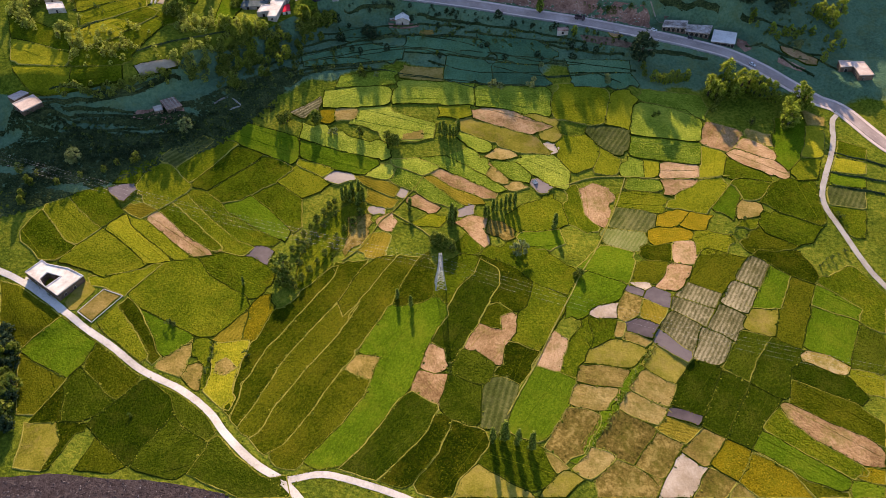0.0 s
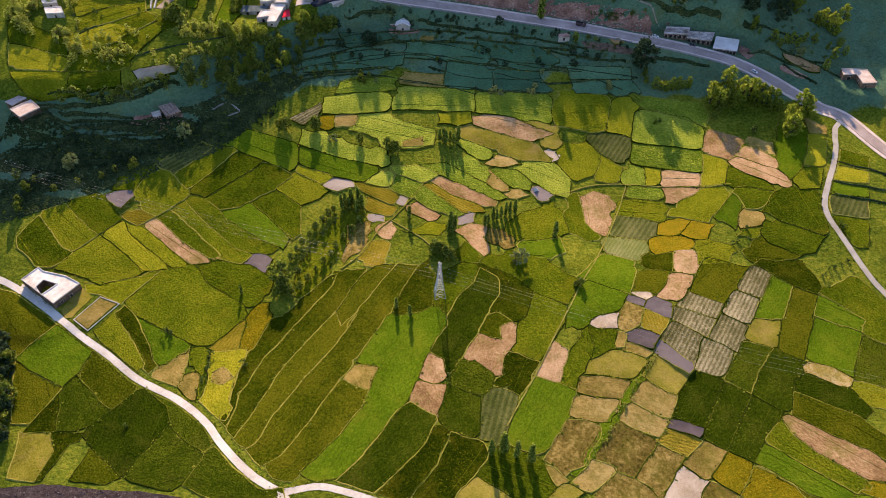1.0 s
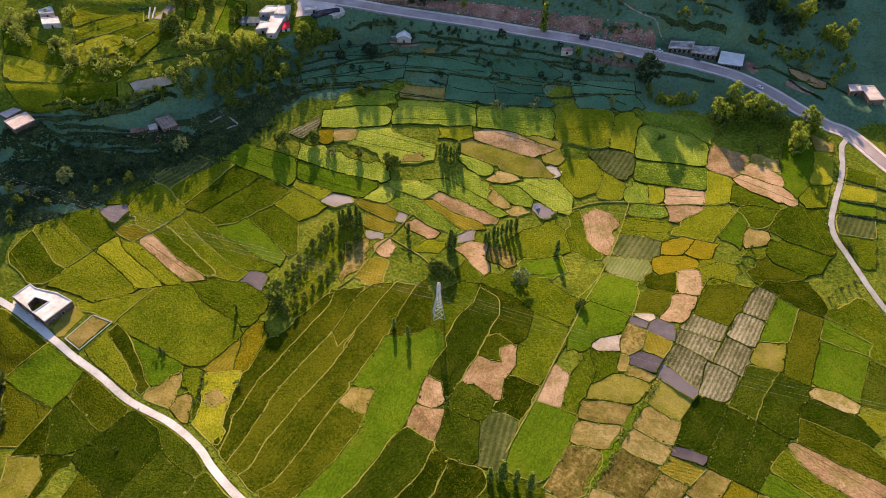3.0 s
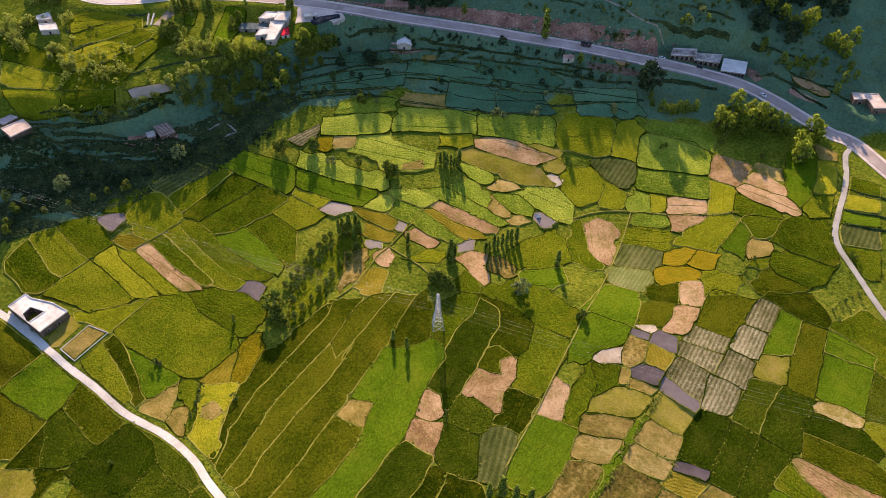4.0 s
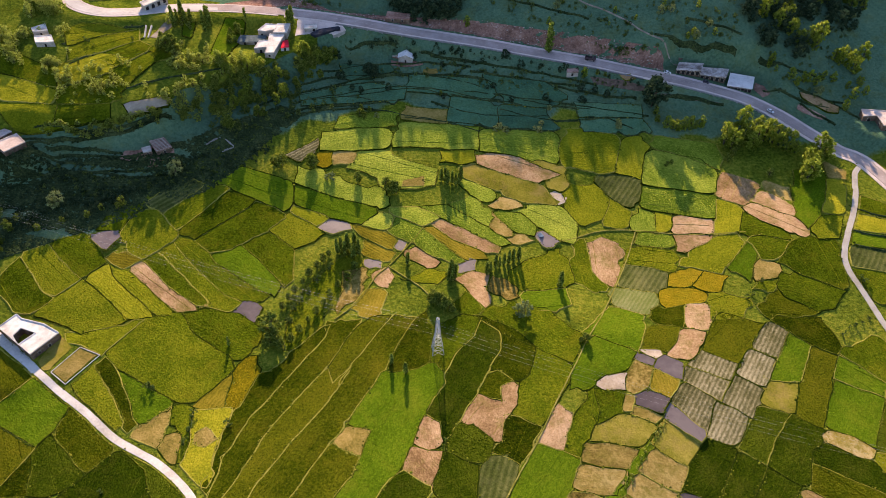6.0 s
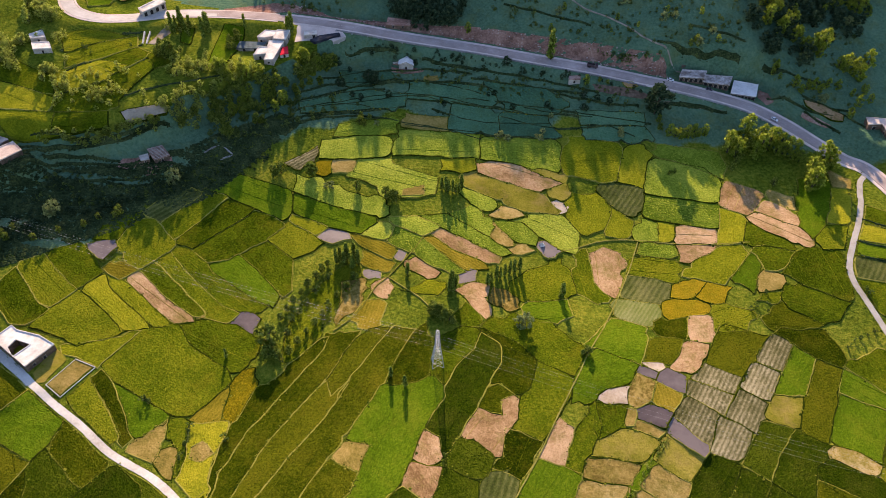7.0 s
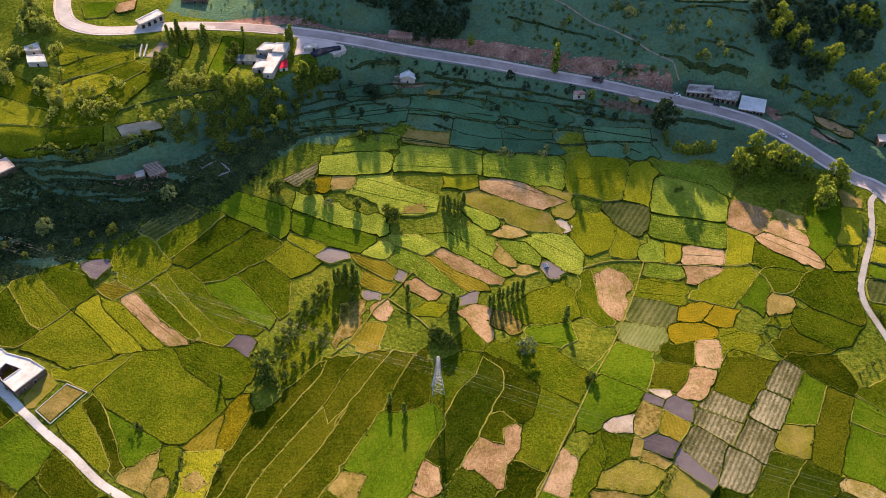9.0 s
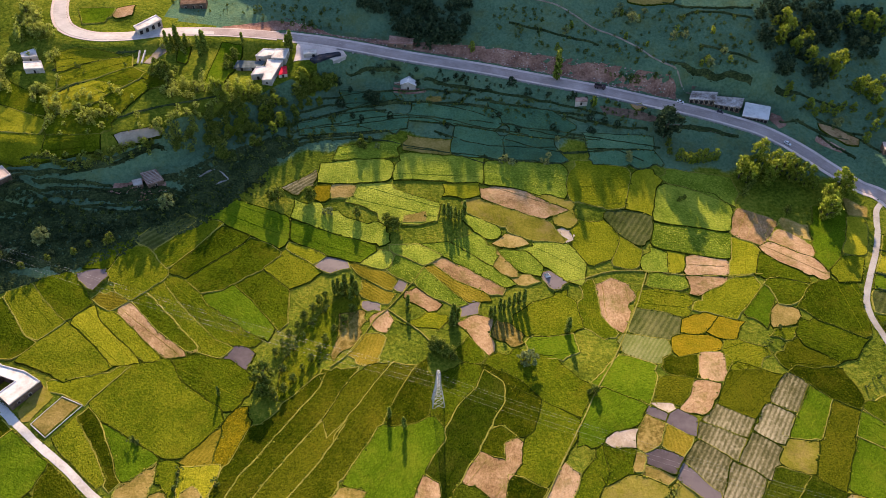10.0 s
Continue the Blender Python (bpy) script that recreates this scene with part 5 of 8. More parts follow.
LANES = [(along(q, 6)[:, :2], half) for q, half in ((LANE, 2.5), (SPUR, 2.3), (TRACK, 2.4))]


def clear_of_lanes(loop):
    """Keeps a plot's outline off the farm lanes, on the side where it lies."""
    mid = loop.mean(0)
    for line, half in LANES:
        way = np.gradient(line, axis=0)
        way /= np.linalg.norm(way, axis=1)[:, None]
        left = np.stack([-way[:, 1], way[:, 0]], 1)
        k = np.linalg.norm(line - mid, axis=1).argmin()
        side = np.sign((mid - line[k]) @ left[k])
        gap = np.linalg.norm(loop[:, None] - line[None], axis=2)
        k = gap.argmin(1)
        off = ((loop - line[k]) * left[k]).sum(1) * side
        near = (gap.min(1) < 7) & (off < half)
        loop = np.where(near[:, None], loop + left[k] * (side * (half - off))[:, None], loop)
    return loop


whole = [(k, dense_loop(p)) for k, p in PLANNED if "+" not in k]
for (kind, _), loop in zip(whole, meet([p for _, p in whole], [strip(LANE, 2.6), strip(SPUR, 2.5), strip(TRACK, 2.6)])):
    build_field(kind, clear_of_lanes(loop))
for kind, p in PLANNED:
    if "+" in kind:
        build_field(kind[0], dense_loop(p), 0.16)

# ---- grass tufts along the bunds ----
def tuft_shape(r, rnd):
    """A low ragged clump of grass and weeds."""
    v, f, n = [], [], 6
    for ring, (w, h) in enumerate(((1.0, -0.15), (0.7, 0.3))):
        for k in range(n):
            a = 6.2832 * (k + 0.5 * ring) / n
            q = r * w * rnd.uniform(0.65, 1.3)
            v.append((math.cos(a) * q, math.sin(a) * q, r * h * rnd.uniform(0.6, 1.3)))
    v.append((rnd.uniform(-0.2, 0.2) * r, rnd.uniform(-0.2, 0.2) * r, r * rnd.uniform(0.35, 0.6)))
    for k in range(n):
        k2 = (k + 1) % n
        f += [(k, k2, n + k), (k2, n + k2, n + k), (n + k, n + k2, 2 * n)]
    return v, f


def tufts(name, spots, label, material=TUFT):
    verts, faces, rnd = [], [], random.Random(5)
    for x, y, z, r in spots:
        v, f = tuft_shape(r, rnd)
        b = len(verts)
        verts += [(x + q[0], y + q[1], z + q[2]) for q in v]
        faces += [tuple(b + i for i in q) for q in f]
    return tagged(new(name, mesh(name, verts, faces, material)), label, "grass", kind="stuff")


rnd = random.Random(3)
spots = []
bank_spots = []


def bank(*points):
    """The grown-over riser of a terrace along a line, its unlit face put into the colour."""
    line = along(points, 10)
    wob = np.array([noise.noise_vector(Vector((q[0] * 0.1, q[1] * 0.1, 4)))[:2] for q in line])
    line = line + wob * 1.2
    w = 0.6 if line[:, 0].mean() < -120 and line[:, 1].mean() > 385 else 0.75
    v, f = ribbon(line, (1.3 * w, 0.5 * w, -0.3 * w, -0.9 * w), (-0.05, 0.95 * w, 0.9 * w, -0.35))
    v = [(x, y, z + 0.18 * noise.noise(Vector((x * 0.6, y * 0.6, 1)))) for x, y, z in v]
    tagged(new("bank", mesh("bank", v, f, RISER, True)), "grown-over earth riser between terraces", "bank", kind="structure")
    for a, b in zip(line, line[1:]):
        for _ in range(3):
            if rnd.random() < 0.7:
                q = a + (b - a) * rnd.random() + (rnd.uniform(-1, 1), rnd.uniform(-1, 1))
                bank_spots.append((q[0], q[1], float(terrain(*q)) + 0.2, rnd.uniform(0.3, 0.85)))


bank((-86.2, 430.8), (-52.5, 439.5), (-24.7, 445.8), (3.7, 442.0), (31.8, 438.0))
bank((-91.4, 443.9), (-68.0, 455.0), (-32.4, 458.1), (3.5, 456.6), (24.9, 453.6))
bank((-85.3, 423.1), (-58.6, 429.7), (-31.2, 435.8))
bank((-82.2, 456.6), (-54.6, 466.3), (-18.4, 468.0), (14.2, 464.7))
bank((28.3, 442.4), (59.8, 438.3), (94.3, 432.6), (122.1, 430.0))
bank((31.6, 431.3), (65.9, 423.0), (93.8, 426.2), (118.3, 427.7))
bank((67.3, 449.2), (95.2, 443.2), (116.2, 442.0))
bank((-11.2, 472.0), (25.0, 465.6), (57.1, 459.0), (92.2, 450.8))
bank((-112.0, 421.4), (-93.7, 435.2), (-67.2, 446.6), (-39.2, 451.5))
bank((-119.3, 405.6), (-97.9, 416.4), (-78.9, 426.4))
bank((-213.2, 363.7), (-183.4, 365.4), (-153.0, 370.9), (-130.3, 376.4))
bank((-221.8, 352.5), (-187.8, 358.9), (-152.3, 365.3), (-124.2, 377.4))
bank((-229.0, 345.6), (-194.6, 350.3), (-157.0, 356.6))
bank((-227.6, 332.1), (-200.5, 339.9), (-172.8, 347.4))
bank((-228.9, 319.0), (-202.8, 328.1), (-180.6, 331.9))
bank((-199.6, 369.4), (-175.6, 371.2), (-146.1, 379.9))
bank((131.2, 529.1), (155.2, 523.5), (187.8, 525.7))
bank((144.2, 519.0), (161.9, 520.3), (186.5, 517.7))
bank((199.1, 458.1), (218.3, 444.9), (233.8, 439.9))
bank((219.8, 453.3), (240.7, 441.0), (250.6, 430.7))
bank((34.5, 517.5), (62.9, 508.8), (90.6, 500.0))
bank((152.3, 496.6), (172.4, 491.2), (185.9, 486.8))
bank((131.0, 486.2), (158.5, 481.2), (183.1, 477.6))
bank((225.9, 356.7), (250.7, 344.5))
bank((218.7, 339.9), (245.9, 331.6))
bank((215.2, 329.2), (242.4, 322.2))
bank((126.8, 442.5), (144.5, 444.4), (168.7, 439.7))
bank((-90.4, 427.9), (-70.7, 436.9), (-46.1, 435.3))
bank((-50.8, 454.5), (-24.5, 458.3), (14.8, 456.5), (30.2, 450.4))
bank((-37.7, 444.4), (-6.9, 446.1), (24.0, 438.6), (45.5, 435.3))
bank((-9.6, 436.3), (19.3, 427.0), (61.8, 426.6))
bank((-27.3, 424.0), (-0.1, 419.9), (19.4, 413.3))
bank((-88.7, 416.4), (-68.1, 428.3), (-51.7, 430.1))
bank((-65.9, 479.5), (-44.6, 480.1), (-33.6, 478.2))
bank((-17.3, 474.2), (4.9, 468.8), (24.0, 466.5))
bank((-74.6, 443.7), (-54.0, 455.5), (-41.9, 459.1))
bank((-224.2, 377.5), (-194.1, 379.7), (-175.6, 386.9), (-160.6, 394.0))
bank((198.0, 476.1), (214.0, 468.6), (235.8, 463.0))
bank((217.8, 443.4), (229.1, 432.6), (235.1, 426.7))
bank((217.9, 453.9), (230.7, 447.3), (243.8, 444.3))
bank((82.9, 425.3), (96.2, 426.0), (112.2, 419.9))
bank((130.0, 443.9), (148.0, 442.6), (166.3, 440.1))
bank((-228.6, 371.3), (-205.6, 374.0), (-179.2, 383.5), (-154.9, 396.5))
bank((-228.0, 356.0), (-210.5, 365.8), (-191.5, 369.7), (-160.8, 365.8))
bank((-228.2, 350.4), (-196.8, 358.1), (-165.1, 358.0), (-138.5, 367.7))
bank((-215.9, 368.1), (-195.0, 372.9), (-177.8, 373.2))
bank((-226.5, 438.6), (-206.8, 454.3), (-187.2, 465.4))
bank((-218.0, 421.7), (-206.7, 434.4), (-184.1, 453.4))
bank((-212.5, 404.5), (-196.6, 422.0), (-174.9, 443.7))
bank((-202.9, 393.0), (-182.8, 405.8), (-161.7, 417.9), (-128.7, 435.6))
bank((-225.9, 367.8), (-205.6, 374.0), (-179.2, 383.5), (-154.9, 396.5))
bank((-98.2, 412.6), (-77.2, 422.3), (-51.7, 427.4), (-25.2, 424.0))
bank((-78.7, 434.0), (-53.1, 442.9), (-26.6, 447.5), (0.5, 445.5))
bank((-54.2, 453.7), (-27.2, 458.9), (0.2, 454.8), (20.6, 449.0))
bank((10.6, 444.6), (34.0, 442.2), (60.4, 435.4), (86.6, 432.3))
bank((-25.1, 422.3), (1.1, 420.0), (27.2, 417.2), (62.8, 415.3))
bank((13.7, 461.4), (34.1, 457.4), (54.3, 453.5), (81.1, 449.9))
bank((127.5, 444.1), (147.4, 443.4), (167.0, 440.1))
bank((-226.2, 353.7), (-210.5, 365.8), (-191.5, 369.7), (-160.8, 365.8))
bank((-227.2, 349.1), (-196.8, 358.1), (-165.1, 358.0), (-138.5, 367.7))
bank((-219.9, 341.6), (-185.8, 350.1), (-143.7, 352.1))
bank((-221.0, 329.2), (-195.7, 336.6), (-161.9, 345.8))
bank((-215.4, 367.4), (-195.0, 372.9), (-177.8, 373.2))
bank((-143.3, 390.0), (-121.6, 386.7), (-100.6, 388.5))
for kind, loop, zl, height, area in FIELDS:
    for q, z in zip(loop, zl):
        weed = noise.noise(Vector((q[0] * 0.05, q[1] * 0.05, 9)))
        for _ in range(3):
            if rnd.random() < 0.45 + 0.7 * weed:
                spots.append((q[0] + rnd.uniform(-1.1, 1.1), q[1] + rnd.uniform(-1.1, 1.1), z + 0.05, rnd.uniform(0.14, 0.36) * (1.9 if rnd.random() < 0.08 else 1)))
for line, half in LANES:
    for a, b in zip(line, line[1:]):
        for _ in range(int(np.linalg.norm(b - a) * 2.6)):
            q = a + (b - a) * rnd.random()
            d = (b - a) / np.linalg.norm(b - a)
            q = q + np.array([-d[1], d[0]]) * rnd.choice((-1, 1)) * (half - 0.75 + abs(rnd.gauss(0, 0.55)))
            spots.append((q[0], q[1], float(terrain(*q)) + 0.12, rnd.uniform(0.14, 0.4) * (1.8 if rnd.random() < 0.06 else 1)))
tufts("verge_grass", spots, "olive weeds and grass tufts along the field banks")

# rank weeds over the slope under the upper village, coloured dark for its shade
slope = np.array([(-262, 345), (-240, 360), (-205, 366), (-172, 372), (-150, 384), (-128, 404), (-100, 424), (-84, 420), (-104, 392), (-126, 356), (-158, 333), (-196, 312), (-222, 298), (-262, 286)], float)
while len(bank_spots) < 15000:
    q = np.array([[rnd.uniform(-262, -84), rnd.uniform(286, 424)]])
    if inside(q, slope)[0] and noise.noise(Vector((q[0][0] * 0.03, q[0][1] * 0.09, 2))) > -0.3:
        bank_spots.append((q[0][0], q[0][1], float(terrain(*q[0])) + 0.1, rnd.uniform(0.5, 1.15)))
tufts("bank_weeds", bank_spots, "weeds on risers and bluff slope, coloured dark for shade", RISER)

# ---- standing crop ----
def mesh_of_clumps(name, at, size, material, seed):
    """Many small ragged clumps in one mesh. at: places; size: their radii."""
    rnd, gen = random.Random(seed), np.random.default_rng(seed)
    shapes = []
    for _ in range(8):
        n, v = 5, []
        for k in range(n):
            a, q = 6.2832 * (k + rnd.uniform(-0.3, 0.3)) / n, rnd.uniform(0.6, 1.3)
            v.append((math.cos(a) * q, math.sin(a) * q, -0.08))
        v.append((rnd.uniform(-0.3, 0.3), rnd.uniform(-0.3, 0.3), rnd.uniform(0.14, 0.36)))
        shapes.append((v, [(k, (k + 1) % n, n) for k in range(n)]))
    verts, tris, base = [], [], 0
    which = gen.integers(0, 8, len(at))
    for k, (v, f) in enumerate(shapes):
        sel = which == k
        p, r = at[sel], size[sel]
        co = p[:, None, :] + np.array(v)[None] * r[:, None, None]
        idx = np.array(f)[None] + base + (np.arange(len(p)) * len(v))[:, None, None]
        verts.append(co.reshape(-1, 3))
        tris.append(idx.reshape(-1, 3))
        base += len(p) * len(v)
    verts, tris = np.concatenate(verts), np.concatenate(tris)
    me = bpy.data.meshes.new(name)
    me.vertices.add(len(verts))
    me.vertices.foreach_set("co", verts.ravel())
    me.loops.add(tris.size)
    me.loops.foreach_set("vertex_index", tris.ravel().astype(np.int32))
    me.polygons.add(len(tris))
    me.polygons.foreach_set("loop_start", np.arange(0, tris.size, 3, dtype=np.int32))
    me.update(calc_edges=True)
    me.materials.append(material)
    return me


STANDING = {"d": (0.7, 0.38, "dark green crop clumps"), "m": (0.8, 0.32, "olive crop clumps"), "n": (0.8, 0.32, "mid green crop clumps"), "f": (0.8, 0.3, "light green crop clumps"), "y": (0.7, 0.28, "ripening yellow-green crop clumps"), "o": (0.8, 0.36, "golden crop clumps"), "g": (0.9, 0.32, "bright green crop clumps"), "e": (0.9, 0.3, "shade-tinted green crop clumps"), "l": (2.5, 0.5, "dry weed clumps")}
crop_gen = np.random.default_rng(4)
for kind, (each, big, label) in STANDING.items():
    places, sizes = [], []
    for k, loop, zl, height, area in FIELDS:
        if k != kind:
            continue
        lo, hi = loop.min(0), loop.max(0)
        n = int((hi - lo).prod() / each)
        q = lo + crop_gen.random((n, 2)) * (hi - lo)
        q = q[inside(q, loop_offset(loop, 0.8))]
        if len(q):
            places.append(np.c_[q, height(q)])
            sizes.append(big * crop_gen.uniform(0.5, 1.15, len(q)))
    if places:
        tagged(new("crop_clumps", mesh_of_clumps("crop_clumps", np.concatenate(places), np.concatenate(sizes), CROP[kind][1], 7)), label + " standing in the fields", "crop", kind="stuff")

# ---- trees ----
def limb(verts, faces, a, b, ra, rb):
    a, b = Vector(a), Vector(b)
    d = (b - a).normalized()
    u = d.orthogonal().normalized()
    w = d.cross(u)
    n, s = 6, len(verts)
    for c, r in ((a, ra), (b, rb)):
        for k in range(n):
            t = 6.2832 * k / n
            verts.append(c + (u * math.cos(t) + w * math.sin(t)) * r)
    faces += [(s + k, s + (k + 1) % n, s + n + (k + 1) % n, s + n + k) for k in range(n)]


SHAPES = {  # crown: width and lowest leaf against height 1, clumps, clump size, leaves a clump, leaf size
    "broad": (0.34, 0.14, 36, 0.125, 24, 0.045),
    "bright": (0.36, 0.06, 30, 0.11, 34, 0.034),
    "dark": (0.38, 0.12, 28, 0.135, 20, 0.046),
    "poplar": (0.105, 0.05, 44, 0.075, 20, 0.034),
    "sunny": (0.25, 0.04, 40, 0.09, 34, 0.029),
    "shrub": (0.5, 0.05, 12, 0.2, 16, 0.075),
    "pale": (0.5, 0.1, 26, 0.14, 30, 0.045),
}
TREE_WORDS = {
    "broad": ("tree", "leafy green broad-crowned tree at the field edge", "tree"),
    "bright": ("fruit_tree", "sunlit yellow-green bushy fruit tree on the terraces", "fruit tree"),
    "dark": ("tree", "tree on the wooded hillside, dark green deepened for shade", "tree"),
    "poplar": ("poplar", "tall slender green poplar tree", "poplar"),
    "sunny": ("tree", "tall yellow-green broadleaf tree near the highway", "tree"),
    "shrub": ("shrub", "low green shrub on the grassy bank", "shrub"),
    "pale": ("willow", "silvery pale green willow bush", "willow"),
}
PROTO = {}


def make_tree(kind, seed):
    """A tree one metre high: a tapered trunk with limbs, and a crown of leaf clumps."""
    rnd = random.Random(seed * 31 + len(kind))
    wide, low, clumps, size, leaves, leaf = SHAPES[kind]
    tv, tf, lv, lf = [], [], [], []
    lean = Vector((rnd.uniform(-0.04, 0.04), rnd.uniform(-0.04, 0.04), 0))
    tall = 0.9 if kind == "poplar" else 0.62
    r0 = 0.02 if kind == "poplar" else 0.026
    last = Vector((0, 0, -0.06))
    for k in range(4):
        nxt = Vector((rnd.uniform(-0.015, 0.015), rnd.uniform(-0.015, 0.015), tall * (k + 1) / 4)) + lean * (k + 1) / 4
        limb(tv, tf, last, nxt, r0 * (1 - k * 0.22), r0 * (1 - (k + 1) * 0.22))
        last = nxt
    lobes = [(rnd.uniform(0, 6.28), rnd.uniform(0.7, 1.25)) for _ in range(4)]
    for c in range(clumps):
        h = low + (1 - low) * ((c + rnd.random()) / clumps)
        s = (h - low) / (1 - low)
        girth = wide * (math.sin(math.pi * min(1, 0.12 + s * 0.86)) ** 0.7) if kind != "poplar" else wide * (1.15 - 0.85 * s) * min(1, 0.4 + s * 4)
        a = rnd.random() * 6.28
        girth *= max(w * math.cos((a - at) / 2) ** 2 for at, w in lobes) * 0.6 + 0.5
        rad = girth * math.sqrt(rnd.uniform(0.15, 1))
        centre = Vector((math.cos(a) * rad, math.sin(a) * rad, h * 0.94)) + lean * h
        if rad > 0.4 * girth and c % 2 == 0:
            limb(tv, tf, (lean.x * h * 0.6, lean.y * h * 0.6, max(0.08, h * 0.6)), centre, r0 * 0.35, r0 * 0.08)
        cs = size * rnd.uniform(0.7, 1.25)
        core, b = (0.66 if kind == "poplar" else 0.5) * cs, len(lv)
        for ring, (w, up) in enumerate(((0.75, -0.5), (1.0, 0.15), (0.6, 0.75))):
            for k in range(5):
                t = 6.2832 * (k + 0.5 * ring) / 5
                q = core * w * rnd.uniform(0.75, 1.25)
                lv.append(centre + Vector((math.cos(t) * q, math.sin(t) * q, core * up * rnd.uniform(0.8, 1.2))))
        lv += [centre + Vector((0, 0, core * 1.05)), centre + Vector((0, 0, -core * 0.8))]
        for k in range(5):
            k2 = (k + 1) % 5
            lf += [(b + k, b + k2, b + 5 + k), (b + k2, b + 5 + k2, b + 5 + k), (b + 5 + k, b + 5 + k2, b + 10 + k), (b + 5 + k2, b + 10 + k2, b + 10 + k), (b + 10 + k, b + 10 + k2, b + 15), (b + k2, b + k, b + 16)]
        for _ in range(leaves):
            d = Vector((rnd.gauss(0, 1), rnd.gauss(0, 1), rnd.gauss(0, 0.75))).normalized() * cs * rnd.uniform(0.45, 1.0)
            at = centre + d
            nrm = (d.normalized() + Vector((rnd.uniform(-0.8, 0.8), rnd.uniform(-0.8, 0.8), rnd.uniform(-0.3, 0.9)))).normalized()
            u = nrm.orthogonal().normalized()
            u.rotate(Matrix.Rotation(rnd.random() * 6.28, 3, nrm))
            w = nrm.cross(u)
            e = leaf * rnd.uniform(0.6, 1.3)
            b = len(lv)
            lv += [at - u * e, at + w * e * 0.6 + nrm * e * 0.15, at + u * e, at - w * e * 0.6 + nrm * e * 0.15]
            lf.append((b, b + 1, b + 2, b + 3))
    name, label, cat = TREE_WORDS[kind]
    ob = tagged(new(name), label, cat, {"poplar": "poplar rows", "shrub": "shrubs", "pale": "willow bushes", "bright": "fruit trees"}.get(kind, "trees"))
    part("trunk", mesh("trunk", tv, tf, BARK, True), ob)
    part("crown", mesh("crown", lv, lf, LEAF[kind]), ob)
    return ob


tree_rnd = random.Random(11)


def plant(kind, x, y, h):
    seed = tree_rnd.randrange(3 if kind in ("poplar", "broad", "shrub") else 2)
    z = float(terrain(x, y))
    w = h * tree_rnd.uniform(0.9, 1.15)
    m = Matrix.LocRotScale((x, y, z + 0.1), Euler((0, 0, tree_rnd.random() * 6.28)), (w, w, h))
    if (kind, seed) not in PROTO:
        PROTO[kind, seed] = make_tree(kind, seed)
        PROTO[kind, seed].matrix_basis = m
        return
    ob = copy_thing(PROTO[kind, seed], Matrix())
    ob.matrix_basis = m


def trees(kind, h, *places):
    for x, y in places:
        plant(kind, x, y, h * tree_rnd.uniform(0.65, 1.25))


def wood(name, kind, count, low, high, label, *outline):
    """Far trees or bushes that nobody could count, joined in one mesh."""
    rnd = random.Random(count)
    p, verts, faces, made = np.array(outline, float), [], [], 0
    lo, hi = p.min(0), p.max(0)
    shapes = [make_tree(kind, k) for k in (7, 8)]
    data = []
    for ob in shapes:
        me = [c for c in ob.children if c.name.startswith("crown")][0].data
        co = np.array([tuple(q.co) for q in me.vertices])
        data.append((co, [tuple(q.vertices) for q in me.polygons]))
        for c in list(ob.children):
            bpy.data.objects.remove(c)
        bpy.data.objects.remove(ob)
    while made < count:
        q = np.array([[rnd.uniform(lo[0], hi[0]), rnd.uniform(lo[1], hi[1])]])
        if not inside(q, p)[0] or min((q[0][0] - r[0]) ** 2 + (q[0][1] - r[1]) ** 2 for r in HIGHWAY_LINE) < 110:
            continue
        co, fs = data[rnd.randrange(2)]
        h, a = rnd.uniform(low, high), rnd.random() * 6.28
        turned = co * (h, h, h) @ np.array([[math.cos(a), math.sin(a), 0], [-math.sin(a), math.cos(a), 0], [0, 0, 1]])
        base = sum(len(v) for v in verts)
        faces += [tuple(i + base for i in q) for q in fs]
        verts.append(turned + (q[0][0], q[0][1], float(terrain(*q[0])) - 0.1 * h))
        made += 1
    me = mesh(name, np.concatenate(verts), faces, LEAF[kind])
    return tagged(new(name, me), label, "woodland", kind="stuff")


def grove(kind, count, low, high, *outline):
    p, made, tries = np.array(outline, float), 0, 0
    lo, hi = p.min(0), p.max(0)
    while made < count and tries < count * 40:
        tries += 1
        q = np.array([[tree_rnd.uniform(lo[0], hi[0]), tree_rnd.uniform(lo[1], hi[1])]])
        if any(math.hypot(q[0][0] - px, q[0][1] - py + 5) < r + 5 for px, py, _, r in PLOTS) or math.hypot(q[0][0] + 234, q[0][1] - 386) < 17:
            continue
        if inside(q, p)[0] and min((q[0][0] - r[0]) ** 2 + (q[0][1] - r[1]) ** 2 for r in HIGHWAY_LINE) > 110:
            plant(kind, q[0][0], q[0][1], tree_rnd.uniform(low, high))
            made += 1


trees("broad", 5.5, (-76.5, 278.5), (-74.3, 284.2), (-71.8, 290.0), (-69.2, 295.5), (-66.4, 300.7), (-63.6, 305.9), (-61.0, 310.8), (-58.6, 314.9))
trees("poplar", 10.5, (-54.4, 317.4), (-52.8, 319.0), (-50.7, 316.6), (-49.3, 319.9), (-47.3, 317.4), (-45.8, 320.7), (-43.6, 316.6), (-45.7, 313.3))
trees("broad", 5.5, (-68.8, 258.6), (-65.9, 264.7), (-63.0, 270.8), (-60.1, 276.4), (-57.2, 282.1), (-54.6, 287.8), (-51.3, 294.0), (-47.9, 300.4))
trees("broad", 5.5, (-44.4, 306.0))
trees("broad", 11, (-78.1, 256.8), (-76.3, 258.9), (-74.3, 256.1), (-78.2, 263.8))
trees("shrub", 4, (-71.8, 254.1), (-72.0, 269.3), (-71.0, 278.6), (-68.9, 283.1), (-65.6, 290.1), (-62.0, 297.2), (-56.7, 306.0))
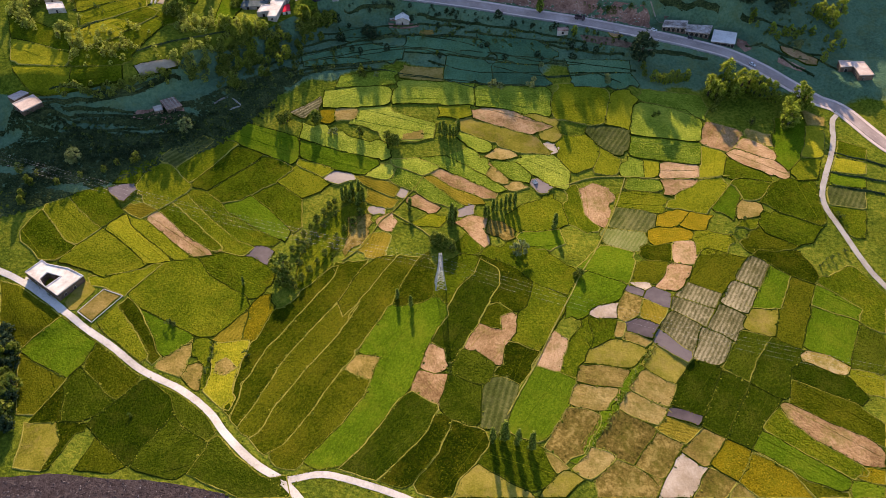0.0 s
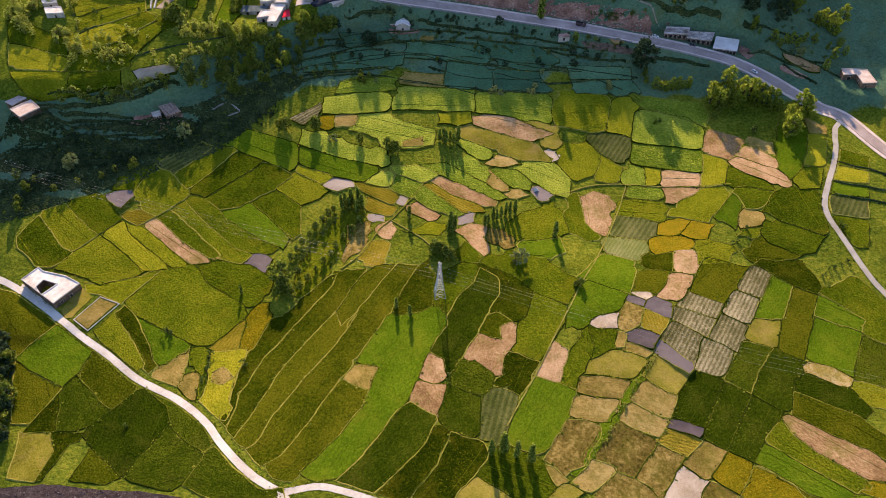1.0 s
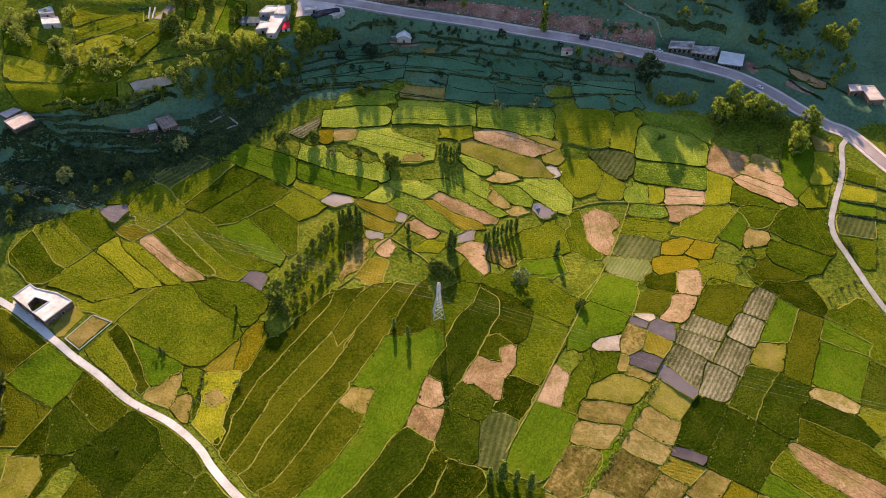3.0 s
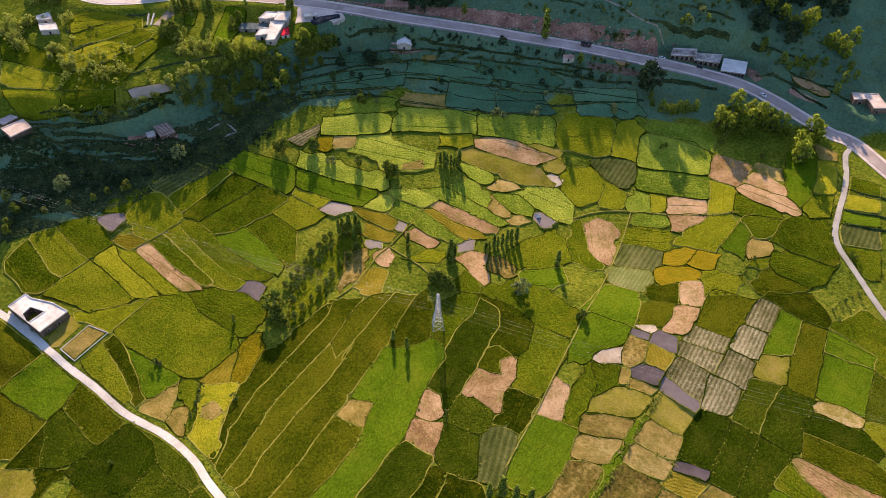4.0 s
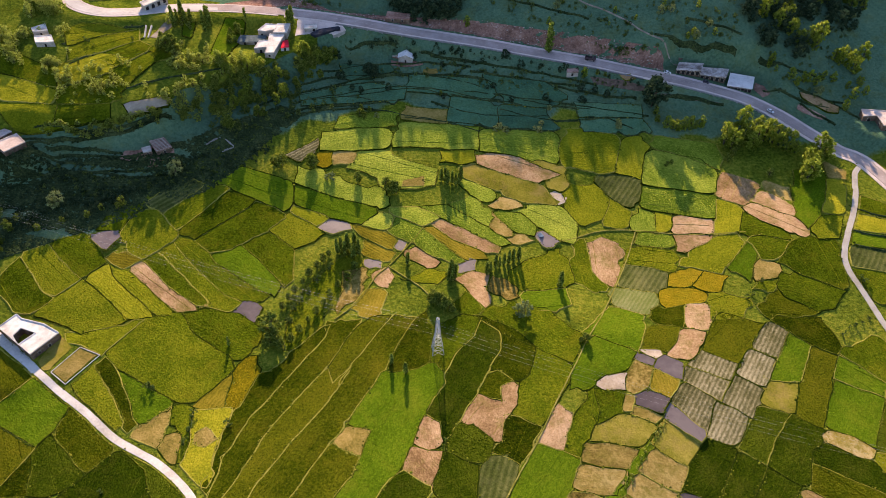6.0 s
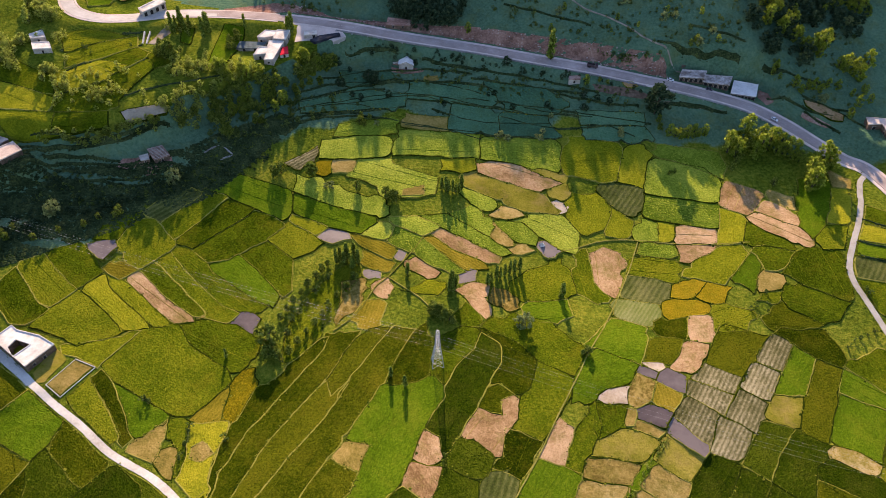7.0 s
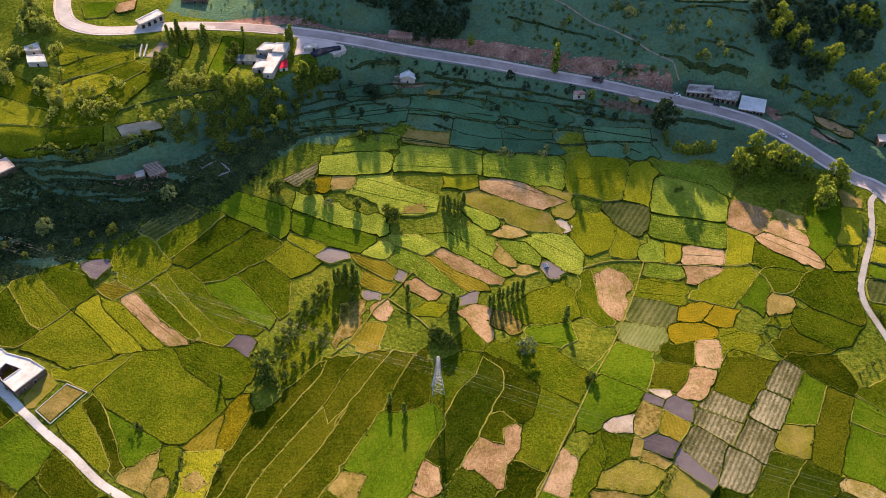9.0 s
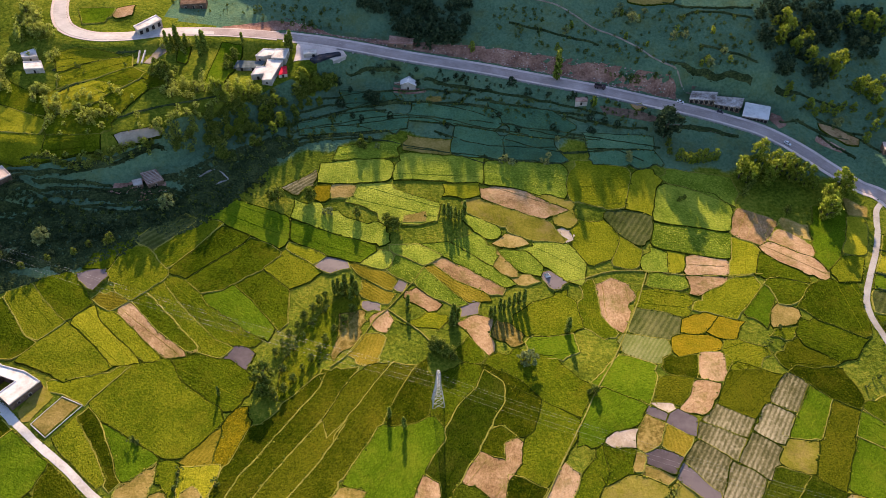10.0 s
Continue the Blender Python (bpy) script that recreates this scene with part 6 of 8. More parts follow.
trees("poplar", 10, (24.2, 307.7), (26.6, 309.6), (29.0, 310.7), (31.4, 312.6), (33.8, 313.7), (36.3, 315.7), (38.7, 316.8), (22.4, 305.0))
trees("poplar", 11.5, (3.0, 298.7), (4.7, 298.0), (6.2, 300.5), (4.1, 302.0))
trees("broad", 7, (-4.9, 284.1), (-3.2, 283.0), (-1.5, 281.9), (0.2, 280.9), (1.8, 279.8), (3.5, 279.1), (5.2, 278.0), (-4.1, 286.5))
trees("broad", 7, (-0.4, 283.5), (2.9, 282.1))
trees("poplar", 9, (-2.1, 372.9), (-0.1, 372.1), (1.8, 371.3), (3.8, 371.4), (5.7, 370.6), (7.6, 371.7), (8.9, 373.7))
trees("poplar", 8, (-17.9, 309.8), (-21.5, 245.8), (-15.1, 240.9), (-97.2, 255.4))
trees("poplar", 12, (59.3, 299.4))
trees("broad", 5, (67.7, 263.6), (65.5, 262.7))
trees("pale", 7, (39.7, 278.3), (37.0, 279.7))
trees("pale", 4, (32.0, 415.6), (55.2, 414.4), (103.2, 419.4), (-66.1, 370.0), (-62.9, 370.2), (29.3, 414.6), (52.5, 416.1))
trees("broad", 5, (-52.0, 420.4), (-49.2, 419.7), (131.1, 394.3), (128.1, 392.3))
trees("broad", 7, (-96.4, 377.4), (-94.0, 376.0), (-92.0, 377.9), (-76.2, 379.5), (-74.1, 378.8), (-49.1, 369.3), (-28.5, 362.3), (-26.6, 361.4))
trees("broad", 7, (-32.8, 364.8))
trees("broad", 9, (-110.6, 412.8), (-107.6, 414.3), (-125.8, 401.6), (-123.2, 401.2))
trees("pale", 8, (-201.5, 335.2), (-203.1, 333.9), (-146.8, 363.0))
trees("sunny", 16, (168.6, 418.5), (174.4, 412.6), (179.2, 417.4), (184.2, 412.4), (189.6, 415.4), (177.4, 423.0))
trees("sunny", 13.5, (186.6, 421.0), (193.2, 418.4), (169.2, 409.0), (165.4, 412.2), (193.4, 411.0), (180.2, 408.6))
trees("sunny", 11, (197.0, 416.0), (200.4, 413.2), (203.7, 410.2), (196.9, 409.6), (200.9, 406.7), (205.6, 405.6))
trees("sunny", 15, (212.0, 398.5), (214.4, 395.4), (218.3, 397.9), (207.5, 391.7), (210.5, 388.6), (204.3, 384.8), (218.0, 402.1), (221.2, 399.3))
trees("sunny", 15, (205.6, 380.7))
trees("sunny", 8, (132.3, 422.0), (135.7, 421.4), (139.1, 420.8), (142.8, 421.9), (146.3, 422.1), (149.9, 423.2), (153.6, 424.3), (138.9, 424.1))
trees("sunny", 8, (147.8, 425.6))
trees("dark", 15, (122.9, 438.3), (124.9, 437.2), (126.6, 439.7))
trees("broad", 6, (126.8, 431.6), (127.2, 425.8), (164.9, 398.8), (168.6, 403.7), (172.1, 407.6), (185.6, 385.3))
plant("poplar", 64.2, 478.4, 21)
trees("shrub", 2.4, (151.2, 294.5), (154.6, 296.7), (159.5, 293.7), (160.9, 304.9), (192.0, 272.8), (196.0, 276.9), (199.1, 277.9), (202.9, 279.6))
trees("shrub", 2.6, (206.8, 281.7), (211.2, 307.6), (212.0, 304.6))
trees("sunny", 13, (206.7, 509.3), (210.2, 511.9), (202.4, 501.7), (216.9, 502.9), (221.3, 505.8), (213.2, 498.7), (210.5, 496.5), (222.6, 496.3))
trees("sunny", 13, (218.8, 492.2), (227.8, 486.4), (232.5, 489.1), (234.6, 484.7), (238.2, 491.3), (206.0, 514.2))
trees("sunny", 7, (206.5, 467.3), (216.9, 456.1), (221.5, 458.8), (229.6, 457.3), (241.6, 461.1), (257.5, 458.4), (259.0, 451.4), (259.6, 460.8))
trees("sunny", 12, (255.0, 474.9), (260.7, 477.5), (256.5, 469.9), (249.6, 476.7), (266.1, 481.8), (250.9, 525.8), (256.0, 528.4), (268.3, 525.3))
trees("sunny", 12, (275.1, 529.9), (276.1, 523.5), (265.1, 528.2))
trees("pale", 6, (231.3, 451.1), (228.7, 450.1), (266.6, 516.9), (261.0, 515.2), (223.0, 480.2), (142.5, 501.6), (135.5, 500.4), (156.3, 483.0))
trees("pale", 6, (165.4, 490.6), (111.8, 515.4), (101.7, 521.1), (69.9, 508.7))
trees("broad", 9, (-87.0, 462.1), (-82.9, 462.6), (-79.4, 466.4), (-75.5, 466.6), (-82.7, 467.6), (-77.8, 469.2), (-73.0, 469.7), (-88.7, 456.1))
trees("broad", 9, (-91.8, 456.1))
trees("poplar", 12.5, (-168.2, 474.5), (-165.9, 476.6), (-163.0, 474.3), (-160.8, 476.6), (-169.4, 470.8), (-151.3, 478.9), (-148.8, 476.0), (-150.9, 470.6))
trees("poplar", 12.5, (-99.7, 486.5), (-102.4, 485.9), (-129.2, 485.5))
trees("broad", 7, (-135.2, 470.4), (-132.4, 465.9), (-132.7, 476.6), (-134.0, 462.2))
trees("broad", 10, (-171.2, 444.1), (-167.0, 442.8), (-163.7, 444.6), (-170.3, 450.1))
trees("shrub", 3, (-215.2, 445.8), (-213.0, 444.1), (-189.1, 450.9), (-213.0, 424.9), (-208.7, 440.6))
trees("poplar", 12.5, (20.6, 169.0), (25.3, 169.3), (30.8, 167.7), (36.3, 165.8))
trees("broad", 9, (-199.6, 214.9), (-195.1, 208.6), (-195.4, 202.7), (-190.6, 199.6), (-190.9, 193.8), (-186.3, 189.5), (-188.2, 185.4), (-183.1, 179.8))
trees("broad", 9, (-185.0, 175.8), (-180.2, 175.8), (-201.4, 208.9), (-196.0, 194.0), (-189.9, 179.9), (-191.5, 211.5), (-184.4, 193.7))
trees("shrub", 3, (-88.7, 212.6), (-104.5, 217.3), (-104.0, 209.3), (-104.4, 203.0), (-127.1, 229.8), (-124.3, 228.9), (-131.6, 180.1))
trees("dark", 5, (-47.4, 454.1), (-44.8, 456.1), (-3.5, 464.4), (-21.1, 472.8), (35.8, 469.0), (44.4, 462.4), (82.6, 446.2), (90.8, 444.5))
trees("dark", 5, (97.4, 442.0), (83.7, 437.1), (-69.7, 471.6), (-62.4, 466.9))
trees("dark", 7, (-49.5, 459.1), (-46.9, 457.1), (-52.0, 460.0), (-45.2, 461.1), (-67.9, 453.2), (-65.1, 452.4), (-53.0, 440.5), (-36.3, 444.0))
trees("dark", 4, (-58.3, 443.6), (-2.3, 438.9), (24.7, 447.0), (28.1, 447.9), (39.1, 437.2), (60.0, 439.3), (62.9, 436.9), (81.7, 438.2))
trees("dark", 4, (10.8, 467.0), (16.0, 466.2), (21.2, 467.2))
trees("broad", 4, (-4.0, 441.0), (-51.6, 425.9), (-46.6, 425.4), (93.0, 457.7), (98.0, 456.3))
trees("sunny", 6, (84.8, 456.6), (107.0, 502.9), (119.8, 497.2), (138.6, 506.7), (155.0, 485.0), (155.7, 482.8), (203.9, 472.8), (205.1, 472.8))
trees("pale", 4, (103.1, 421.7), (232.5, 454.0), (104.9, 525.9), (111.2, 523.8), (119.9, 521.4))
trees("sunny", 8, (200.7, 514.8), (207.1, 512.1), (210.6, 501.8), (216.5, 507.6), (223.0, 515.5), (221.8, 500.8), (226.5, 489.9), (232.0, 487.2), (236.8, 492.5), (222.5, 488.1))
trees("sunny", 8, (246.3, 478.5), (253.0, 483.2), (257.5, 479.5), (258.7, 470.8), (213.9, 459.7), (226.0, 459.1), (235.4, 462.2), (249.7, 456.7), (250.8, 448.1), (243.4, 439.2), (258.0, 461.8), (203.4, 471.6))
trees("sunny", 9, (253.9, 530.3), (261.0, 535.5), (264.9, 528.0), (272.1, 536.6), (275.9, 532.9), (244.1, 519.8))
trees("sunny", 5, (139.0, 502.4), (151.5, 484.1), (154.6, 484.7), (105.8, 520.6), (116.1, 517.4), (131.0, 520.5), (102.7, 494.5), (168.3, 484.8), (159.8, 504.0))
trees("sunny", 7, (11.5, 498.0), (64.2, 496.2), (73.6, 512.6))
trees("pale", 4, (-42.0, 420.8), (31.1, 416.1), (35.2, 413.4), (56.5, 419.9), (102.7, 419.4), (61.9, 431.4))
grove("bright", 26, 2.9, 5.3, (-216, 419), (-181, 434), (-170, 408), (-184, 394), (-207, 388))
grove("bright", 26, 2.4, 4.4, (-214, 378), (-182, 387), (-142, 412), (-145, 406), (-183, 384), (-205, 376))
grove("bright", 35, 3.3, 6.3, (-168, 446), (-127, 446), (-90, 464), (-79, 458), (-114, 439), (-144, 428), (-163, 429))
grove("bright", 26, 2.9, 5.8, (-175, 396), (-142, 418), (-125, 423), (-126, 407), (-147, 402), (-157, 397))
grove("bright", 22, 3.8, 6.8, (-268, 449), (-234, 446), (-224, 421), (-237, 415), (-259, 424))
wood("scrub", "shrub", 120, 1.2, 4, "low green bushes scattered over grass", (-140, 395), (-117, 430), (-60, 450), (-52, 434), (-91, 415), (-120, 392))
wood("scrub", "shrub", 130, 1, 3, "low green bushes scattered over grass", (-83, 461), (-11, 470), (75, 456), (114, 456), (116, 444), (60, 443), (-32, 456))
wood("scrub", "shrub", 170, 0.8, 2.4, "low green bushes scattered over grass", (-215, 361), (-165, 365), (-124, 378), (-128, 361), (-177, 342), (-219, 342))
grove("broad", 6, 4, 7, (-211, 318), (-197, 329), (-176, 336), (-159, 346), (-160, 342), (-182, 328), (-199, 315))
grove("broad", 7, 4, 7, (-231, 326), (-215, 331), (-211, 309), (-223, 301))
wood("woodland", "dark", 75, 7, 12, "dark green woodland adding darkness to the shaded hillside", (-65, 542), (9, 538), (9, 510), (-1, 498), (-22, 496), (-41, 514), (-60, 520))
wood("woodland", "dark", 70, 6, 11, "dark green woodland adding darkness to the shaded hillside", (192, 529), (248, 542), (248, 500), (220, 474), (197, 478), (188, 502))
wood("scrub", "shrub", 260, 0.8, 3, "low green bushes scattered over grass", (16, 530), (187, 519), (183, 478), (150, 481), (87, 488), (34, 505))
wood("scrub", "shrub", 30, 1.5, 3, "low green bushes scattered over grass", (83, 486), (117, 479), (139, 479), (114, 477))
grove("bright", 22, 4.8, 8.8, (-262, 493), (-241, 489), (-235, 464), (-251, 470))
grove("bright", 20, 3.3, 6.3, (-243, 459), (-227, 453), (-212, 407), (-212, 390), (-228, 414))
wood("scrub", "shrub", 24, 2, 4, "low green bushes scattered over grass", (-137, 529), (-68, 532), (-67, 516), (-116, 508))
wood("scrub", "bright", 90, 0.7, 1.6, "low green bushes scattered over grass", (96, 223), (98, 221), (74, 182), (59, 165), (57, 167), (71, 184))
wood("scrub", "shrub", 160, 0.8, 2.5, "low green bushes scattered over grass", (188, 528), (279, 546), (260, 463), (233, 436), (206, 462))
wood("scrub", "shrub", 60, 0.8, 2.5, "low green bushes scattered over grass", (-187, 538), (-61, 539), (-60, 520), (-116, 513), (-180, 513))
wood("woodland", "dark", 30, 5, 9, "dark green woodland adding darkness to the shaded hillside", (248, 538), (281, 542), (273, 505), (249, 505))
wood("woodland", "dark", 46, 6, 9, "dark green woodland adding darkness to the shaded hillside", (-224, 228), (-198, 225), (-189, 208), (-184, 191), (-178, 177), (-180, 164), (-197, 164))
grove("broad", 34, 3.5, 6.5, (-232, 378), (-205, 377), (-182, 387), (-157, 396), (-145, 411), (-126, 431), (-90, 464), (-83, 464), (-120, 431), (-139, 411), (-155, 395), (-182, 384), (-205, 374))
wood("woodland", "broad", 44, 5, 8, "dark green woodland adding darkness to the shaded hillside", (-137, 423), (-117, 438), (-83, 463), (-68, 460), (-94, 440), (-118, 419), (-136, 406))
# low dark bushes added to darken the shaded slope below the village
wood("woodland", "dark", 300, 1.2, 3, "dark green woodland adding darkness to the shaded hillside", (-243, 365), (-208, 368), (-165, 369), (-125, 382), (-95, 398), (-103, 381), (-128, 361), (-177, 340), (-216, 333), (-233, 330))
wood("woodland", "dark", 60, 2, 5, "dark green woodland adding darkness to the shaded hillside", (-233, 330), (-205, 334), (-167, 348), (-151, 357), (-163, 342), (-196, 325), (-226, 312))
grove("bright", 41, 2.9, 5.8, (-170, 456), (-126, 449), (-98, 453), (-100, 445), (-129, 427), (-158, 422), (-165, 437))
grove("bright", 35, 2.9, 5.8, (-159, 413), (-129, 431), (-125, 418), (-141, 404), (-159, 394))
grove("bright", 31, 2.4, 4.9, (-222, 423), (-187, 415), (-174, 402), (-206, 396), (-216, 401))
grove("bright", 24, 2.9, 6.3, (-261, 449), (-231, 450), (-220, 418), (-232, 422), (-251, 421))
grove("bright", 31, 2.4, 4.4, (-220, 379), (-194, 383), (-164, 393), (-161, 391), (-194, 377), (-219, 373))
grove("bright", 14, 4.8, 7.8, (-246, 489), (-236, 466), (-252, 460), (-264, 484))
grove("bright", 11, 2.9, 4.9, (-186, 472), (-163, 482), (-145, 478), (-160, 468))
grove("sunny", 8, 7, 11, (-104, 476), (-83, 475), (-73, 472), (-76, 467), (-98, 456))
grove("sunny", 34, 6, 11, (-136, 438), (-106, 449), (-94, 447), (-100, 422), (-127, 413))
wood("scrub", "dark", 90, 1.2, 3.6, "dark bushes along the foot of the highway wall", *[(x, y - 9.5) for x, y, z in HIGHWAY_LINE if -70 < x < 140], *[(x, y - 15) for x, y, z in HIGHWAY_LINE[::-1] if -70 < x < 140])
# trees on the crest above the hillside, which shade the terraces at the foot
wood("woodland", "broad", 64, 4, 9, "green trees along the crest of the hill", (-110, 678), (20, 684), (175, 680), (175, 696), (20, 700), (-110, 694))

# ---- houses ----
def prism(outline, z0, z1, hole=()):
    """Walls and a lid over an outline, with an open court if hole is given: wall and lid verts and faces."""
    p = np.array(outline, float)
    if np.sum(p[:, 0] * np.roll(p[:, 1], -1) - p[:, 1] * np.roll(p[:, 0], -1)) < 0:
        p = p[::-1]
    loops = [p]
    if len(hole):
        q = np.array(hole, float)
        if np.sum(q[:, 0] * np.roll(q[:, 1], -1) - q[:, 1] * np.roll(q[:, 0], -1)) > 0:
            q = q[::-1]
        loops.append(q)
    wv, wf = [], []
    for l in loops:
        n, s = len(l), len(wv)
        wv += [(x, y, z0) for x, y in l] + [(x, y, z1) for x, y in l]
        wf += [(s + i, s + (i + 1) % n, s + n + (i + 1) % n, s + n + i) for i in range(n)]
    allp, k = np.concatenate(loops), 0
    faces = []
    for l in loops:
        faces.append(list(range(k, k + len(l))))
        k += len(l)
    edges = [(f[i], f[(i + 1) % len(f)]) for f in faces for i in range(len(f))]
    vs, _, fs, *_ = delaunay_2d_cdt([Vector(q) for q in allp], edges, [], 0, 1e-4)
    xy = np.array([tuple(q) for q in vs])
    mids = np.array([xy[list(f)].mean(0) for f in fs])
    keep = inside(mids, p) & (~inside(mids, loops[1]) if len(loops) > 1 else True)
    return wv, wf, xy, [tuple(f) for f, k2 in zip(fs, keep) if k2], loops


def box(w, d, h, x=0.0, y=0.0, z=0.0):
    v = [(x + sx * w / 2, y + sy * d / 2, z + sz * h) for sz in (0, 1) for sx, sy in ((-1, -1), (1, -1), (1, 1), (-1, 1))]
    return v, [(0, 3, 2, 1), (4, 5, 6, 7), (0, 1, 5, 4), (1, 2, 6, 5), (2, 3, 7, 6), (3, 0, 4, 7)]


def joined(*shapes):
    v, f = [], []
    for a, b in shapes:
        f += [tuple(len(v) + i for i in q) for q in b]
        v += list(a)
    return v, f


def opening(house, a, b, at, w, h, sill, z0, name, label):
    """A dark door or window, its frame proud of the wall from a to b."""
    a, b = np.array(a, float), np.array(b, float)
    d = (b - a) / np.linalg.norm(b - a)
    nrm = np.array([d[1], -d[0]])
    c = a + (b - a) * at + nrm * 0.05
    ang = math.degrees(math.atan2(d[1], d[0]))
    turn = pose(c[0], c[1], z0 + sill, 0, 0, ang)
    ob = part(name, mesh(name, *box(w, 0.06, h), SHADE), house, label)
    ob.matrix_basis = turn
    fr = part("frame", mesh("frame", *joined(box(w + 0.3, 0.1, 0.14, 0, -0.02, h), box(0.14, 0.1, h, -w / 2 - 0.07, -0.02), box(0.14, 0.1, h, w / 2 + 0.07, -0.02)), PLASTER), ob)


def flat_house(outline, z0, high, label, roof=WHITEWASH, wall=PLASTER, hole=(), doors=(), rim=0.35, name="house", over=0.0):
    """A flat-roofed house with a low parapet. doors: (wall, 0 being the sunless front, place along it, width, height, sill)."""
    house = tagged(new(name), label, "house", "houses")
    wv, wf, xy, lid, loops = prism(outline, z0 - 1.5, z0 + high, hole)
    part("wall", mesh("wall", wv, wf, wall), house)
    top = z0 + high + 0.02
    part("roof", mesh("roof", [(x, y, top) for x, y in xy], lid, roof), house, "flat roof slab")
    for l in loops:
        n = len(l)
        inner = loop_offset(l, 0.3)
        ring = np.concatenate([np.c_[loop_offset(l, -0.1 - over), np.full(n, top - 0.25)], np.c_[loop_offset(l, -0.1 - over), np.full(n, top + rim)], np.c_[inner, np.full(n, top + rim)], np.c_[inner, np.full(n, top - 0.05)]])
        part("parapet", mesh("parapet", ring, [(k * n + i, k * n + (i + 1) % n, (k + 1) * n + (i + 1) % n, (k + 1) * n + i) for k in range(3) for i in range(n)], roof), house)
    p = loops[0]
    order = sorted(range(len(p)), key=lambda i: -(p[(i + 1) % len(p)] - p[i])[0])
    for w, at, wide, tall, sill in doors:
        w = order[w]
        opening(house, p[w], p[(w + 1) % len(p)], at, wide, tall, sill, z0, "door" if sill < 0.3 else "window", "dark open doorway" if sill < 0.3 else "dark window")
    return house


def patch(name, material, label, category, lift, *outline, kind="structure"):
    """A thin slab laid over the land."""
    p = np.array(outline, float)
    if np.sum(p[:, 0] * np.roll(p[:, 1], -1) - p[:, 1] * np.roll(p[:, 0], -1)) < 0:
        p = p[::-1]
    dense = []
    for a, b in zip(p, np.roll(p, -1, 0)):
        n = max(1, int(np.linalg.norm(b - a) / 1.5))
        dense += [a + (b - a) * k / n for k in range(n)]
    loop = np.array(dense)
    loop = loop + np.array([noise.noise_vector(Vector((q[0] * 0.25, q[1] * 0.25, 2)))[:2] for q in loop]) * 0.5
    lo, hi = loop.min(0), loop.max(0)
    ax, ay = np.meshgrid(np.arange(lo[0], hi[0], 1.6), np.arange(lo[1], hi[1], 1.6))
    grid = np.stack([ax.ravel(), ay.ravel()], 1)
    grid = grid[inside(grid, loop_offset(loop, 0.6))]
    n = len(loop)
    vs, _, fs, *_ = delaunay_2d_cdt([Vector(q) for q in np.concatenate([loop, grid])], [], [list(range(n))], 1, 1e-4)
    xy = np.array([tuple(q) for q in vs])
    z = terrain(xy[:, 0], xy[:, 1]) + lift
    skirt = np.c_[loop, terrain(loop[:, 0], loop[:, 1]) - 0.4]
    verts = np.concatenate([np.c_[xy, z], skirt])
    m = len(xy)
    faces = [tuple(f) for f in fs] + [(m + i, m + (i + 1) % n, (i + 1) % n, i) for i in range(n)]
    return tagged(new(name, mesh(name, verts, faces, material)), label, category, kind=kind)


SHOPROOF = surface("stained_white_roof", three((0.2, 0.15, 0.12), (0.46, 0.39, 0.34), (0.68, 0.61, 0.55), 0.38, 0.5, 0.6), big=0.2, small=1.0, bump=0.1, vary=0.05, deep=0.4)
PINKROOF = surface("pinkish_roof", three((0.34, 0.26, 0.21), (0.52, 0.42, 0.36), (0.66, 0.57, 0.5)), big=0.2, small=1.0, bump=0.15, vary=0.06, deep=0.4)
RED = surface("red_cloth", three((0.5, 0.02, 0.03), (0.62, 0.03, 0.05), (0.7, 0.06, 0.08)), big=0.5, small=2, bump=0.2, vary=0)
RIBS = surface("ribbed_rusty_sheet", three((0.16, 0.09, 0.065), (0.3, 0.185, 0.14), (0.44, 0.3, 0.24)), big=0.3, small=1.5, bump=0.5, vary=0.05, rows=0.25, pitch=0.9)
NET = surface("grey_shade_net", three((0.06, 0.08, 0.08), (0.1, 0.125, 0.125), (0.16, 0.18, 0.18)), big=0.4, small=2, bump=0.2, vary=0.05)
DARKSHEET = surface("dark_tarpaulin", three((0.02, 0.022, 0.03), (0.035, 0.038, 0.048), (0.06, 0.062, 0.07)), big=0.4, small=2, bump=0.3, vary=0.05)
FARMCOURT = [(-192.8, 251.8), (-190.8, 256.2), (-183.2, 253.6), (-188.3, 246.7)]
flat_house([(-201.4, 256.3), (-196.1, 264.3), (-192.5, 261.7), (-181.1, 258.8), (-172.7, 254.0), (-180.9, 241.5)], 2.2, 4.0, "white flat-roofed farmhouse round a small courtyard", hole=FARMCOURT, wall=MUD, doors=((0, 0.3, 1.2, 2.1, 0), (0, 0.7, 1.2, 1.1, 1.0), (1, 0.25, 1.2, 1.1, 1.0), (1, 0.6, 1.3, 2.1, 0)))
tagged(new("wall", mesh("wall", *joined(*[box(2.6, 1.6, 2.6, *FARMCOURT[0], 2.2)]), MUD)), "low mud store inside the farmhouse court", "store")
patch("pavement", CONCRETE, "grey concrete apron before the farmhouse", "pavement", 0.12, (-203.3, 257.7), (-183.0, 242.6), (-176.1, 236.4), (-178.4, 233.7), (-202.5, 253.9))


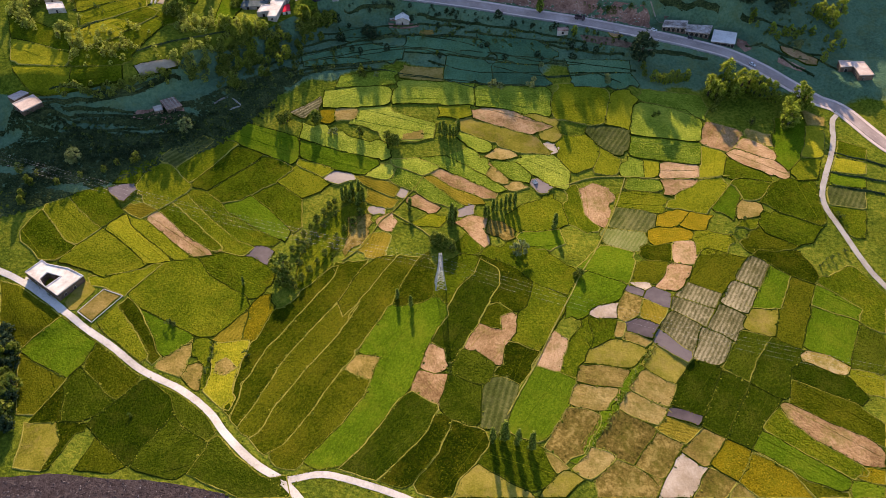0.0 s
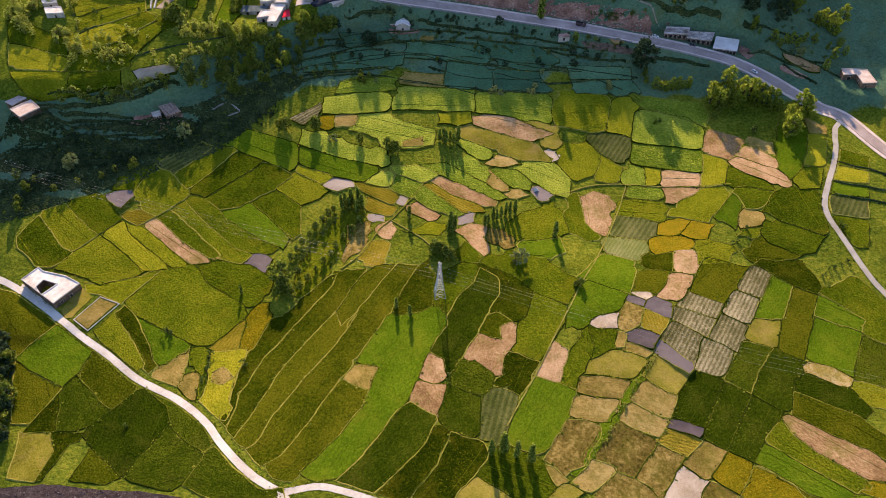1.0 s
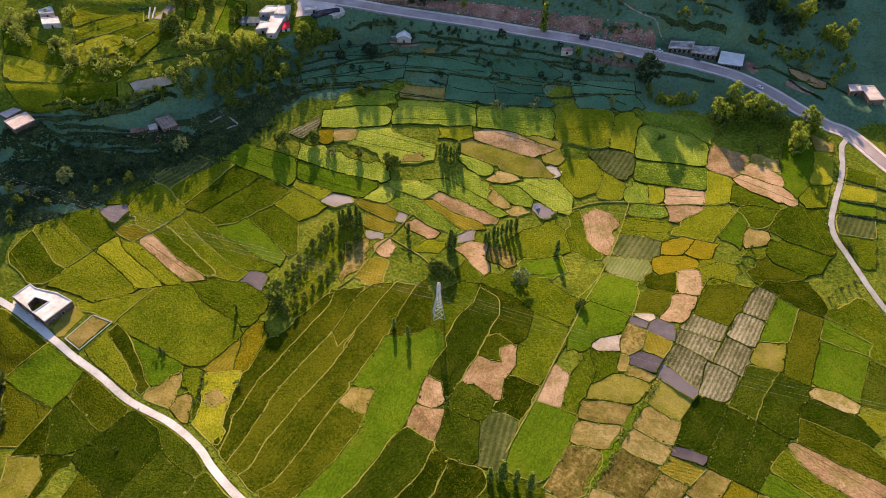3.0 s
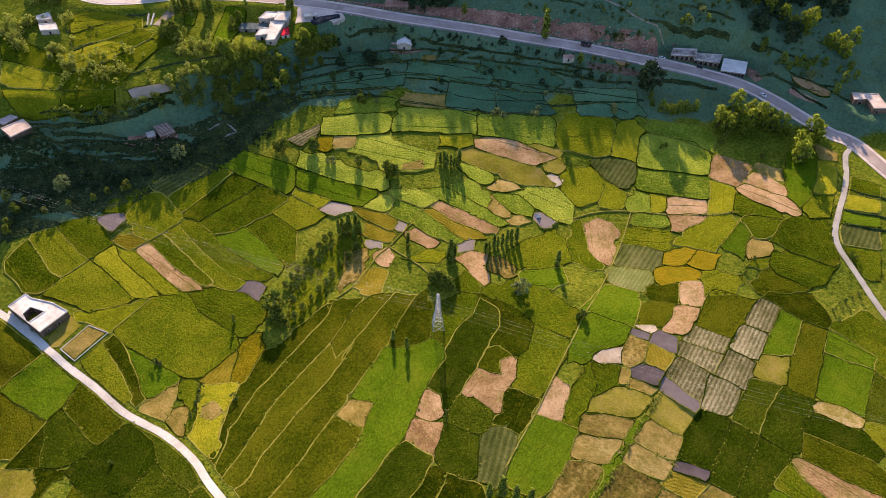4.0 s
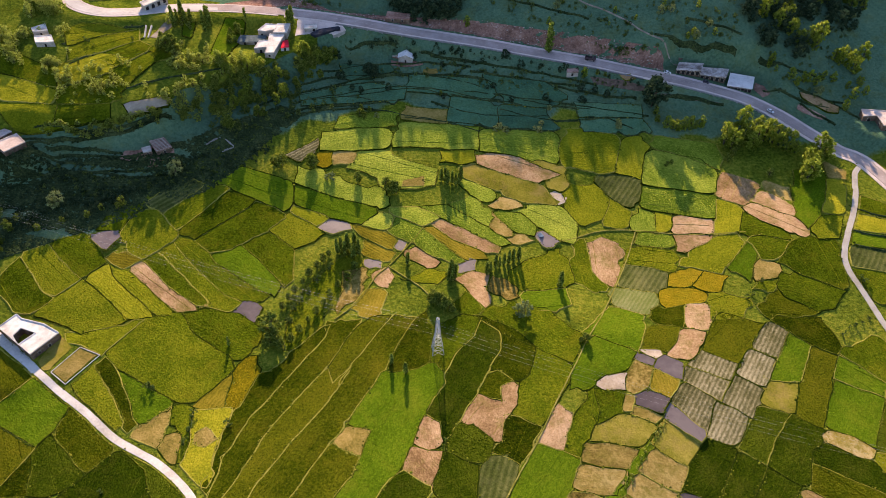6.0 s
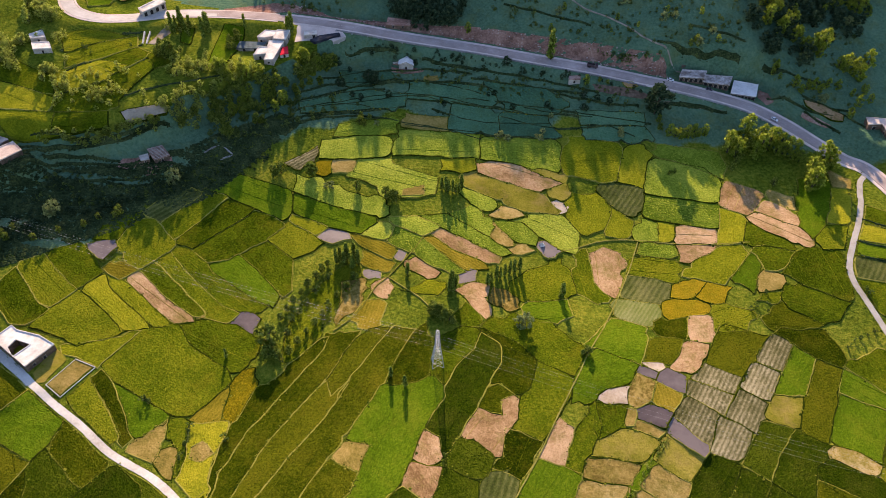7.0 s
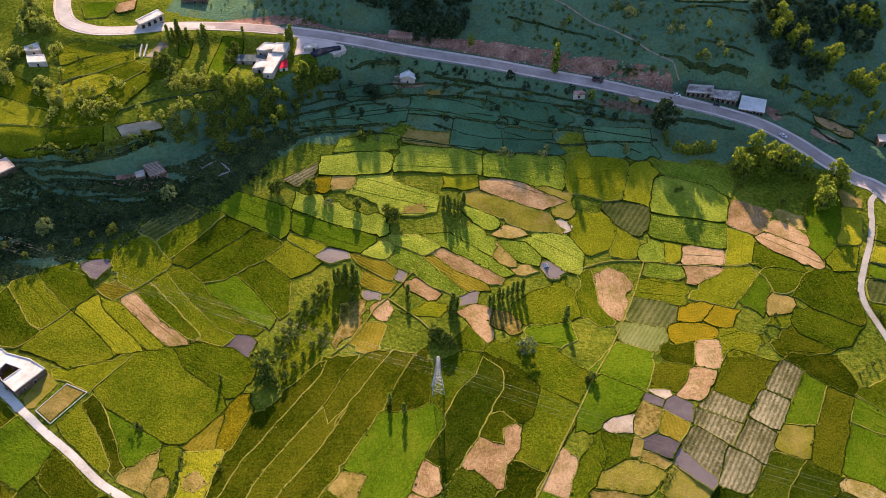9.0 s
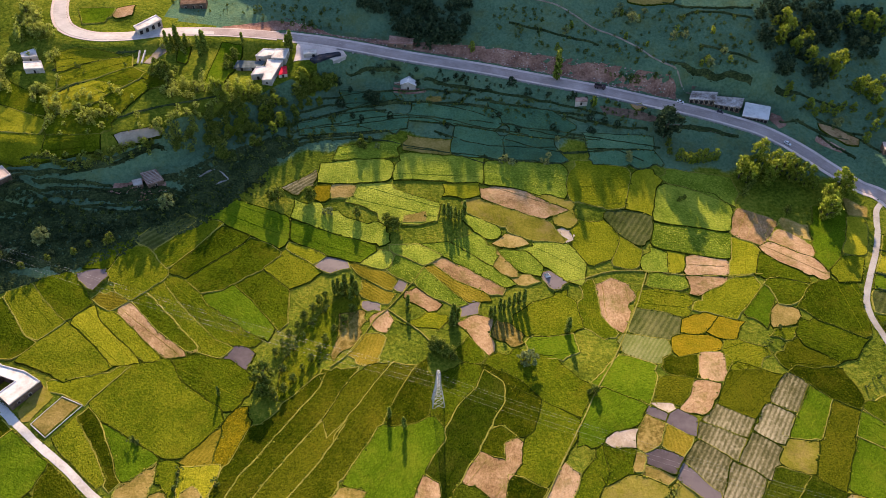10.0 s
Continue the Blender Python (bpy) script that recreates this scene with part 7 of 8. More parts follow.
def yard_wall(points, high, thick, label):
    """A low closed wall round a yard."""
    p = np.array(points, float)
    n, rings = len(p), []
    for d, up in ((-thick / 2, 0), (-thick / 2, 1), (thick / 2, 1), (thick / 2, 0)):
        r = p + (p - p.mean(0)) / np.linalg.norm(p - p.mean(0), axis=1)[:, None] * -d
        g = terrain(r[:, 0], r[:, 1])
        rings.append(np.c_[r, g + (high if up else -0.5)])
    faces = [(k * n + i, k * n + (i + 1) % n, (k + 1) * n + (i + 1) % n, (k + 1) * n + i) for k in range(3) for i in range(n)]
    return tagged(new("yard_wall", mesh("yard_wall", np.concatenate(rings), faces, WHITEWASH)), label, "wall")


yard_wall([(-170.6, 235.0), (-162.8, 249.4), (-152.9, 245.7), (-162.8, 229.7)], 0.45, 0.3, "low pale wall round a bare walled yard")
patch("yard", CROP["t"][1], "bare tan earth inside the walled yard", "yard", 0.2, (-170.6, 235.5), (-163.0, 249.2), (-153.9, 246.2), (-163.5, 231.1), kind="")
patch("yard", CROP["u"][1], "trodden straw-coloured earth beside the farmhouse", "yard", 0.22, (-178.7, 240.9), (-174.3, 255.6), (-166.4, 249.3), (-171.9, 236.4), (-175.0, 236.0), kind="")
# house on the bluff, the shed below it and the ruin
flat_house([(-239.5, 362.6), (-231.0, 371.3), (-223.6, 364.3), (-231.2, 355.3)], 25, 3.4, "pinkish flat-roofed house on the bluff", roof=PINKROOF, wall=MUD, doors=((0, 0.4, 1.1, 2, 0), (0, 0.75, 1, 1, 1)))
flat_house([(-245.2, 370.2), (-239.8, 375.9), (-235.0, 374.0), (-240.2, 366.8)], 25, 2.8, "older broken-roofed wing of the bluff house", roof=PINKROOF, wall=MUD, doors=((0, 0.5, 1.1, 2, 0),))
patch("yard", EARTH, "trodden reddish mud yard round the small house", "yard", 0.16, (-180.1, 368.0), (-177.3, 375.2), (-164.8, 377.7), (-159.6, 383.3), (-151.6, 380.1), (-148.5, 371.4), (-155.8, 367.0), (-156.9, 364.0), (-163.6, 364.9), (-167.0, 369.9), kind="")
flat_house([(-164.1, 380.1), (-157.4, 383.5), (-150.8, 375.2), (-157.6, 370.8)], 15.5, 3.0, "small house with a ribbed rusty sheet roof", roof=RIBS, wall=MUD, rim=0.06, over=0.4, doors=((0, 0.5, 1, 2, 0),))
flat_house([(-167.7, 375.0), (-163.2, 377.1), (-161.0, 372.2), (-165.3, 370.8)], 15.5, 2.2, "low mud outhouse beside the ribbed-roof house", roof=PLASTER, wall=MUD, rim=0.1, doors=((0, 0.5, 0.9, 1.7, 0),))
for k in range(9):
    a, b = np.array([(-164.1, 380.1), (-157.6, 370.8)]), np.array([(-157.4, 383.5), (-150.8, 375.2)])
    s = (k + 0.5) / 9
    p0, p1 = a[0] + (a[1] - a[0]) * s, b[0] + (b[1] - b[0]) * s
    d = p1 - p0
    ob = tagged(new("roof_batten", mesh("roof_batten", *box(np.linalg.norm(d), 0.22, 0.14), PLASTER)), "pale batten laid over the sheet roof", "batten", "roof battens")
    ob.matrix_basis = pose(*((p0 + p1) / 2), 18.6, 0, 0, math.degrees(math.atan2(d[1], d[0])))
for pts in ([(-135.7, 386.0), (-128.9, 392.6)], [(-128.5, 394.1), (-120.2, 386.7)], [(-120.2, 386.7), (-126.0, 382.2)]):
    a, b = np.array(pts)
    d = b - a
    ob = tagged(new("ruined_wall", mesh("ruined_wall", *joined(box(np.linalg.norm(d), 0.4, 0.9), box(np.linalg.norm(d) * 0.35, 0.4, 0.6, 1, 0, 0.9), box(np.linalg.norm(d) * 0.2, 0.4, 0.35, -1.5, 0, 0.9)), STONE)), "crumbling stone wall of a roofless ruin", "wall", "ruined walls")
    m = (a + b) / 2
    ob.matrix_basis = pose(*m, float(terrain(*m)) - 0.3, 0, 0, math.degrees(math.atan2(d[1], d[0])))
# house by the highway's far bend
flat_house([(251.4, 435.5), (267.1, 434.2), (268.0, 419.6), (258.9, 418.9), (258.7, 429.0), (250.3, 428.3)], 7, 3.8, "pale flat-roofed house with a shaded veranda", roof=PINKROOF, wall=MUD, doors=((0, 0.3, 1.2, 2.2, 0), (1, 0.5, 2, 2.2, 0), (2, 0.5, 1.2, 2.1, 0), (3, 0.5, 1.2, 1.1, 1)))
# upper village
flat_house([(-247.4, 450.3), (-241.3, 455.8), (-236.7, 448.0), (-245.1, 446.4)], 43, 3.3, "small white house among trees", doors=((0, 0.5, 1.1, 2, 0),))
flat_house([(-242.6, 441.8), (-233.0, 443.4), (-228.7, 436.0), (-239.1, 434.8)], 43, 3.0, "pale lower wing of the tree-shaded house", doors=((0, 0.5, 1.1, 2, 0),))
flat_house([(-176.8, 528.7), (-160.2, 529.1), (-159.0, 521.2), (-174.7, 518.5)], float(terrain(*(-168.6, 525.1))), 3.2, "brown mud house above the highway", roof=MUD, wall=MUD, doors=((0, 0.2, 1.2, 2, 0), (0, 0.5, 1.2, 2, 0), (0, 0.8, 1.2, 2, 0)))
flat_house([(-119.8, 476.6), (-116.3, 484.7), (-109.0, 484.1), (-108.4, 478.5), (-115.1, 475.6)], 28.5, 4.2, "white flat-roofed wing of the roadside villa", doors=((0, 0.5, 1.4, 2.2, 0), (1, 0.5, 1.4, 1.2, 1)))
flat_house([(-108.7, 484.5), (-100.6, 484.5), (-101.4, 473.6), (-109.6, 473.9)], 28.5, 4.6, "white upper block of the roadside villa", doors=((0, 0.5, 1.4, 2.2, 0), (1, 0.5, 1.4, 1.2, 1)))
flat_house([(-111.8, 473.5), (-102.7, 472.7), (-104.4, 461.3), (-105.7, 451.7), (-111.1, 451.1), (-110.8, 458.0), (-118.5, 456.2), (-116.9, 465.1), (-111.7, 466.0)], 28.5, 3.6, "white stepped front block of the roadside villa", doors=((0, 0.5, 1.4, 2.2, 0), (1, 0.5, 1.2, 1.2, 1), (2, 0.5, 1.2, 1.2, 1)))
flat_house([(-103.0, 468.0), (-99.9, 469.4), (-98.1, 461.0), (-102.9, 459.3)], 28.5, 2.2, "small shed under a red cloth roof", roof=RED, name="shed", rim=0.05, doors=((0, 0.5, 1.2, 1.9, 0),))
flat_house([(-130.5, 474.0), (-114.0, 473.8), (-114.7, 466.8), (-131.3, 465.8)], 28.5, 2.2, "long pen under a grey shade net", roof=NET, name="shed", rim=0.05, doors=((0, 0.3, 1.6, 1.9, 0), (0, 0.7, 1.6, 1.9, 0)))
patch("pavement", SHOULDER, "pale grey gravel lot beside the highway", "pavement", 0.15, (-97.1, 495.3), (-71.3, 493.4), (-66.0, 486.3), (-69.8, 479.7), (-96.9, 476.9))
flat_house([(-91.7, 484.4), (-83.9, 485.5), (-83.4, 481.5), (-91.1, 479.9)], 30, 2.6, "white roadside kiosk on the gravel lot", name="kiosk", doors=((0, 0.75, 1.6, 2, 0), (1, 0.5, 1, 2, 0)))
flat_house([(-86.9, 476.6), (-81.8, 481.9), (-70.2, 485.7), (-69.0, 484.2), (-77.8, 477.7), (-83.8, 474.0)], 30, 1.4, "low curved stack under a dark tarpaulin", roof=DARKSHEET, wall=DARKSHEET, name="tarpaulin_stack", rim=0.1)
flat_house([(-73.5, 478.5), (-66.1, 484.8), (-66.1, 483.3), (-72.8, 477.2)], 29, 1.0, "low white rubble heap with a flat top", roof=SHOULDER, wall=STONE, name="rubble_heap", rim=0.1)
# roadside arcade above the bend
flat_house([(-192.3, 483.6), (-182.9, 497.5), (-178.6, 492.9), (-188.9, 479.3)], 42.5, 3.8, "white-roofed roadside arcade with dark red shop bays", doors=((0, 0.12, 2, 2.6, 0), (0, 0.37, 2, 2.6, 0), (0, 0.62, 2, 2.6, 0), (0, 0.87, 2, 2.6, 0)), over=0.6)
# chute below the road
for pts in ([(-185.0, 466.1), (-183.4, 455.2)], [(-182.1, 467.1), (-181.3, 455.7)]):
    a, b = np.array(pts)
    d = b - a
    ob = tagged(new("concrete_rail", mesh("concrete_rail", *box(np.linalg.norm(d), 0.8, 1.2), WHITEWASH)), "white concrete side wall of a drain chute", "wall", "chute walls")
    za, zb = float(terrain(*a)), float(terrain(*b))
    m = (a + b) / 2
    ob.matrix_basis = pose(*m, (za + zb) / 2 - 0.4, 0, math.degrees(-math.atan2(zb - za, np.linalg.norm(d))), math.degrees(math.atan2(d[1], d[0])))
patch("rubble_slope", PATHDIRT, "pale rubble slope below the highway", "rubble", 0.2, (-173.9, 474.8), (-169.1, 474.2), (-173.5, 465.0), (-175.8, 456.0), (-180.4, 456.2), (-178.0, 466.3))


# gabled cottage
def cottage(outline, z0, eave, ridge, label):
    p = np.array(outline, float)
    a, b, c, d = p
    house = tagged(new("cottage"), label, "house", "houses")
    wv, wf, *_ = prism(outline, z0 - 1, z0 + eave)
    e, f = (a + d) / 2, (b + c) / 2
    n = len(wv)
    wv = list(wv) + [(*a, z0 + eave), (*d, z0 + eave), (*e, z0 + ridge), (*b, z0 + eave), (*c, z0 + eave), (*f, z0 + ridge)]
    part("wall", mesh("wall", wv, list(wf) + [(n, n + 1, n + 2), (n + 3, n + 4, n + 5)], PLASTER), house)
    for u, v in ((a, b), (d, c)):
        out = (u - e) * 0.12
        q = [(*(u + out), z0 + eave - 0.1), (*(v + out), z0 + eave - 0.1), (*f, z0 + ridge + 0.05), (*e, z0 + ridge + 0.05)]
        q = q + [(x, y, z + 0.12) for x, y, z in q]
        part("roof_sheet", mesh("roof_sheet", q, [(0, 1, 2, 3), (4, 5, 6, 7), (0, 1, 5, 4), (1, 2, 6, 5), (2, 3, 7, 6), (3, 0, 4, 7)], TIN), house, "pale blue-grey tin roof sheet")
    opening(house, a, d, 0.5, 1.0, 2.0, 0, z0, "door", "dark doorway")
    return house


cottage([(-31.6, 470.4), (-31.4, 477.6), (-22.4, 476.8), (-22.6, 469.6)], 15.5, 3.3, 5.4, "small cottage with a pale blue-grey tin gable roof")
flat_house([(-35.8, 475.8), (-31.6, 475.8), (-31.5, 474.3), (-35.7, 474.2)], 15.5, 2.2, "lean-to shed beside the tin-roofed cottage", roof=PLASTER, name="shed", rim=0.05, doors=((0, 0.5, 1.0, 1.8, 0),))
flat_house([(-40.8, 508.5), (-24.4, 505.1), (-25.8, 498.2), (-41.4, 499.0)], 28.3, 1.9, "brown mud hut cut into the hillside bank", roof=EARTH, wall=MUD, name="hut", rim=0.12, doors=((0, 0.3, 1.1, 1.6, 0), (0, 0.7, 1.1, 1.6, 0)))
flat_house([(74.1, 460.2), (81.3, 461.2), (80.9, 456.6), (73.8, 456.2)], float(terrain(*(78.1, 457.8))), 2.6, "small tan flat-roofed shed below the highway", roof=RIBS, name="shed", rim=0.1, doors=((0, 0.5, 1.2, 1.9, 0),))
# shops
flat_house([(144.2, 466.9), (147.3, 473.5), (162.2, 472.8), (159.1, 465.6)], 13.3, 3.6, "row of roadside shops with a patched white roof", name="shop_row", roof=SHOPROOF, wall=MUD, doors=tuple((0, 0.1 + 0.2 * k, 1.9, 2.5, 0) for k in range(5)), over=0.7)
flat_house([(159.5, 465.8), (162.5, 472.3), (178.4, 470.7), (174.5, 462.2)], 10.8, 3.6, "row of roadside shops with a stained white roof", name="shop_row", roof=SHOPROOF, wall=MUD, doors=tuple((0, 0.1 + 0.2 * k, 1.9, 2.5, 0) for k in range(5)), over=0.7)
flat_house([(175.8, 458.1), (180.9, 471.5), (194.5, 467.3), (189.9, 454.7)], 7.3, 4.0, "roadside market hall with a white tin roof", roof=TIN, wall=MUD, name="market_hall", doors=tuple((0, 0.07 + 0.143 * k, 2, 3, 0) for k in range(7)), over=0.5)
patch("yard", MUD, "brown bare yard behind the shops", "yard", 0.15, (148.0, 480.6), (161.1, 477.5), (180.6, 474.1), (179.8, 473.3), (164.2, 475.9), (148.3, 477.7))
patch("yard", EARTH, "reddish earth cut beside the market hall", "yard", 0.2, (196.5, 467.4), (203.2, 461.7), (201.6, 453.4), (196.5, 451.0), (193.4, 459.9))

patch("rubble_slope", MUD, "brown scree under the highway edge", "rubble", 0.12, (88.1, 456.3), (111.5, 453.8), (126.1, 448.3), (117.8, 447.0), (91.3, 451.6))

patch("yard", EARTH, "bare brown yard round the tin-roofed cottage", "yard", 0.15, (-36.6, 473.2), (-32.8, 475.5), (-22.5, 472.0), (-15.0, 469.0), (-16.3, 466.4), (-27.3, 464.8), (-35.8, 466.8), kind="")
patch("yard", EARTH, "bare brown terraces above the highway", "yard", 0.15, (-145.1, 502.0), (-130.7, 509.1), (-116.4, 514.0), (-102.0, 513.9), (-102.1, 509.2), (-128.9, 499.9), (-142.4, 497.5), kind="")
patch("yard", EARTH, "brown fallow terrace on the hillside", "yard", 0.2, (216.2, 443.4), (223.8, 439.0), (231.1, 433.3), (228.3, 432.0), (219.7, 436.7), (215.3, 440.9), kind="")
patch("yard", CROP["s"][1], "small bare tan plot on a terrace", "yard", 0.2, (-15.4, 462.8), (-7.1, 463.2), (-6.3, 459.7), (-13.1, 457.9), (-15.9, 459.2), kind="")
patch("pavement", PATHDIRT, "pale dirt path below the highway wall", "path", 0.3, (131.4, 445.5), (146.1, 444.4), (166.1, 441.1), (166.6, 439.7), (146.0, 442.8), (131.4, 444.3))

# ---- highway edges ----
def stretch(lo, hi):
    return HIGHWAY_LINE[(HIGHWAY_LINE[:, 0] > lo) & (HIGHWAY_LINE[:, 0] < hi)]


for lo, hi in ((-75, 125), (130, 200)):
    line = stretch(lo, hi)
    v, f = ribbon(line, (-6.3, -6.3, -6.9, -7.2), (0, 0.75, 0.75, -3.2), line[:, 2])
    tagged(new("retaining_wall", mesh("retaining_wall", v, f, STONE)), "grey stone retaining wall under the highway", "wall", kind="structure")
    for k in range(0, len(line) - 1, 3):
        d = line[min(k + 1, len(line) - 1)] - line[k]
        ob = part("buttress", mesh("buttress", *box(0.8, 1.0, 3.4), STONE), bpy.data.objects["retaining_wall" if lo < 0 else "retaining_wall.001"])
        nx, ny = d[1] / math.hypot(d[0], d[1]), -d[0] / math.hypot(d[0], d[1])
        ob.matrix_basis = pose(line[k][0] + nx * 7.2, line[k][1] + ny * 7.2, line[k][2] - 2.9, 0, 0, math.degrees(math.atan2(d[1], d[0])))
bank_rnd = random.Random(8)
line = stretch(-110, 135)
v, f = ribbon(line, (17.0, 13.6, 10.2, 6.9), (0.1, 0.6, 0.5, -0.1))
v = [(x + bank_rnd.uniform(-0.5, 0.5), y + bank_rnd.uniform(-0.6, 0.6), z + (bank_rnd.uniform(-0.3, 0.4) if k % 4 in (1, 2) else -0.25)) for k, (x, y, z) in enumerate(v)]
tagged(new("bank", mesh("bank", v, f, EARTH)), "raw reddish brown earth cutting above the highway", "bank", kind="structure")


def rock(rnd, r):
    """A faceted stone."""
    v = []
    for a in range(5):
        t = 6.2832 * a / 5 + rnd.uniform(-0.3, 0.3)
        v.append((math.cos(t) * r * rnd.uniform(0.7, 1.1), math.sin(t) * r * rnd.uniform(0.7, 1.1), rnd.uniform(-0.2, 0.1) * r))
    v += [(rnd.uniform(-0.2, 0.2) * r, rnd.uniform(-0.2, 0.2) * r, r * rnd.uniform(0.5, 0.9)), (0, 0, -0.5 * r)]
    return v, [(i, (i + 1) % 5, 5) for i in range(5)] + [((i + 1) % 5, i, 6) for i in range(5)]


def rocks(name, label, material, spots, seed):
    rnd = random.Random(seed)
    shapes = []
    for x, y, z, r in spots:
        v, f = rock(rnd, r)
        shapes.append(([(x + a, y + b, z + c) for a, b, c in v], f))
    return tagged(new(name, mesh(name, *joined(*shapes), material)), label, "rocks", kind="stuff")


spots = []
for q in line:
    for _ in range(16):
        o = bank_rnd.uniform(7, 17)
        x, y = q[0] + bank_rnd.uniform(-2.5, 2.5), q[1] + o
        spots.append((x, y, float(terrain(x, y)) + 0.4, bank_rnd.uniform(0.25, 0.8)))
ROCK = surface("bank_rock", three((0.14, 0.085, 0.065), (0.28, 0.185, 0.145), (0.46, 0.36, 0.3)), big=0.4, small=2, bump=0.5, vary=0.5, island=True)
rocks("bank_rocks", "brown broken rock on the road cutting", ROCK, spots, 2)

# ---- river bed ----
patch("river_bed", GRAVEL, "dark purplish gravel river bed beside the fields", "river bed", 0.1, (-189.3, 152.2), (-167.1, 153.2), (-153.8, 154.2), (-131.3, 151.4), (-116.4, 150.6), (-97.8, 147.4), (-83.8, 144.2), (-77.0, 137.1), (-100.9, 125.0), (-182.3, 126.2))
spots = []
for _ in range(1400):
    x, y = bank_rnd.uniform(-190, -72), bank_rnd.uniform(128, 151)
    if inside(np.array([[x, y]]), np.array([(-189.3, 152.2), (-167.1, 153.2), (-153.8, 154.2), (-131.3, 151.4), (-116.4, 150.6), (-97.8, 147.4), (-83.8, 144.2), (-77.0, 137.1), (-100.9, 125.0), (-182.3, 126.2)]))[0]:
        spots.append((x, y, float(terrain(x, y)) + 0.15, bank_rnd.uniform(0.12, 0.5)))
STONES = surface("river_stone", three((0.03, 0.024, 0.024), (0.075, 0.06, 0.058), (0.17, 0.145, 0.14)), big=0.4, small=2, bump=0.4, vary=0.5, island=True)
rocks("river_stones", "grey and purplish river stones", STONES, spots, 3)


# ---- pylon and power lines ----
def beam(a, b, r):
    v, f = [], []
    limb(v, f, a, b, r, r)
    return v, f


px, py = (-1.2, 253.5)
pz = float(terrain(px, py))
pylon = tagged(new("pylon"), "galvanised steel lattice power pylon in the fields", "pylon")
pylon.matrix_basis = pose(px, py, pz, 0, 0, 8)
TALL, BASE, WAIST = 23.0, 2.7, 0.62


def girth(z):
    return BASE + (1.1 - BASE) * z / 13 if z < 13 else 1.1 + (WAIST - 1.1) * (z - 13) / 10


corners = ((-1, -1), (1, -1), (1, 1), (-1, 1))
levels = [0, 3.6, 6.6, 9.2, 11.3, 13, 14.7, 16.4, 18.0, 19.6, 21.3, 23]
for sx, sy in corners:
    part("leg", mesh("leg", *joined(*[beam((sx * girth(a), sy * girth(a), a - (0.4 if a == 0 else 0)), (sx * girth(b), sy * girth(b), b), 0.13) for a, b in ((0, 13), (13, 23))]), STEEL), pylon)
for a, b in zip(levels, levels[1:]):
    bars = []
    for k in range(4):
        (ax, ay), (bx, by) = corners[k], corners[(k + 1) % 4]
        ga, gb = girth(a), girth(b)
        bars += [beam((ax * ga, ay * ga, a), (bx * gb, by * gb, b), 0.07), beam((bx * ga, by * ga, a), (ax * gb, ay * gb, b), 0.07), beam((ax * gb, ay * gb, b), (bx * gb, by * gb, b), 0.07)]
    part("bracing", mesh("bracing", *joined(*bars), STEEL), pylon)
ARMS = ((16.4, 2.9), (19.0, 2.5), (21.6, 2.1))
for z, out in ARMS:
    for s in (-1, 1):
        part("cross_arm", mesh("cross_arm", *joined(beam((0.5, s * 0.6, z), (0, s * out, z + 0.1), 0.07), beam((-0.5, s * 0.6, z), (0, s * out, z + 0.1), 0.07), beam((0, s * 0.5, z + 1.1), (0, s * out, z + 0.1), 0.06)), STEEL), pylon)
        part("insulator", mesh("insulator", *joined(*[box(0.26, 0.26, 0.1, 0, s * out, z - 0.25 - 0.2 * k) for k in range(4)], beam((0, s * out, z + 0.1), (0, s * out, z - 1.1), 0.05)), PLASTER), pylon)
WIRE = surface("pale_wire", three((0.3, 0.3, 0.28), (0.38, 0.38, 0.36), (0.45, 0.45, 0.43)), rough=0.4, vary=0, bump=0, gloss=0.5)
far_l, far_r = np.array((-222.9, 320.7)), np.array((56.8, 235.5))
way_l, way_r = far_l - (px, py), far_r - (px, py)
far_l, far_r = np.array((px, py)) + way_l * 1.35, np.array((px, py)) + way_r / np.linalg.norm(way_r) * 260
for z, out in ARMS[:2]:
    for s in (-1, 1):
        for end in (far_l, far_r):
            a = np.array(pylon.matrix_basis @ Vector((0, s * out, z - 1.1)))
            b = np.array((end[0], end[1] + s * out, max(float(terrain(*end)), 0) + z - 1))
            pts = [a + (b - a) * k / 24 + np.array((0, 0, -4 * 7 * (k / 24) * (1 - k / 24))) for k in range(25)]
            tagged(new("power_line", mesh("power_line", *joined(*[beam(tuple(u), tuple(w), 0.014) for u, w in zip(pts, pts[1:])]), WIRE)), "thin pale overhead power wire", "wire", "power lines")


# ---- pump shelter by the pond ----
tx, ty = (51.7, 335.9)
tent = tagged(new("pump_shelter"), "small white pointed shelter beside a flooded paddy", "shelter")
tent.matrix_basis = pose(tx, ty, float(terrain(tx, ty)) + 0.2, 0, 0, 20)
part("canvas", mesh("canvas", [(-1.4, -1.2, 0.3), (1.4, -1.2, 0.3), (1.4, 1.2, 0.3), (-1.4, 1.2, 0.3), (0, -0.1, 2.5), (-1.4, -1.2, 0), (1.4, -1.2, 0), (1.4, 1.2, 0), (-1.4, 1.2, 0)], [(0, 1, 4), (1, 2, 4), (2, 3, 4), (3, 0, 4), (5, 6, 1, 0), (6, 7, 2, 1), (7, 8, 3, 2), (8, 5, 0, 3)], WHITEWASH), tent)
part("pole", mesh("pole", *beam((0, -0.1, 0), (0, -0.1, 2.7), 0.05), BARK), tent)


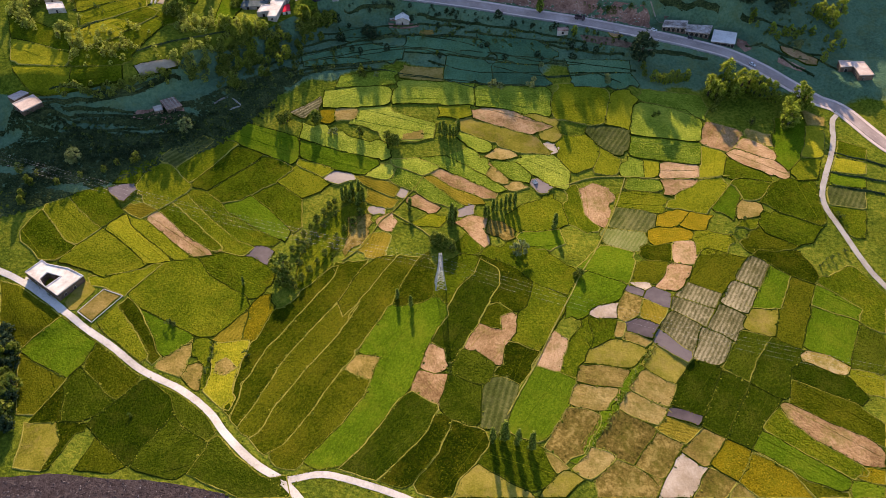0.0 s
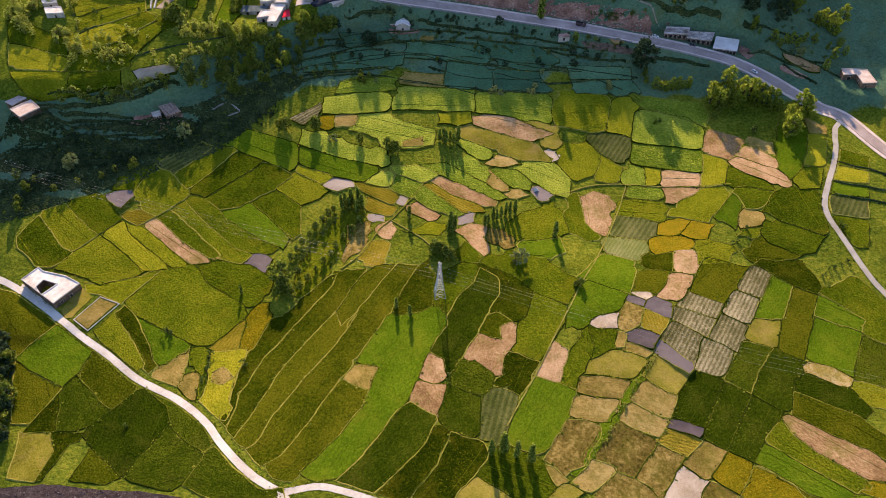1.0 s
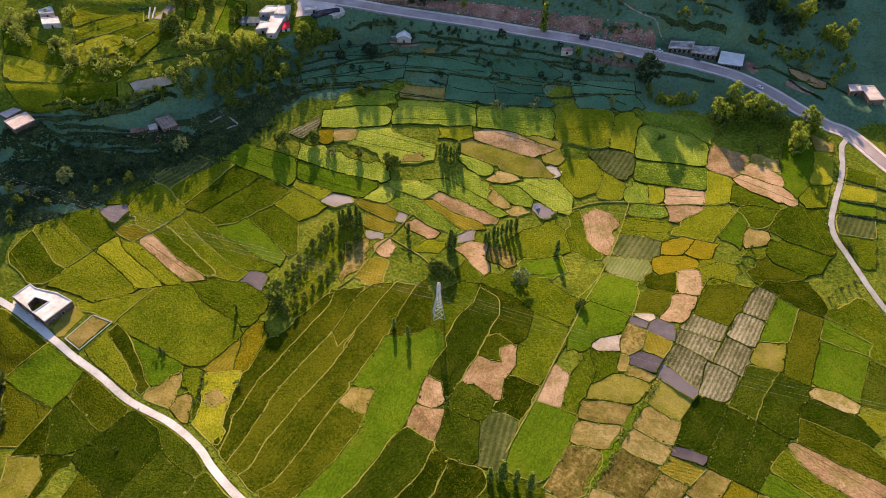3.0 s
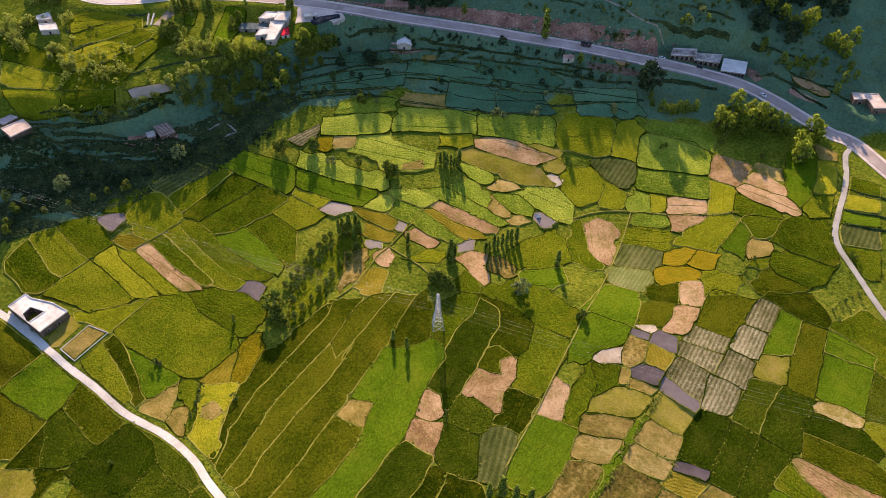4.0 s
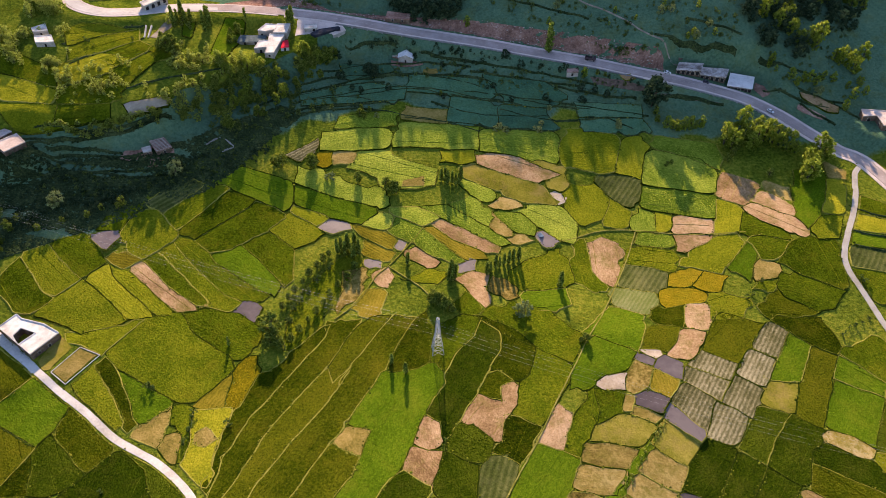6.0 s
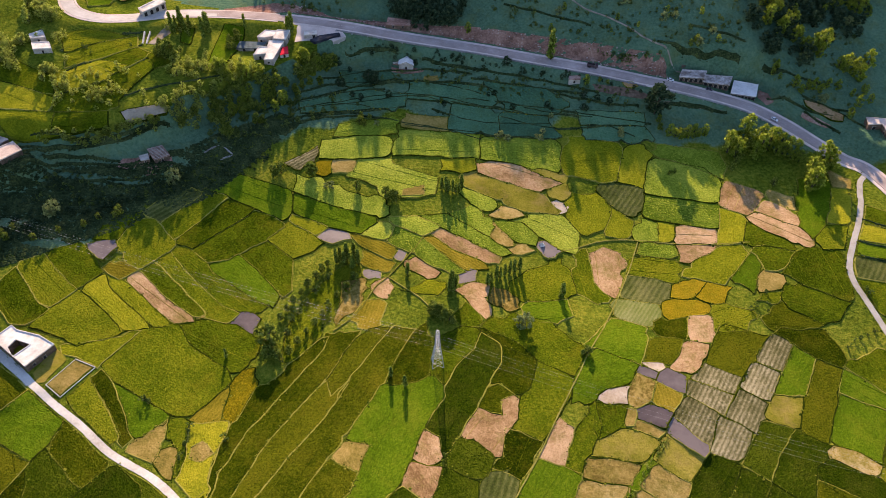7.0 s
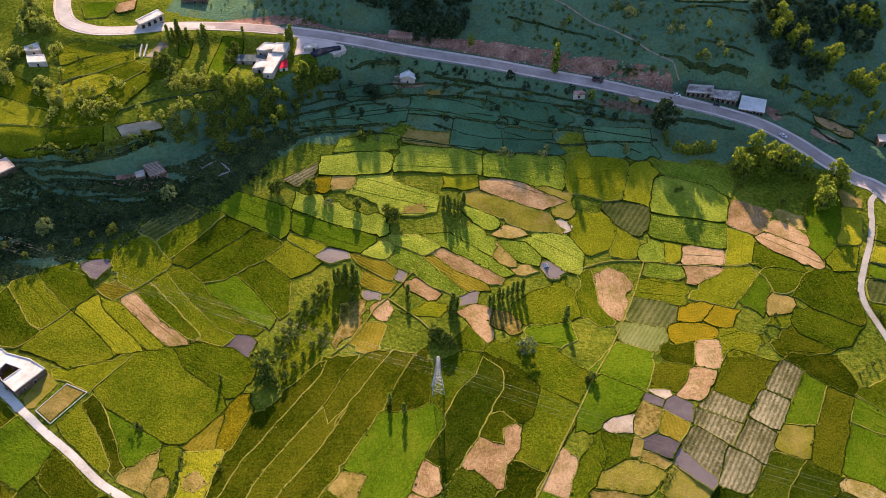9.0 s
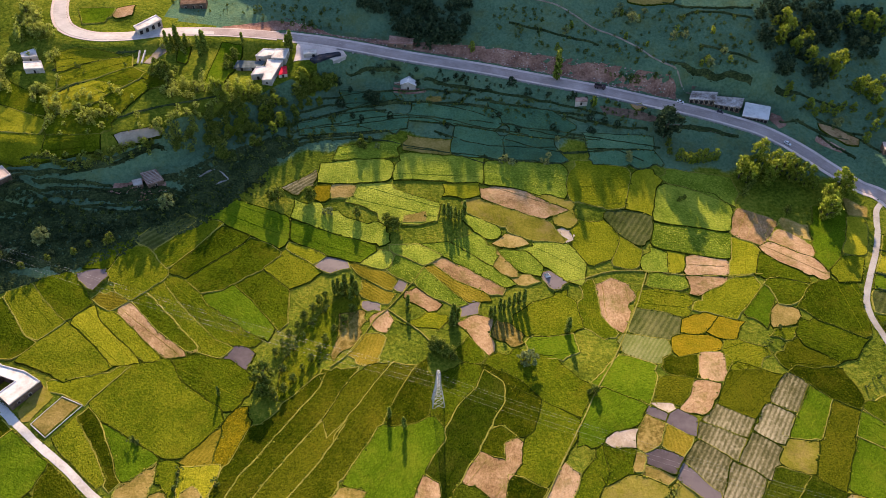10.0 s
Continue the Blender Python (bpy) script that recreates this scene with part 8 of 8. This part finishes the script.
# ---- vehicles ----
def wheel(parent, x, y, r, w):
    bm = bmesh.new()
    bmesh.ops.create_cone(bm, cap_ends=True, segments=12, radius1=r, radius2=r, depth=w, matrix=Matrix.Rotation(radians(90), 4, "X"))
    me = bpy.data.meshes.new("wheel")
    bm.to_mesh(me)
    bm.free()
    me.materials.append(SHADE)
    part("wheel", me, parent, "black tyre").matrix_basis = pose(x, y, r)


def car(m, paint, label):
    thing = tagged(new("car"), label, "car", "vehicles on the highway")
    prof = [(-2.05, 0.3), (-2.1, 0.8), (-1.9, 0.98), (0.95, 1.0), (2.0, 0.82), (2.1, 0.35)]
    cab = [(-1.75, 0.95), (-1.35, 1.48), (0.25, 1.5), (0.95, 0.98)]
    for name, pr, w, mt in (("body", prof, 0.82, paint), ("cabin", cab, 0.72, WINDOWS)):
        n = len(pr)
        v = [(x, -w, z) for x, z in pr] + [(x, w, z) for x, z in pr]
        part(name, mesh(name, v, [tuple(range(n)), tuple(range(2 * n - 1, n - 1, -1))] + [(i, n + i, n + (i + 1) % n, (i + 1) % n) for i in range(n)], mt), thing)
    part("roof_panel", mesh("roof_panel", *box(1.55, 1.36, 0.05, -0.55, 0, 1.5), paint), thing)
    for x in (-1.3, 1.3):
        for y in (-0.78, 0.78):
            wheel(thing, x, y, 0.3, 0.2)
    thing.matrix_basis = m


def truck(m, label):
    thing = tagged(new("truck"), label, "truck", "vehicles on the highway")
    part("cab", mesh("cab", *joined(box(1.7, 2.2, 1.7, 2.6, 0, 0.7), box(1.3, 2.0, 0.5, 2.5, 0, 2.4)), TRUCKPAINT), thing)
    part("windscreen", mesh("windscreen", *box(0.06, 1.8, 0.8, 3.48, 0, 1.5), WINDOWS), thing)
    part("chassis", mesh("chassis", *box(6.8, 1.0, 0.3, 0, 0, 0.6), SHADE), thing)
    part("cargo_bed", mesh("cargo_bed", *joined(box(4.8, 2.3, 0.2, -0.9, 0, 1.0), box(4.8, 0.1, 1.1, -0.9, 1.1, 1.2), box(4.8, 0.1, 1.1, -0.9, -1.1, 1.2), box(0.1, 2.3, 1.1, -3.25, 0, 1.2), box(0.1, 2.3, 1.1, 1.45, 0, 1.2)), TRUCKPAINT), thing)
    part("load", mesh("load", *box(4.6, 2.0, 0.8, -0.9, 0, 1.2), SHADE), thing)
    for x in (-2.4, -1.3, 2.4):
        for y in (-0.95, 0.95):
            wheel(thing, x, y, 0.48, 0.3)
    thing.matrix_basis = m


WINDOWS = surface("car_glass", three((0.02, 0.022, 0.025), (0.03, 0.032, 0.035), (0.04, 0.042, 0.045)), rough=0.1, bump=0, vary=0, gloss=0.6)
WHITEPAINT = surface("white_car_paint", three((0.7, 0.7, 0.7), (0.75, 0.75, 0.75), (0.8, 0.8, 0.8)), rough=0.3, bump=0, vary=0, gloss=0.5)
DARKPAINT = surface("dark_car_paint", three((0.03, 0.03, 0.05), (0.04, 0.04, 0.06), (0.05, 0.05, 0.07)), rough=0.3, bump=0, vary=0, gloss=0.5)
TRUCKPAINT = surface("faded_truck_paint", three((0.05, 0.035, 0.04), (0.09, 0.06, 0.065), (0.16, 0.12, 0.11)), rough=0.6, big=0.5, small=2, bump=0.1, vary=0)


def on_highway(x, side):
    """A pose on the highway at x, side metres left of its middle, heading along it."""
    k = int(np.argmin(abs(HIGHWAY_LINE[10:, 0] - x))) + 10
    d = HIGHWAY_LINE[min(k + 1, len(HIGHWAY_LINE) - 1)] - HIGHWAY_LINE[k - 1]
    u = d / np.linalg.norm(d[:2])
    c = HIGHWAY_LINE[k] + np.array((-u[1], u[0], 0)) * side
    return pose(c[0], c[1], c[2] + 0.36, 0, math.degrees(-math.atan2(d[2], np.linalg.norm(d[:2]))), math.degrees(math.atan2(d[1], d[0])))


car(on_highway(137, 5.2), WHITEPAINT, "white hatchback parked on the highway shoulder")
car(on_highway(161, 5.0), DARKPAINT, "dark blue saloon parked before the shops")
car(on_highway(198, -1.8), WHITEPAINT, "white saloon driving down the highway")
truck(on_highway(88, 1.8), "dark loaded cargo truck on the highway")
